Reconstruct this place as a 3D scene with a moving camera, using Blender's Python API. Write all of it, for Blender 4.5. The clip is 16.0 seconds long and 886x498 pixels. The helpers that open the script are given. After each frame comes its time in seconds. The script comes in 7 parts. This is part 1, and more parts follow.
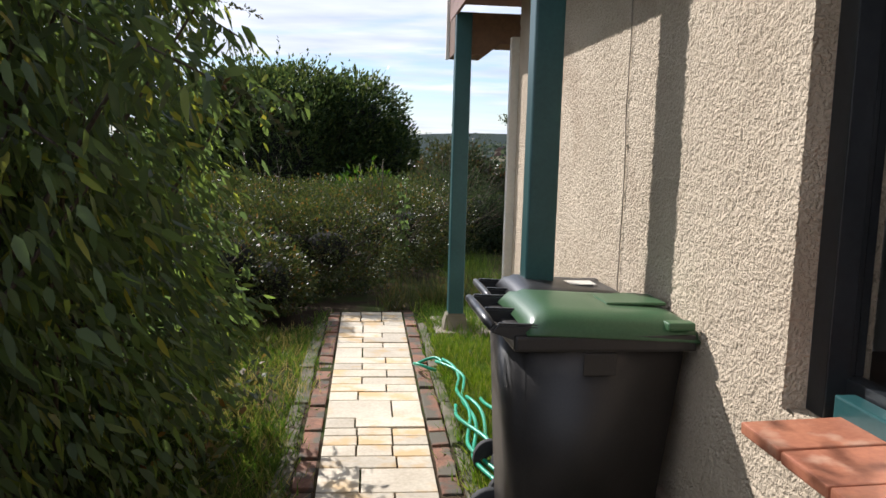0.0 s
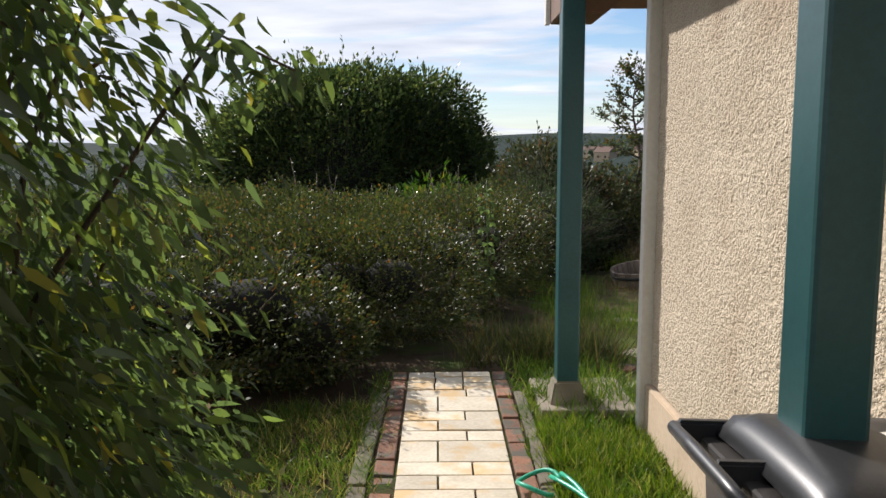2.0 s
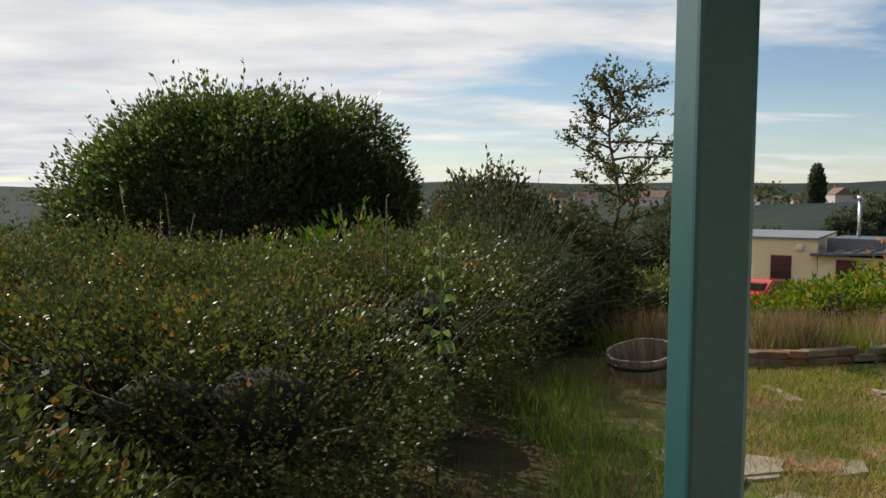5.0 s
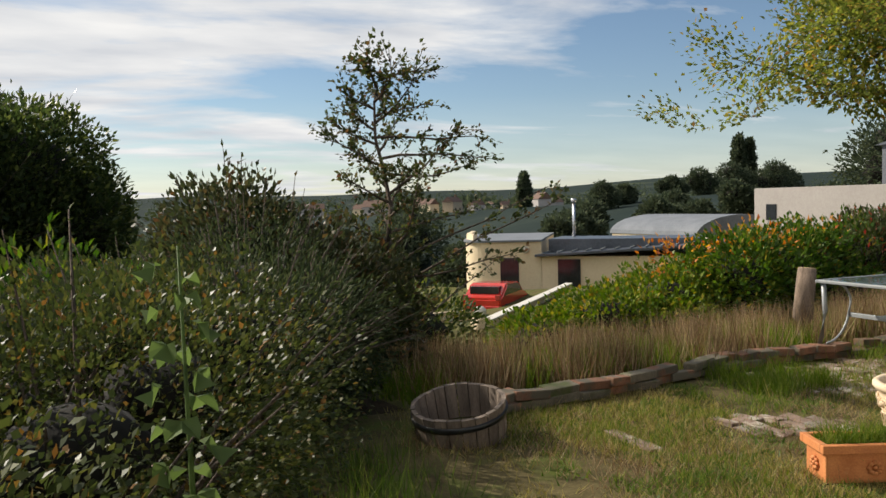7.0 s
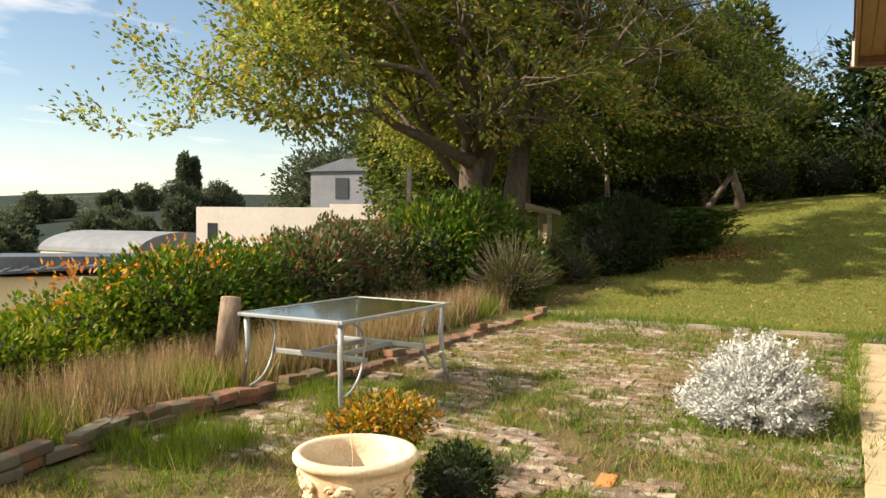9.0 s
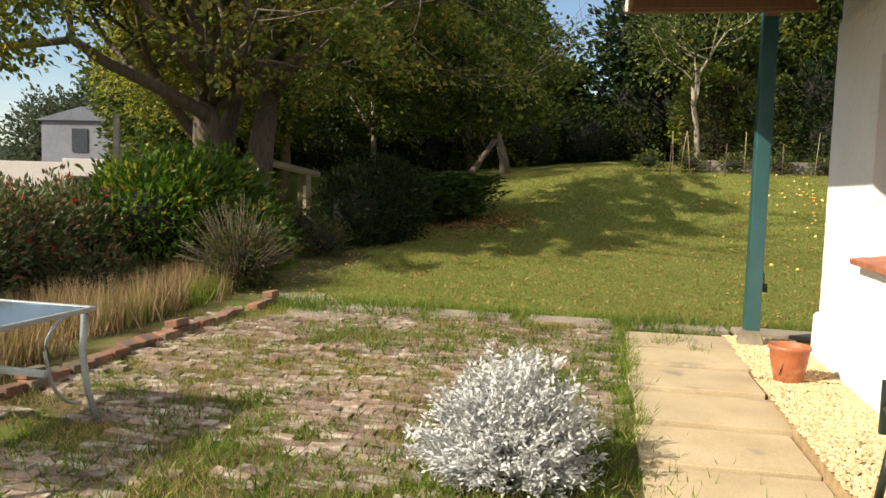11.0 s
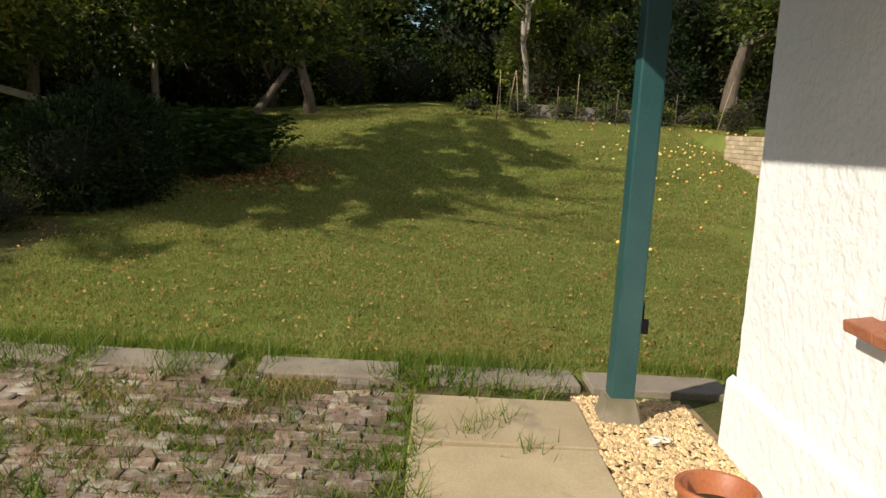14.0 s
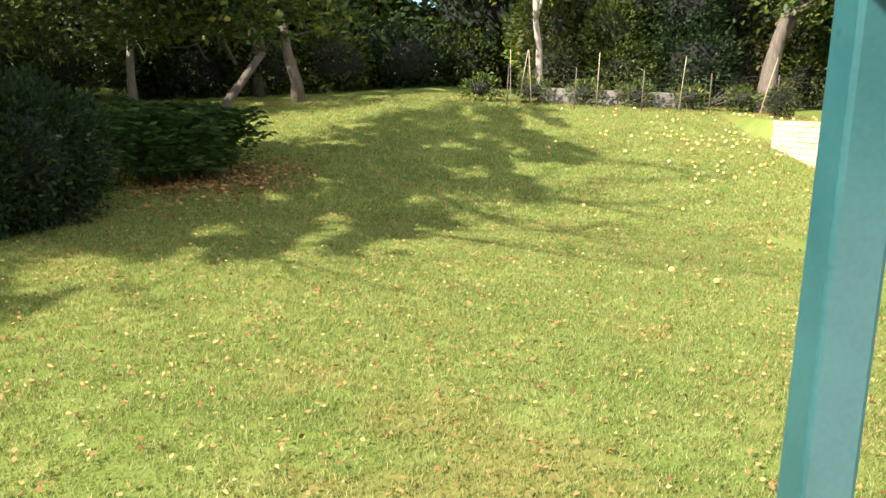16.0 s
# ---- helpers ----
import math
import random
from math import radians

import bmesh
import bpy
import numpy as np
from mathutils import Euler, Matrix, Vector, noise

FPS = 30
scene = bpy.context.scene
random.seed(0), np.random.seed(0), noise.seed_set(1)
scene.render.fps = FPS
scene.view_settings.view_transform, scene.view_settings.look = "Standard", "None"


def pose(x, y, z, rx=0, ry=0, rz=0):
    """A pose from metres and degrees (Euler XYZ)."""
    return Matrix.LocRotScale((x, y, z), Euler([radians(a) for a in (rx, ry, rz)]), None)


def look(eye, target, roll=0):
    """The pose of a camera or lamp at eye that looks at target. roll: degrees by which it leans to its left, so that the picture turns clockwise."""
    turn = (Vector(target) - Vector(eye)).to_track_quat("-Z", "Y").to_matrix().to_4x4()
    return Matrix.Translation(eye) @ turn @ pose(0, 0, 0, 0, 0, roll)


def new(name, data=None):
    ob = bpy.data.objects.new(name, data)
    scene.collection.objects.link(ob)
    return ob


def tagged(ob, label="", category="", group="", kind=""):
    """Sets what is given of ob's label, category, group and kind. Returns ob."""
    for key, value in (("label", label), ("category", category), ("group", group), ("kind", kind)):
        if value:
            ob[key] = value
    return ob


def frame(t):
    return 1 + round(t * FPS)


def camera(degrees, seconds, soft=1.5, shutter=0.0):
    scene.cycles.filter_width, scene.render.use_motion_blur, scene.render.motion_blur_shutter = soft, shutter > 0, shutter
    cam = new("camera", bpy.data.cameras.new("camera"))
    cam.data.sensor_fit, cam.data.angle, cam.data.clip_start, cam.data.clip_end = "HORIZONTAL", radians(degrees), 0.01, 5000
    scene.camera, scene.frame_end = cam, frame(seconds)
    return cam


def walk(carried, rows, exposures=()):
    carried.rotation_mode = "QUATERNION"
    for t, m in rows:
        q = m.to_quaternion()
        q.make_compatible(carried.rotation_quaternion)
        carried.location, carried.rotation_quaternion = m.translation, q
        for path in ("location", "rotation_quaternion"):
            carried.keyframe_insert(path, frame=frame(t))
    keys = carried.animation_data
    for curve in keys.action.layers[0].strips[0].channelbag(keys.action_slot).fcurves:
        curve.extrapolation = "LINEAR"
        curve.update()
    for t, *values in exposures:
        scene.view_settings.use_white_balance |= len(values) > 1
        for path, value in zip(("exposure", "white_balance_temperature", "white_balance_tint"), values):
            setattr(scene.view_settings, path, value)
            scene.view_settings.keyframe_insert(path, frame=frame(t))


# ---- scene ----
cam = camera(57.6, 16.0)
# seconds, place of the eye, yaw, pitch, roll
PATH = [
    (0.0, 0.000, -0.000, 1.628, -5.37, -7.33, -1.59),
    (0.5, 0.029, 0.504, 1.619, -1.42, -9.23, -2.48),
    (1.0, 0.035, 1.033, 1.613, -4.19, -10.55, -1.54),
    (1.5, 0.036, 1.546, 1.621, 0.74, -10.19, -0.29),
    (2.0, -0.003, 2.036, 1.616, -0.38, -7.25, 0.15),
    (2.5, -0.007, 2.495, 1.588, -1.32, -5.09, 1.55),
    (3.0, 0.002, 3.012, 1.557, -0.30, -5.66, -0.19),
    (3.5, 0.006, 3.491, 1.529, -5.42, -4.44, -1.36),
    (6.0, 0.029, 6.325, 1.412, -6.38, -3.89, -0.20),
    (6.5, 0.069, 6.744, 1.410, -10.63, -4.76, -0.15),
    (7.0, 0.170, 7.121, 1.406, -25.55, -3.23, 1.44),
    (7.5, 0.399, 7.510, 1.401, -32.55, -3.88, 0.02),
    (8.0, 0.672, 7.783, 1.402, -47.62, -2.11, 0.17),
    (8.5, 1.036, 7.941, 1.385, -61.56, -2.69, 0.73),
    (9.0, 1.496, 8.041, 1.388, -63.37, -2.27, -0.65),
    (9.5, 1.979, 8.154, 1.397, -69.12, -2.77, 0.14),
    (12.0, 4.634, 8.216, 1.471, -87.19, -5.95, -1.89),
    (12.5, 5.205, 8.167, 1.482, -92.75, -6.97, -0.95),
    (13.0, 5.830, 8.064, 1.533, -92.12, -8.37, -2.23),
    (13.5, 6.483, 7.999, 1.569, -93.15, -8.87, -1.35),
    (14.0, 7.121, 7.893, 1.572, -91.01, -8.54, -3.38),
    (14.5, 7.795, 7.807, 1.593, -88.68, -8.99, -3.99),
    (15.0, 8.419, 7.736, 1.609, -89.54, -9.50, -2.48),
    (15.5, 9.022, 7.715, 1.657, -87.61, -9.27, -3.41),
    (16.0, 9.529, 7.743, 1.686, -90.42, -9.68, -2.32),
]
walk(cam, [(t, pose(x, y, z, 90 + pitch, roll, yaw)) for t, x, y, z, yaw, pitch, roll in PATH],
     [(0, 0.5, 5750, 14), (1.5, 0.42, 5850, 14), (3.5, 0.25, 6300, 10), (6, 0.2, 6500, 10), (7, 0.2, 6500, 10), (7.6, 0.12, 6500, 10), (8, 0.4, 6600, 10), (8.5, 0.80, 7100, 10), (9, 0.98, 7300, 10),
      (9.7, 1.1, 7200, 10), (11.8, 0.5, 6600, 10), (12.05, 0.42, 6600, 10), (12.5, 0.08, 6500, 10), (13.5, -0.1, 6500, 10), (14, 0.15, 6500, 9), (14.6, 1.0, 6500, 8), (16, 1.80, 6000, 8)])

# ---- light ----
SUN_WAY = Vector((-0.60, 0.80, 0.70)).normalized()      # towards the sun, about 35 degrees high
sun = new("sun", bpy.data.lights.new("sun", "SUN"))
sun.data.energy, sun.data.angle, sun.data.color = 5.0, radians(0.53), (1.0, 0.91, 0.78)
sun.matrix_world = look(SUN_WAY * 60, (0, 0, 0))


def sky_world():
    world = bpy.data.worlds.new("sky")
    scene.world, world.use_nodes = world, True
    nt = world.node_tree
    nt.nodes.clear()
    n = lambda kind: nt.nodes.new(kind)
    sky = n("ShaderNodeTexSky")
    sky.sky_type, sky.sun_disc = "NISHITA", False
    sky.sun_elevation, sky.sun_rotation = math.asin(SUN_WAY.z), math.atan2(SUN_WAY.x, SUN_WAY.y) % (2 * math.pi)
    sky.altitude, sky.air_density, sky.dust_density, sky.ozone_density = 60, 1.0, 0.05, 2.2
    co = n("ShaderNodeTexCoord")
    sep = n("ShaderNodeSeparateXYZ")
    nt.links.new(co.outputs["Generated"], sep.inputs[0])
    up = n("ShaderNodeMath"); up.operation = "ADD"; up.inputs[1].default_value = 0.10
    nt.links.new(sep.outputs["Z"], up.inputs[0])
    flat = n("ShaderNodeCombineXYZ")
    for k, axis in enumerate("XY"):
        div = n("ShaderNodeMath"); div.operation = "DIVIDE"
        nt.links.new(sep.outputs[axis], div.inputs[0]); nt.links.new(up.outputs[0], div.inputs[1])
        nt.links.new(div.outputs[0], flat.inputs[k])
    mp = n("ShaderNodeMapping")
    mp.inputs["Scale"].default_value, mp.inputs["Location"].default_value = (0.42, 0.75, 1), (3.3, 1.7, 0)
    mp.inputs["Rotation"].default_value = (0, 0, radians(24))
    nt.links.new(flat.outputs[0], mp.inputs[0])
    ns = n("ShaderNodeTexNoise")
    ns.inputs["Scale"].default_value, ns.inputs["Detail"].default_value, ns.inputs["Roughness"].default_value = 1.15, 9, 0.56
    ns.inputs["Distortion"].default_value = 0.35
    nt.links.new(mp.outputs[0], ns.inputs["Vector"])
    # cloud banks are thicker towards the west, open blue towards the east
    lean = n("ShaderNodeMath"); lean.operation = "MULTIPLY_ADD"
    lean.inputs[1].default_value, lean.inputs[2].default_value = -0.26, 0.10
    nt.links.new(sep.outputs["X"], lean.inputs[0])
    add = n("ShaderNodeMath"); add.operation = "ADD"
    nt.links.new(ns.outputs["Fac"], add.inputs[0]); nt.links.new(lean.outputs[0], add.inputs[1])
    ramp = n("ShaderNodeValToRGB")
    ramp.color_ramp.elements[0].position, ramp.color_ramp.elements[1].position = 0.50, 0.64
    nt.links.new(add.outputs[0], ramp.inputs[0])
    ns2 = n("ShaderNodeTexNoise"); ns2.inputs["Scale"].default_value, ns2.inputs["Detail"].default_value = 3.2, 6
    nt.links.new(mp.outputs[0], ns2.inputs["Vector"])
    tone = n("ShaderNodeValToRGB")
    tone.color_ramp.elements[0].position, tone.color_ramp.elements[1].position = 0.3, 0.7
    tone.color_ramp.elements[0].color, tone.color_ramp.elements[1].color = (0.66, 0.69, 0.74, 1), (1.0, 0.99, 0.97, 1)
    nt.links.new(ns2.outputs["Fac"], tone.inputs[0])
    b1, b2, mix, out = n("ShaderNodeBackground"), n("ShaderNodeBackground"), n("ShaderNodeMixShader"), n("ShaderNodeOutputWorld")
    b1.inputs["Strength"].default_value, b2.inputs["Strength"].default_value = 0.082, 0.80
    nt.links.new(sky.outputs[0], b1.inputs["Color"]); nt.links.new(tone.outputs[0], b2.inputs["Color"])
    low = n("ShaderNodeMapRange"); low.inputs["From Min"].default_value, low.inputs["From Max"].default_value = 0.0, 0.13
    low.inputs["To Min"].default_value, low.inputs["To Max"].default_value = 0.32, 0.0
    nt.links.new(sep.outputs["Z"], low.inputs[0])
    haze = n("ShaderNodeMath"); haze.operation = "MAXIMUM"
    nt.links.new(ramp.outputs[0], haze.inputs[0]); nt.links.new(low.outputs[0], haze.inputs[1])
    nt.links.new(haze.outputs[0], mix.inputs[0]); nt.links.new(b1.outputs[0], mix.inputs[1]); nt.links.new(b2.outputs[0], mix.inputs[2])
    nt.links.new(mix.outputs[0], out.inputs[0])


sky_world()


# ---- materials ----
def nodes_of(name):
    m = bpy.data.materials.new(name)
    m.use_nodes = True
    return m, m.node_tree, m.node_tree.nodes["Principled BSDF"]


def surface(name, dark, light, scale=6.0, fine=60.0, rough=0.8, bump=0.3, depth=0.004, metal=0.0, spread=0.0, stain=None, stain_scale=1.2, stain_at=0.58, stretch=(1, 1, 1), coat=0.0):
    """Two scales of variation between two colours, an optional stain, fine relief; spread varies it from piece to piece."""
    m, nt, b = nodes_of(name)
    L = nt.links.new
    co = nt.nodes.new("ShaderNodeTexCoord")
    mp = nt.nodes.new("ShaderNodeMapping"); mp.inputs["Scale"].default_value = stretch
    L(co.outputs["Object"], mp.inputs[0])
    info = nt.nodes.new("ShaderNodeObjectInfo")
    shift = nt.nodes.new("ShaderNodeVectorMath"); shift.operation = "SCALE"
    comb = nt.nodes.new("ShaderNodeCombineXYZ")
    for k in range(3):
        L(info.outputs["Random"], comb.inputs[k])
    L(comb.outputs[0], shift.inputs[0]); shift.inputs["Scale"].default_value = 37.0
    move = nt.nodes.new("ShaderNodeVectorMath"); move.operation = "ADD"
    L(mp.outputs[0], move.inputs[0]); L(shift.outputs[0], move.inputs[1])
    n1 = nt.nodes.new("ShaderNodeTexNoise"); n1.inputs["Scale"].default_value, n1.inputs["Detail"].default_value = scale, 6
    n2 = nt.nodes.new("ShaderNodeTexNoise"); n2.inputs["Scale"].default_value, n2.inputs["Detail"].default_value = fine, 4
    L(move.outputs[0], n1.inputs["Vector"]); L(move.outputs[0], n2.inputs["Vector"])
    av = nt.nodes.new("ShaderNodeMath"); av.operation = "MULTIPLY_ADD"; av.inputs[1].default_value = 0.55
    half = nt.nodes.new("ShaderNodeMath"); half.operation = "MULTIPLY"; half.inputs[1].default_value = 0.45
    L(n2.outputs["Fac"], half.inputs[0]); L(n1.outputs["Fac"], av.inputs[0]); L(half.outputs[0], av.inputs[2])
    ramp = nt.nodes.new("ShaderNodeValToRGB")
    ramp.color_ramp.elements[0].position, ramp.color_ramp.elements[1].position = 0.34, 0.66
    ramp.color_ramp.elements[0].color, ramp.color_ramp.elements[1].color = (*dark, 1), (*light, 1)
    L(av.outputs[0], ramp.inputs[0])
    colour = ramp.outputs[0]
    if stain:
        n3 = nt.nodes.new("ShaderNodeTexNoise"); n3.inputs["Scale"].default_value, n3.inputs["Detail"].default_value = stain_scale, 7
        L(move.outputs[0], n3.inputs["Vector"])
        r3 = nt.nodes.new("ShaderNodeValToRGB")
        r3.color_ramp.elements[0].position, r3.color_ramp.elements[1].position = stain_at, stain_at + 0.12
        L(n3.outputs["Fac"], r3.inputs[0])
        mx = nt.nodes.new("ShaderNodeMixRGB"); mx.inputs[2].default_value = (*stain, 1)
        L(r3.outputs[0], mx.inputs[0]); L(colour, mx.inputs[1])
        colour = mx.outputs[0]
    if spread:
        hs = nt.nodes.new("ShaderNodeHueSaturation")
        v = nt.nodes.new("ShaderNodeMath"); v.operation = "MULTIPLY_ADD"
        v.inputs[1].default_value, v.inputs[2].default_value = 2 * spread, 1 - spread
        L(info.outputs["Random"], v.inputs[0]); L(v.outputs[0], hs.inputs["Value"]); L(colour, hs.inputs["Color"])
        colour = hs.outputs[0]
    L(colour, b.inputs["Base Color"])
    b.inputs["Roughness"].default_value, b.inputs["Metallic"].default_value = rough, metal
    b.inputs["Coat Weight"].default_value = coat
    if bump:
        bp = nt.nodes.new("ShaderNodeBump")
        bp.inputs["Strength"].default_value, bp.inputs["Distance"].default_value = bump, depth
        L(av.outputs[0], bp.inputs["Height"]); L(bp.outputs[0], b.inputs["Normal"])
    return m


def foliage(name, stops, through_light=0.35, rough=0.45, hazy=0.0):
    """Leaves: a colour a leaf from the stops, light passing through, a soft sheen."""
    m, nt, b = nodes_of(name)
    L = nt.links.new
    geo = nt.nodes.new("ShaderNodeNewGeometry")
    ramp = nt.nodes.new("ShaderNodeValToRGB")
    e = ramp.color_ramp.elements
    while len(e) < len(stops):
        e.new(0.5)
    for k, (at, c) in enumerate(stops):
        e[k].position, e[k].color = at, (*c, 1)
    L(geo.outputs["Random Per Island"], ramp.inputs[0])
    L(ramp.outputs[0], b.inputs["Base Color"])
    b.inputs["Roughness"].default_value = rough
    b.inputs["Specular IOR Level"].default_value = 0.16
    tr = nt.nodes.new("ShaderNodeBsdfTranslucent")
    br = nt.nodes.new("ShaderNodeHueSaturation"); br.inputs["Value"].default_value, br.inputs["Saturation"].default_value = 1.5, 1.15
    L(ramp.outputs[0], br.inputs["Color"]); L(br.outputs[0], tr.inputs["Color"])
    mix = nt.nodes.new("ShaderNodeMixShader"); mix.inputs[0].default_value = through_light
    L(b.outputs[0], mix.inputs[1]); L(tr.outputs[0], mix.inputs[2])
    L(mix.outputs[0], nt.nodes["Material Output"].inputs["Surface"])
    return m


def roughcast(name, dark, light, grain=42.0, strength=0.9, depth=0.012, stain=None):
    """Thrown render: rounded stones under paint."""
    m = surface(name, dark, light, 2.5, grain * 1.5, 0.9, 0, stain=stain, stain_scale=1.6, stain_at=0.60)
    nt = m.node_tree
    L = nt.links.new
    b = nt.nodes["Principled BSDF"]
    co = nt.nodes.new("ShaderNodeTexCoord")
    warp = nt.nodes.new("ShaderNodeTexNoise"); warp.inputs["Scale"].default_value = grain * 0.5
    L(co.outputs["Object"], warp.inputs["Vector"])
    mixv = nt.nodes.new("ShaderNodeMixRGB"); mixv.inputs[0].default_value = 0.02
    L(co.outputs["Object"], mixv.inputs[1]); L(warp.outputs["Color"], mixv.inputs[2])
    n = nt.nodes.new("ShaderNodeTexNoise"); n.inputs["Scale"].default_value, n.inputs["Detail"].default_value = grain, 3
    L(mixv.outputs[0], n.inputs["Vector"])
    r = nt.nodes.new("ShaderNodeValToRGB"); r.color_ramp.elements[0].position, r.color_ramp.elements[1].position = 0.38, 0.62
    L(n.outputs["Fac"], r.inputs[0])
    bp = nt.nodes.new("ShaderNodeBump"); bp.inputs["Strength"].default_value, bp.inputs["Distance"].default_value = strength, depth
    L(r.outputs[0], bp.inputs["Height"]); L(bp.outputs[0], b.inputs["Normal"])
    return m


def glass_mat(name, tint=(1, 1, 1), rough=0.02):
    m, nt, b = nodes_of(name)
    b.inputs["Base Color"].default_value = (*tint, 1)
    b.inputs["Transmission Weight"].default_value, b.inputs["Roughness"].default_value, b.inputs["IOR"].default_value = 1.0, rough, 1.45
    return m


M_CREAM = roughcast("cream_roughcast", (0.46, 0.37, 0.26), (0.62, 0.52, 0.385), 75, 0.8, 0.010, (0.46, 0.36, 0.25))
M_CREAM_SMOOTH = surface("cream_plinth", (0.45, 0.34, 0.23), (0.58, 0.46, 0.33), 3, 40, 0.85, 0.3, 0.004, stain=(0.36, 0.29, 0.21))
M_WHITE = roughcast("white_render", (0.74, 0.74, 0.73), (0.82, 0.82, 0.81), 22, 0.35, 0.012)
M_GREEN_PAINT = surface("green_gloss_paint", (0.016, 0.062, 0.064), (0.026, 0.086, 0.086), 4, 60, 0.36, 0.12, 0.002, stain=(0.010, 0.038, 0.038), stain_scale=9, stain_at=0.66)
M_SOFFIT = surface("brown_soffit", (0.11, 0.055, 0.026), (0.21, 0.11, 0.05), 3, 30, 0.55, 0.3, 0.003, stretch=(1, 7, 1), spread=0.12)
M_CLAD = surface("brown_cladding", (0.16, 0.085, 0.06), (0.26, 0.15, 0.11), 4, 40, 0.6, 0.3, 0.003, stretch=(6, 1, 6), spread=0.1)
M_PALE_BOARD = surface("pale_board", (0.62, 0.58, 0.50), (0.74, 0.70, 0.62), 4, 40, 0.6, 0.2, 0.003)
M_TILE_RED = surface("quarry_tile", (0.30, 0.10, 0.05), (0.46, 0.18, 0.09), 7, 60, 0.6, 0.3, 0.003, spread=0.15, stain=(0.52, 0.33, 0.22), stain_scale=6, stain_at=0.62)
M_DARK_FRAME = surface("dark_window_frame", (0.012, 0.014, 0.016), (0.024, 0.026, 0.028), 5, 40, 0.35, 0.1, 0.001)
M_CURTAIN = surface("pale_curtain", (0.42, 0.38, 0.32), (0.58, 0.54, 0.46), 3, 150, 0.9, 0.2, 0.002)
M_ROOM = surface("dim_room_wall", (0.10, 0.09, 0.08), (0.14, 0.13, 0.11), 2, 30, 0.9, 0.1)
M_GLASS = glass_mat("window_glass")
M_STONE_PALE = surface("pale_paving_stone", (0.47, 0.40, 0.29), (0.66, 0.59, 0.46), 5, 50, 0.75, 0.25, 0.004, spread=0.15, stain=(0.56, 0.39, 0.19), stain_scale=4, stain_at=0.53)
M_BRICK = surface("worn_edging_brick", (0.14, 0.068, 0.04), (0.32, 0.15, 0.085), 14, 90, 0.9, 0.5, 0.004, spread=0.32, stain=(0.115, 0.10, 0.07), stain_scale=7, stain_at=0.46)
M_PAVER = surface("lichened_brick_paver", (0.12, 0.085, 0.065), (0.29, 0.20, 0.145), 13, 90, 0.92, 0.6, 0.006, spread=0.34, stain=(0.33, 0.295, 0.235), stain_scale=9, stain_at=0.50)
M_SLAB = surface("sandy_concrete_slab", (0.33, 0.255, 0.15), (0.48, 0.385, 0.24), 2.5, 90, 0.88, 0.35, 0.003, spread=0.08, stain=(0.24, 0.20, 0.14), stain_scale=3, stain_at=0.60)
M_KERB = surface("weathered_edging_slab", (0.19, 0.155, 0.115), (0.33, 0.28, 0.21), 4, 80, 0.9, 0.4, 0.004, spread=0.12, stain=(0.16, 0.14, 0.10), stain_scale=4, stain_at=0.58)
M_MOSSY = surface("mossy_edging_stone", (0.085, 0.075, 0.05), (0.20, 0.17, 0.12), 6, 80, 0.95, 0.5, 0.005, spread=0.15, stain=(0.07, 0.085, 0.025), stain_scale=5, stain_at=0.5)
M_CONCRETE = surface("old_concrete", (0.24, 0.20, 0.15), (0.40, 0.34, 0.26), 5, 70, 0.9, 0.5, 0.005, stain=(0.16, 0.14, 0.09))
M_SOIL = surface("dark_soil", (0.030, 0.022, 0.014), (0.085, 0.062, 0.038), 5, 50, 0.95, 0.8, 0.02, stain=(0.045, 0.06, 0.018), stain_scale=2.2, stain_at=0.5)
M_ROUGH = surface("rough_grass_ground", (0.050, 0.058, 0.018), (0.15, 0.14, 0.055), 3, 45, 0.95, 0.8, 0.02, stain=(0.12, 0.09, 0.05), stain_scale=1.6, stain_at=0.55)
M_LAWN = surface("mown_lawn", (0.078, 0.112, 0.018), (0.20, 0.215, 0.055), 1.3, 55, 0.9, 0.7, 0.015, stain=(0.17, 0.15, 0.04), stain_scale=0.8, stain_at=0.56)
M_PATIO = surface("weedy_joint_soil", (0.055, 0.045, 0.022), (0.16, 0.13, 0.06), 4, 60, 0.95, 0.8, 0.015, stain=(0.10, 0.12, 0.03), stain_scale=2.5, stain_at=0.5)
M_FIELD = surface("far_woods_and_fields", (0.018, 0.028, 0.026), (0.034, 0.046, 0.038), 0.02, 0.16, 1.0, 0, stain=(0.075, 0.09, 0.05), stain_scale=0.0035, stain_at=0.58)
M_GRAVEL = surface("golden_gravel", (0.20, 0.13, 0.06), (0.42, 0.30, 0.16), 20, 140, 0.8, 0.3, 0.004)
M_PEBBLE = surface("golden_pebble", (0.44, 0.28, 0.12), (0.70, 0.53, 0.31), 9, 60, 0.7, 0.2, 0.002, spread=0.38)
M_BIN_BODY = surface("brown_black_plastic", (0.018, 0.015, 0.013), (0.030, 0.026, 0.023), 3, 120, 0.5, 0.2, 0.001, stain=(0.06, 0.05, 0.042), stain_scale=2.2, stain_at=0.60)
M_BIN_GREEN = surface("green_bin_plastic", (0.040, 0.095, 0.040), (0.062, 0.13, 0.058), 3, 120, 0.38, 0.15, 0.001, stain=(0.11, 0.16, 0.09), stain_scale=3, stain_at=0.62)
M_BIN_BLACK = surface("black_bin_plastic", (0.018, 0.018, 0.019), (0.034, 0.034, 0.036), 3, 120, 0.38, 0.15, 0.001, stain=(0.10, 0.10, 0.10), stain_scale=3, stain_at=0.64)
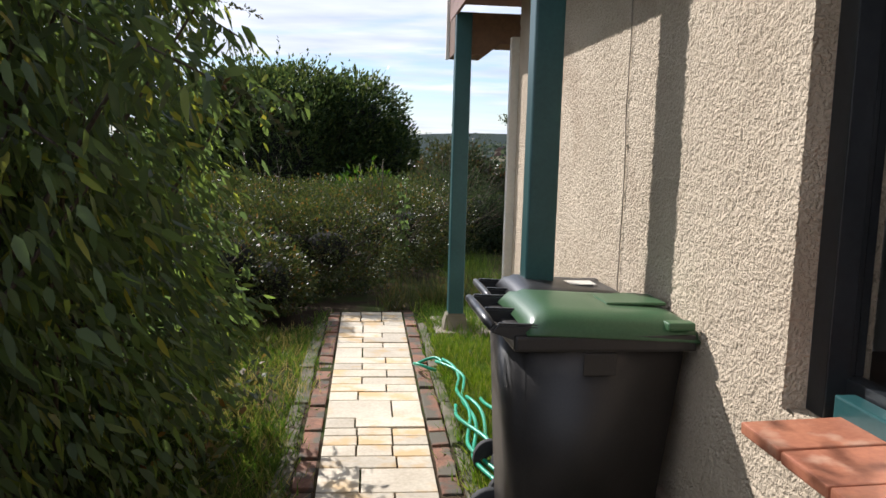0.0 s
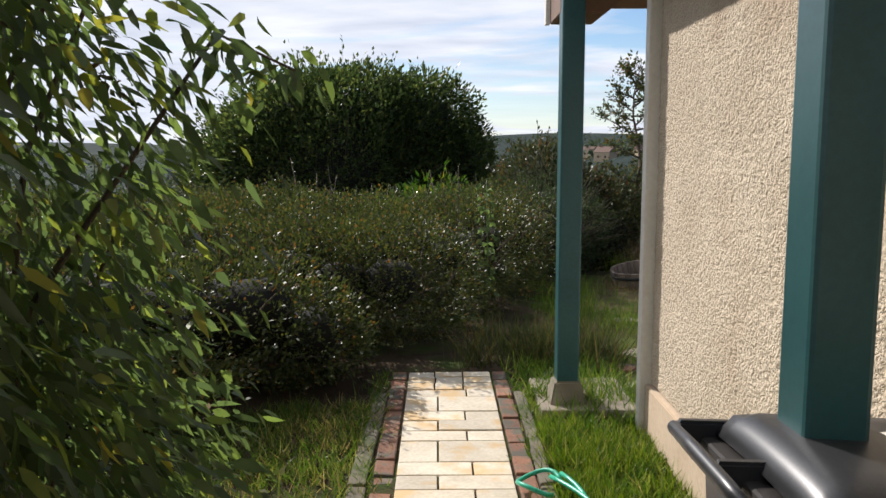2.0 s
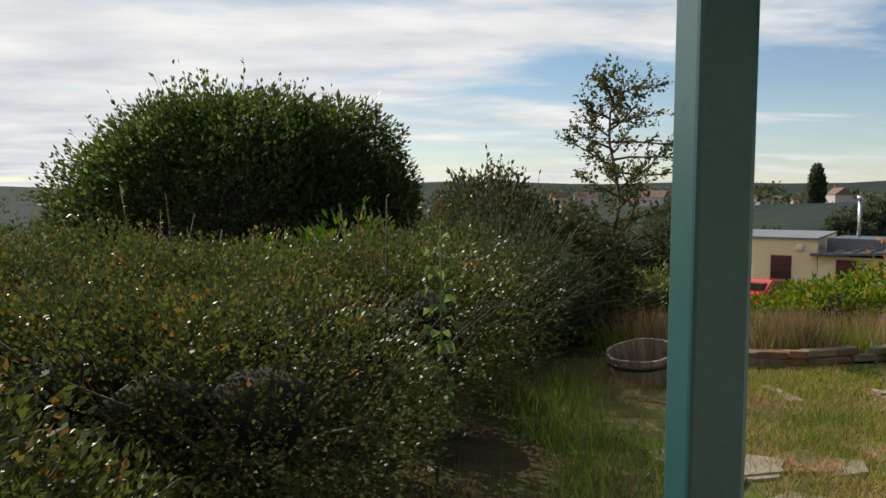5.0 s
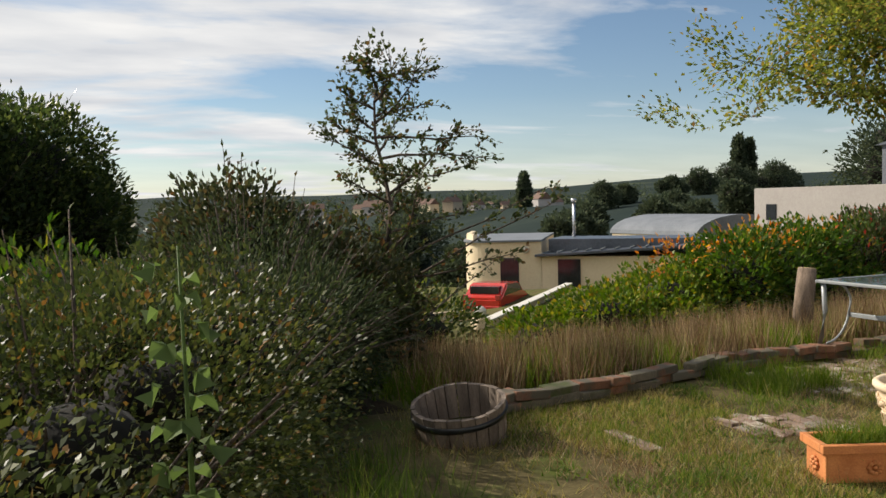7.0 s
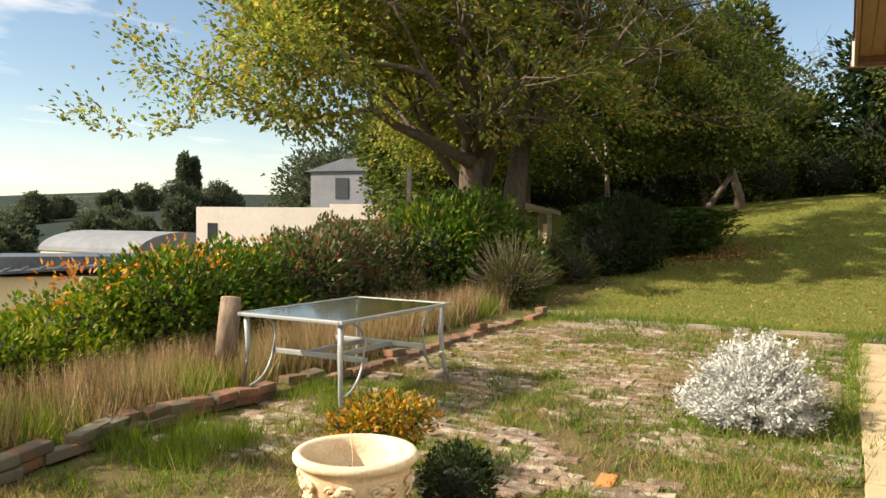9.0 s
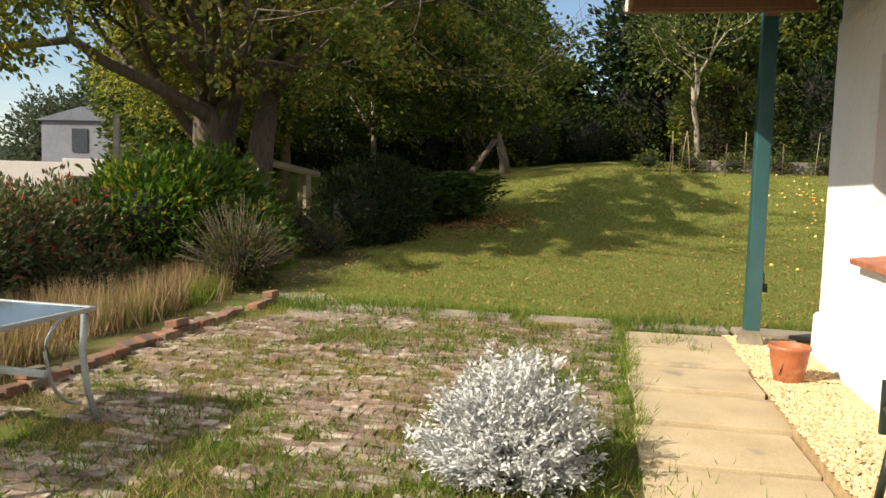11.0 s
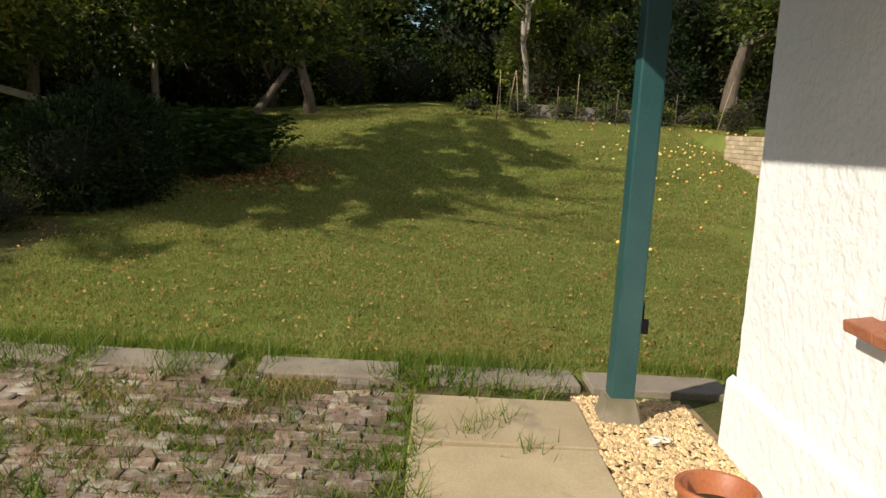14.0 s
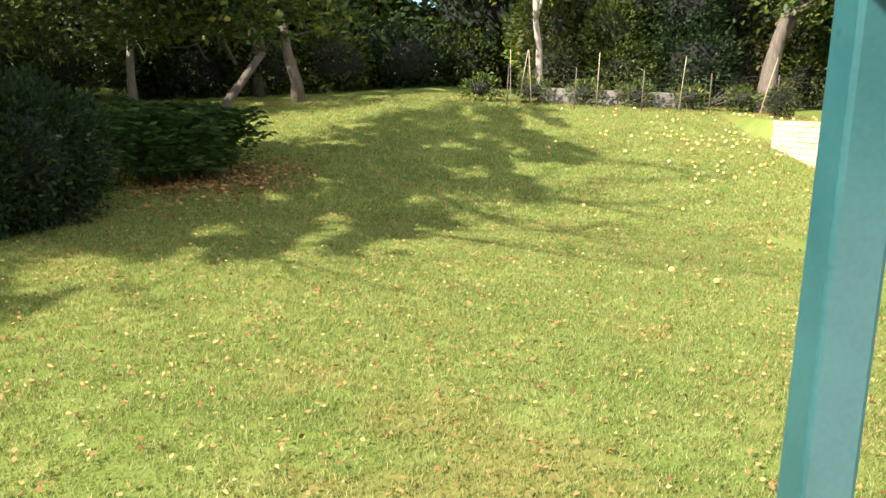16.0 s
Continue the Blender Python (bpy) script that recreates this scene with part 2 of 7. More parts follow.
M_HOSE = surface("green_hose", (0.012, 0.26, 0.15), (0.03, 0.40, 0.24), 6, 60, 0.35, 0.1, 0.001)
M_RED_PLASTIC = surface("red_connector", (0.35, 0.04, 0.03), (0.5, 0.08, 0.05), 6, 60, 0.4, 0.1, 0.001)
M_TERRACOTTA = surface("orange_terracotta", (0.48, 0.16, 0.05), (0.68, 0.27, 0.09), 6, 80, 0.75, 0.3, 0.003, stain=(0.55, 0.36, 0.20), stain_scale=5, stain_at=0.60)
M_TERRA_RED = surface("red_terracotta", (0.30, 0.09, 0.035), (0.46, 0.16, 0.065), 6, 80, 0.5, 0.25, 0.003, stain=(0.56, 0.30, 0.16), stain_scale=4, stain_at=0.60)
M_TERRA_PALE = surface("pale_limed_terracotta", (0.56, 0.40, 0.24), (0.78, 0.66, 0.48), 5, 70, 0.85, 0.5, 0.005, stain=(0.52, 0.30, 0.15), stain_scale=4, stain_at=0.60)
M_BUFF = surface("buff_clay", (0.36, 0.26, 0.13), (0.55, 0.42, 0.24), 12, 90, 0.85, 0.3, 0.003)
M_TUB = surface("grey_weathered_oak", (0.11, 0.085, 0.066), (0.28, 0.22, 0.17), 6, 60, 0.9, 0.6, 0.004, stretch=(4, 4, 0.6), spread=0.2)
M_BARK = surface("grey_brown_bark", (0.055, 0.040, 0.028), (0.15, 0.115, 0.085), 6, 40, 0.95, 1.0, 0.03, stretch=(3, 3, 0.7))
M_BARK_PALE = surface("pale_bark", (0.20, 0.16, 0.12), (0.38, 0.32, 0.25), 6, 40, 0.9, 0.8, 0.02, stretch=(3, 3, 0.8))
M_STUMP = surface("sawn_log_bark", (0.10, 0.072, 0.05), (0.30, 0.22, 0.16), 8, 50, 0.9, 1.0, 0.02, stretch=(3, 3, 0.6))
M_SAWN = surface("sawn_wood", (0.46, 0.32, 0.17), (0.62, 0.46, 0.27), 9, 70, 0.8, 0.3, 0.003)
M_ALU = surface("grey_painted_metal", (0.24, 0.255, 0.26), (0.34, 0.355, 0.36), 6, 60, 0.45, 0.1, 0.001, metal=0.2)
M_TABLE_GLASS = glass_mat("textured_table_glass", (0.80, 0.88, 0.86), 0.08)
M_RENDER_CREAM = surface("cream_house_render", (0.70, 0.56, 0.36), (0.80, 0.67, 0.46), 0.6, 12, 0.9, 0.1, 0.01)
M_RENDER_GREY = surface("grey_white_render", (0.34, 0.31, 0.29), (0.42, 0.39, 0.365), 0.5, 10, 0.9, 0.1, 0.01)
M_ROOF_GREY = surface("grey_roof_membrane", (0.13, 0.145, 0.165), (0.20, 0.215, 0.235), 0.8, 8, 0.85, 0.1, 0.01)
M_ROOF_METAL = surface("dark_seamed_metal", (0.075, 0.085, 0.10), (0.14, 0.155, 0.18), 0.9, 9, 0.4, 0.1, 0.01, metal=0.4)
M_ROOF_TILE = surface("brown_roof_tile", (0.10, 0.06, 0.045), (0.18, 0.11, 0.08), 1.2, 10, 0.9, 0.2, 0.01)
M_SLATE_CLAD = surface("slate_grey_cladding", (0.08, 0.088, 0.105), (0.13, 0.14, 0.165), 1, 10, 0.7, 0.1, 0.01)
M_DARK_GLASS = surface("dark_far_window", (0.015, 0.018, 0.022), (0.03, 0.035, 0.04), 1, 6, 0.12, 0)
M_CHROME = surface("steel_flue", (0.55, 0.55, 0.56), (0.68, 0.68, 0.69), 6, 60, 0.25, 0.05, metal=1.0)
M_CAR_RED = surface("red_car_paint", (0.55, 0.03, 0.02), (0.62, 0.045, 0.03), 2, 20, 0.25, 0, coat=0.8)
M_RUBBER = surface("black_rubber", (0.012, 0.012, 0.012), (0.025, 0.025, 0.025), 8, 60, 0.8, 0.2, 0.002)
M_STONE_WALL = surface("pale_walling_stone", (0.36, 0.27, 0.17), (0.56, 0.45, 0.31), 5, 40, 0.9, 0.6, 0.01, spread=0.2)
M_SLEEPER = surface("grey_timber_sleeper", (0.10, 0.085, 0.07), (0.22, 0.19, 0.16), 4, 40, 0.9, 0.5, 0.006, stretch=(5, 1, 5), spread=0.2)
M_CANE = surface("bamboo_cane", (0.22, 0.165, 0.09), (0.34, 0.27, 0.16), 6, 40, 0.6, 0.2)
M_CHAIR = surface("dark_green_plastic", (0.008, 0.018, 0.014), (0.014, 0.028, 0.022), 4, 90, 0.4, 0.15, 0.001)

for m in (M_FIELD, M_LAWN, M_ROUGH, M_SOIL, M_PATIO):
    m.node_tree.nodes["Principled BSDF"].inputs["Specular IOR Level"].default_value = 0.05

F_TERRACE = foliage("terrace_grass_blade", [(0, (0.12, 0.13, 0.03)), (0.3, (0.22, 0.20, 0.06)), (0.7, (0.34, 0.28, 0.10)), (1, (0.45, 0.35, 0.16))], 0.35, 0.6)
F_BUDD = foliage("buddleia_leaf", [(0, (0.070, 0.100, 0.040)), (0.6, (0.105, 0.145, 0.050)), (0.9, (0.15, 0.20, 0.055)), (0.97, (0.24, 0.26, 0.055)), (1, (0.34, 0.30, 0.07))], 0.5, 0.42)
F_BUDD.node_tree.nodes["Principled BSDF"].inputs["Specular IOR Level"].default_value = 0.4
F_HEDGE = foliage("small_hedge_leaf", [(0, (0.032, 0.045, 0.016)), (0.6, (0.062, 0.078, 0.023)), (0.9, (0.115, 0.12, 0.035)), (1, (0.21, 0.11, 0.04))], 0.3, 0.42)
F_DOME = foliage("bay_leaf", [(0, (0.028, 0.044, 0.016)), (0.6, (0.05, 0.072, 0.024)), (1, (0.13, 0.15, 0.045))], 0.42, 0.4)
F_HAW = foliage("hawthorn_leaf", [(0, (0.035, 0.05, 0.018)), (0.6, (0.065, 0.08, 0.026)), (0.85, (0.11, 0.10, 0.035)), (1, (0.15, 0.08, 0.04))], 0.35, 0.5)
F_BRONZE = foliage("bronze_shrub_leaf", [(0, (0.032, 0.042, 0.018)), (0.5, (0.052, 0.062, 0.026)), (0.85, (0.08, 0.074, 0.034)), (1, (0.13, 0.072, 0.032))], 0.3, 0.4)
F_BROOM = foliage("broom_leaf", [(0, (0.030, 0.045, 0.02)), (0.7, (0.055, 0.075, 0.03)), (1, (0.10, 0.11, 0.05))], 0.25, 0.7)
# near black, to stand in for the shade deep among the inner twigs
M_CORE = surface("shade_core", (0.006, 0.006, 0.004), (0.016, 0.014, 0.009), 9, 60, 1.0, 0.4, 0.02)
F_BERRY = foliage("berry_shrub_leaf", [(0, (0.07, 0.10, 0.02)), (0.4, (0.18, 0.18, 0.03)), (0.6, (0.42, 0.26, 0.03)), (1, (0.55, 0.20, 0.03))], 0.35, 0.45)
F_YELLOW = foliage("autumn_shrub_leaf", [(0, (0.06, 0.11, 0.015)), (0.45, (0.10, 0.155, 0.022)), (0.82, (0.16, 0.20, 0.03)), (0.96, (0.33, 0.29, 0.05)), (1, (0.38, 0.20, 0.06))], 0.32, 0.45)
F_ORANGE = foliage("orange_shoot_leaf", [(0, (0.36, 0.10, 0.035)), (0.5, (0.55, 0.22, 0.06)), (1, (0.62, 0.34, 0.10))], 0.4, 0.5)
F_LAUREL = foliage("laurel_leaf", [(0, (0.035, 0.075, 0.014)), (0.6, (0.065, 0.12, 0.02)), (0.9, (0.13, 0.19, 0.03)), (1, (0.30, 0.22, 0.05))], 0.35, 0.28)
F_ROSE = foliage("rhododendron_leaf", [(0, (0.05, 0.07, 0.026)), (0.6, (0.09, 0.11, 0.045)), (0.88, (0.14, 0.13, 0.06)), (0.95, (0.25, 0.09, 0.07)), (1, (0.42, 0.06, 0.05))], 0.25, 0.35)
F_OAK = foliage("oak_leaf", [(0, (0.08, 0.11, 0.028)), (0.5, (0.16, 0.19, 0.045)), (0.8, (0.27, 0.27, 0.065)), (0.93, (0.36, 0.27, 0.07)), (1, (0.30, 0.16, 0.06))], 0.5, 0.5)
F_WOOD = foliage("woodland_leaf", [(0, (0.030, 0.047, 0.014)), (0.6, (0.062, 0.086, 0.021)), (0.92, (0.13, 0.15, 0.032)), (1, (0.28, 0.24, 0.05))], 0.36, 0.5)
F_YEW = foliage("dark_evergreen_leaf", [(0, (0.012, 0.022, 0.009)), (0.7, (0.024, 0.040, 0.015)), (1, (0.05, 0.07, 0.022))], 0.2, 0.5)
F_YEW.node_tree.nodes["Principled BSDF"].inputs["Specular IOR Level"].default_value = 0.08
F_FERN = foliage("fern_frond", [(0, (0.030, 0.055, 0.014)), (0.7, (0.05, 0.09, 0.022)), (1, (0.10, 0.14, 0.035))], 0.35, 0.5)
F_SILVER = foliage("silver_leaf", [(0, (0.34, 0.35, 0.33)), (0.7, (0.54, 0.55, 0.53)), (1, (0.68, 0.68, 0.67))], 0.15, 0.8)
F_GRASS = foliage("fresh_grass", [(0, (0.07, 0.12, 0.016)), (0.6, (0.13, 0.19, 0.026)), (0.9, (0.22, 0.25, 0.05)), (1, (0.36, 0.30, 0.12))], 0.4, 0.5)
F_LAWN = foliage("lawn_blade", [(0, (0.105, 0.145, 0.026)), (0.5, (0.19, 0.225, 0.06)), (0.85, (0.30, 0.29, 0.10)), (1, (0.42, 0.34, 0.16))], 0.4, 0.5)
F_STRAW = foliage("dry_grass", [(0, (0.10, 0.055, 0.03)), (0.5, (0.24, 0.16, 0.088)), (0.85, (0.45, 0.34, 0.21)), (1, (0.20, 0.20, 0.05))], 0.3, 0.6)
F_LITTER = foliage("fallen_leaf", [(0, (0.16, 0.075, 0.028)), (0.5, (0.28, 0.15, 0.055)), (0.8, (0.34, 0.20, 0.08)), (1, (0.46, 0.33, 0.11))], 0.1, 0.8)
F_WEED = foliage("weed_leaf", [(0, (0.055, 0.10, 0.018)), (0.6, (0.10, 0.16, 0.03)), (1, (0.22, 0.24, 0.06))], 0.4, 0.45)
F_HOLLY = foliage("hollyhock_leaf", [(0, (0.07, 0.11, 0.035)), (0.7, (0.13, 0.18, 0.06)), (1, (0.26, 0.30, 0.12))], 0.4, 0.5)
# paler, greyer greens put the haze of distance into the leaf colour
F_FAR = foliage("hazed_far_leaf", [(0, (0.042, 0.058, 0.036)), (0.6, (0.066, 0.085, 0.05)), (1, (0.10, 0.115, 0.062))], 0.3, 0.8)


# ---- building blocks ----
def thing(name, at, label, category, group="", kind=""):
    ob = new(name)
    ob.empty_display_size = 0.1
    ob.location = at
    return tagged(ob, label, category, group, kind)


def mesh_object(name, mesh, material, parent=None, label=""):
    if material:
        mesh.materials.append(material)
    ob = new(name, mesh)
    ob.parent = parent
    if label:
        ob["label"] = label
    return ob


def part(name, bm, material, parent=None, label="", smooth=False):
    me = bpy.data.meshes.new(name)
    bm.normal_update()
    bm.to_mesh(me)
    bm.free()
    if smooth:
        me.polygons.foreach_set("use_smooth", [True] * len(me.polygons))
    return mesh_object(name, me, material, parent, label)


def raw(name, verts, faces, material, parent=None, label="", smooth=False):
    me = bpy.data.meshes.new(name)
    me.from_pydata(verts, [], faces)
    if smooth:
        me.polygons.foreach_set("use_smooth", [True] * len(me.polygons))
    return mesh_object(name, me, material, parent, label)


def add_box(bm, x0, x1, y0, y1, z0, z1, bevel=0.0, m=None):
    made = bmesh.ops.create_cube(bm, size=1.0)["verts"]
    bmesh.ops.scale(bm, vec=(x1 - x0, y1 - y0, z1 - z0), verts=made)
    bmesh.ops.translate(bm, vec=((x0 + x1) / 2, (y0 + y1) / 2, (z0 + z1) / 2), verts=made)
    if bevel:
        edges = list({e for v in made for e in v.link_edges})
        r = bmesh.ops.bevel(bm, geom=edges, offset=bevel, segments=2, affect="EDGES", profile=0.6)
        made = list({v for f in r["faces"] for v in f.verts} | {v for v in made if v.is_valid})
    if m is not None:
        bmesh.ops.transform(bm, matrix=m, verts=[v for v in made if v.is_valid])
    return made


def box(name, x0, x1, y0, y1, z0, z1, material, parent=None, bevel=0.0, label=""):
    bm = bmesh.new()
    add_box(bm, x0, x1, y0, y1, z0, z1, bevel)
    return part(name, bm, material, parent, label)


def prism(name, outline, axis, a, b, material, parent=None, label="", bevel=0.0):
    """An outline of (u, v) pulled along an axis from a to b; u and v are the two other axes in order."""
    bm = bmesh.new()
    spot = {"x": lambda u, v, w: (w, u, v), "y": lambda u, v, w: (u, w, v), "z": lambda u, v, w: (u, v, w)}[axis]
    lo = [bm.verts.new(spot(u, v, a)) for u, v in outline]
    hi = [bm.verts.new(spot(u, v, b)) for u, v in outline]
    k = len(outline)
    bm.faces.new(lo); bm.faces.new(hi[::-1])
    for i in range(k):
        bm.faces.new((lo[i], hi[i], hi[(i + 1) % k], lo[(i + 1) % k]))
    bmesh.ops.recalc_face_normals(bm, faces=bm.faces)
    if bevel:
        bmesh.ops.bevel(bm, geom=list(bm.edges), offset=bevel, segments=2, affect="EDGES")
    return part(name, bm, material, parent, label)


def turned(name, profile, material, parent=None, label="", sides=40, closed=False):
    """A profile of (radius, height) spun about z."""
    verts, faces = [], []
    for r, z in profile:
        for i in range(sides):
            a = 2 * math.pi * i / sides
            verts.append((r * math.cos(a), r * math.sin(a), z))
    for k in range(len(profile) - 1):
        for i in range(sides):
            j = (i + 1) % sides
            faces.append((k * sides + i, k * sides + j, (k + 1) * sides + j, (k + 1) * sides + i))
    if closed:
        faces.append(tuple(range(sides))[::-1])
        faces.append(tuple((len(profile) - 1) * sides + i for i in range(sides)))
    return raw(name, verts, faces, material, parent, label, True)


def tubes(lines, sides=6):
    """Verts and faces of tapered tubes; each line is a list of (place, radius)."""
    verts, faces = [], []
    for line in lines:
        start = len(verts)
        pts = [Vector(p) for p, r in line]
        for k, (p, r) in enumerate(line):
            way = pts[min(k + 1, len(pts) - 1)] - pts[max(k - 1, 0)]
            way = way.normalized() if way.length > 1e-6 else Vector((0, 0, 1))
            s = way.orthogonal().normalized() if abs(way.z) > 0.99 else way.cross(Vector((0, 0, 1))).normalized()
            u = way.cross(s)
            for i in range(sides):
                a = 2 * math.pi * i / sides
                q = pts[k] + (s * math.cos(a) + u * math.sin(a)) * r
                verts.append(q[:])
        for k in range(len(line) - 1):
            for i in range(sides):
                j = (i + 1) % sides
                faces.append((start + k * sides + i, start + k * sides + j, start + (k + 1) * sides + j, start + (k + 1) * sides + i))
        faces.append(tuple(start + i for i in range(sides))[::-1])
        faces.append(tuple(start + (len(line) - 1) * sides + i for i in range(sides)))
    return verts, faces


def rods(name, lines, material, parent=None, label="", sides=6):
    v, f = tubes(lines, sides)
    return raw(name, v, f, material, parent, label, True)


def leaves(name, spots, ways, length, width, material, parent=None, label="", seed=1, droop=0.0, tri=False, jitter=0.45, kind="", six=False):
    """Many small folded leaves at the spots, each along its way."""
    rng = np.random.default_rng(seed)
    n = len(spots)
    spots, ways = np.asarray(spots, float), np.asarray(ways, float)
    d = ways + rng.normal(0, jitter, (n, 3))
    d[:, 2] -= droop
    d /= np.linalg.norm(d, axis=1)[:, None] + 1e-9
    s = np.cross(d, rng.normal(0, 1, (n, 3)) + np.array([0, 0, 1.2]))
    s /= np.linalg.norm(s, axis=1)[:, None] + 1e-9
    up = np.cross(s, d)
    L = (length * rng.uniform(0.6, 1.25, n))[:, None]
    W = (width * rng.uniform(0.6, 1.2, n))[:, None] / 2
    if tri:
        v = np.stack([spots - s * W, spots + s * W, spots + d * L], 1)
        k = 3
    elif six:
        v = np.stack([spots, spots + d * L * 0.25 - s * W * 0.85 + up * W * 0.3, spots + d * L * 0.62 - s * W * 0.75 + up * W * 0.2 - up * L * 0.03, spots + d * L - up * L * 0.12,
                      spots + d * L * 0.62 + s * W * 0.75 + up * W * 0.2 - up * L * 0.03, spots + d * L * 0.25 + s * W * 0.85 + up * W * 0.3], 1)
        k = 6
    else:
        v = np.stack([spots, spots + d * L * 0.45 - s * W + up * W * 0.25, spots + d * L - up * L * 0.08, spots + d * L * 0.45 + s * W + up * W * 0.25], 1)
        k = 4
    me = bpy.data.meshes.new(name)
    me.vertices.add(n * k)
    me.vertices.foreach_set("co", v.reshape(-1).astype(np.float32))
    me.loops.add(n * k)
    me.loops.foreach_set("vertex_index", np.arange(n * k, dtype=np.int32))
    me.polygons.add(n)
    me.polygons.foreach_set("loop_start", np.arange(0, n * k, k, dtype=np.int32))
    me.polygons.foreach_set("loop_total", np.full(n, k, dtype=np.int32))
    me.update(calc_edges=True)
    ob = mesh_object(name, me, material, parent, label)
    if kind:
        ob["kind"] = kind
    return ob


def lump_points(lumps, n, seed, shell=0.55, floor=None):
    """Points in the outer shell of ellipsoid lumps (x, y, z, rx, ry, rz), with the way outwards; ragged, none deep in another lump."""
    rng = np.random.default_rng(seed)
    A = np.array(lumps, float)
    w = (A[:, 3] * A[:, 4] + A[:, 3] * A[:, 5] + A[:, 4] * A[:, 5])
    k = rng.choice(len(A), n * 2, p=w / w.sum())
    u = rng.normal(0, 1, (n * 2, 3))
    u /= np.linalg.norm(u, axis=1)[:, None]
    r = shell + (1 - shell) * rng.uniform(0, 1, n * 2) ** 0.5
    r *= 1 + 0.16 * np.sin(u[:, 0] * 7 + k) * np.sin(u[:, 1] * 6 + 2 * k) + rng.normal(0, 0.05, n * 2)
    p = A[k, :3] + u * r[:, None] * A[k, 3:]
    ok = np.ones(n * 2, bool)
    for j, a in enumerate(A):
        ok &= ~((k != j) & ((((p - a[:3]) / a[3:]) ** 2).sum(1) < shell ** 2 * 0.8))
    if floor is not None:
        ok &= p[:, 2] > floor
    p, u = p[ok][:n], u[ok][:n]
    return p, u


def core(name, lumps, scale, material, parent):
    """Solid lumpy shells well within the leaves of a dense shrub; their near-black colour stands for the shade inside.
    """
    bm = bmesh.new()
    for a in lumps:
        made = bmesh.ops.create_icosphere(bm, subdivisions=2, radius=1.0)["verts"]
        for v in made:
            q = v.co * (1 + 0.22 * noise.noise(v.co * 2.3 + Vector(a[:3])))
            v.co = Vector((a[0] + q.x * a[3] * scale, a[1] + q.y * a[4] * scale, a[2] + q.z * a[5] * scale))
    ob = part(name, bm, material, parent, "inner twig shell with shade put into its near-black colour", True)
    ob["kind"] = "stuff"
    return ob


def shrub(name, at, lumps, n, length, width, leaf, label, category="shrub", seed=1, inner=0.56, shell=0.6, droop=0.0, group="", twigs=40, twig_reach=1.1):
    t = thing(name, at, label, category, group)
    p, u = lump_points(lumps, n, seed, shell)
    p[:, 2] = np.maximum(p[:, 2], 0.03)
    u2 = u + np.array([0, 0, 0.35])
    leaves("leaves", p, u2, length, width, leaf, t, seed=seed, droop=droop)
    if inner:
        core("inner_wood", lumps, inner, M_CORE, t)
    if twigs:
        rng = random.Random(seed)
        lines, tip_p, tip_u = [], [], []
        for k in range(twigs):
            a = rng.choice(lumps)
            w = Vector((rng.gauss(0, 1), rng.gauss(0, 1), abs(rng.gauss(0.6, 0.8)))).normalized()
            tip = Vector((a[0] + w.x * a[3] * twig_reach, a[1] + w.y * a[4] * twig_reach, a[2] + w.z * a[5] * twig_reach * rng.uniform(0.95, 1.15)))
            foot = Vector((a[0] * 0.8 + w.x * a[3] * 0.3, a[1] * 0.8 + w.y * a[4] * 0.3, max(0.05, a[2] - a[5] * 0.5)))
            mid = foot.lerp(tip, 0.55) + Vector((0, 0, 0.1 * a[5]))
            lines.append([(foot, 0.012), (mid, 0.008), (tip, 0.003)])
            for q in range(10):
                f = rng.uniform(0.5, 1.02)
                tip_p.append(mid.lerp(tip, (f - 0.4) / 0.6) if f > 0.55 else foot.lerp(mid, f)); tip_u.append(w)
        rods("stem_mass", lines, M_BARK, t, sides=4)["kind"] = "stuff"
        leaves("shoot_leaves", [v[:] for v in tip_p], [v[:] for v in tip_u], length, width, leaf, t, seed=seed + 5)
    return t


def grow(rng, foot, way, length, radius, depth, lines, tips, bend=0.25, forks=3, spread=0.75, shrink=0.68, lift=0.12):
    """A limb and its forks, by recursion; collects tubes and twig ends."""
    pts, p, w = [(foot.copy(), radius)], foot.copy(), way.copy()
    steps = 4
    for k in range(steps):
        w = (w + Vector((rng.gauss(0, bend), rng.gauss(0, bend), rng.gauss(lift, bend * 0.6))) * 0.5).normalized()
        p = p + w * (length / steps)
        pts.append((p.copy(), radius * (1 - 0.45 * (k + 1) / steps)))
        if depth <= 1:
            tips.append((p.copy(), w.copy()))
    lines.append(pts)
    if depth > 0:
        for k in range(forks):
            base, r = pts[-1] if k == 0 else pts[rng.randint(2, steps)]
            side = Vector((rng.gauss(0, 1), rng.gauss(0, 1), rng.gauss(0.15, 0.5))).normalized()
            nw = (w * (1 - spread * 0.5) + side * spread).normalized()
            grow(rng, base, nw, length * shrink * rng.uniform(0.8, 1.15), r * (0.72 if k else 0.85), depth - 1, lines, tips, bend, forks, spread, shrink, lift)
    else:
        tips.append((p.copy(), w.copy()))


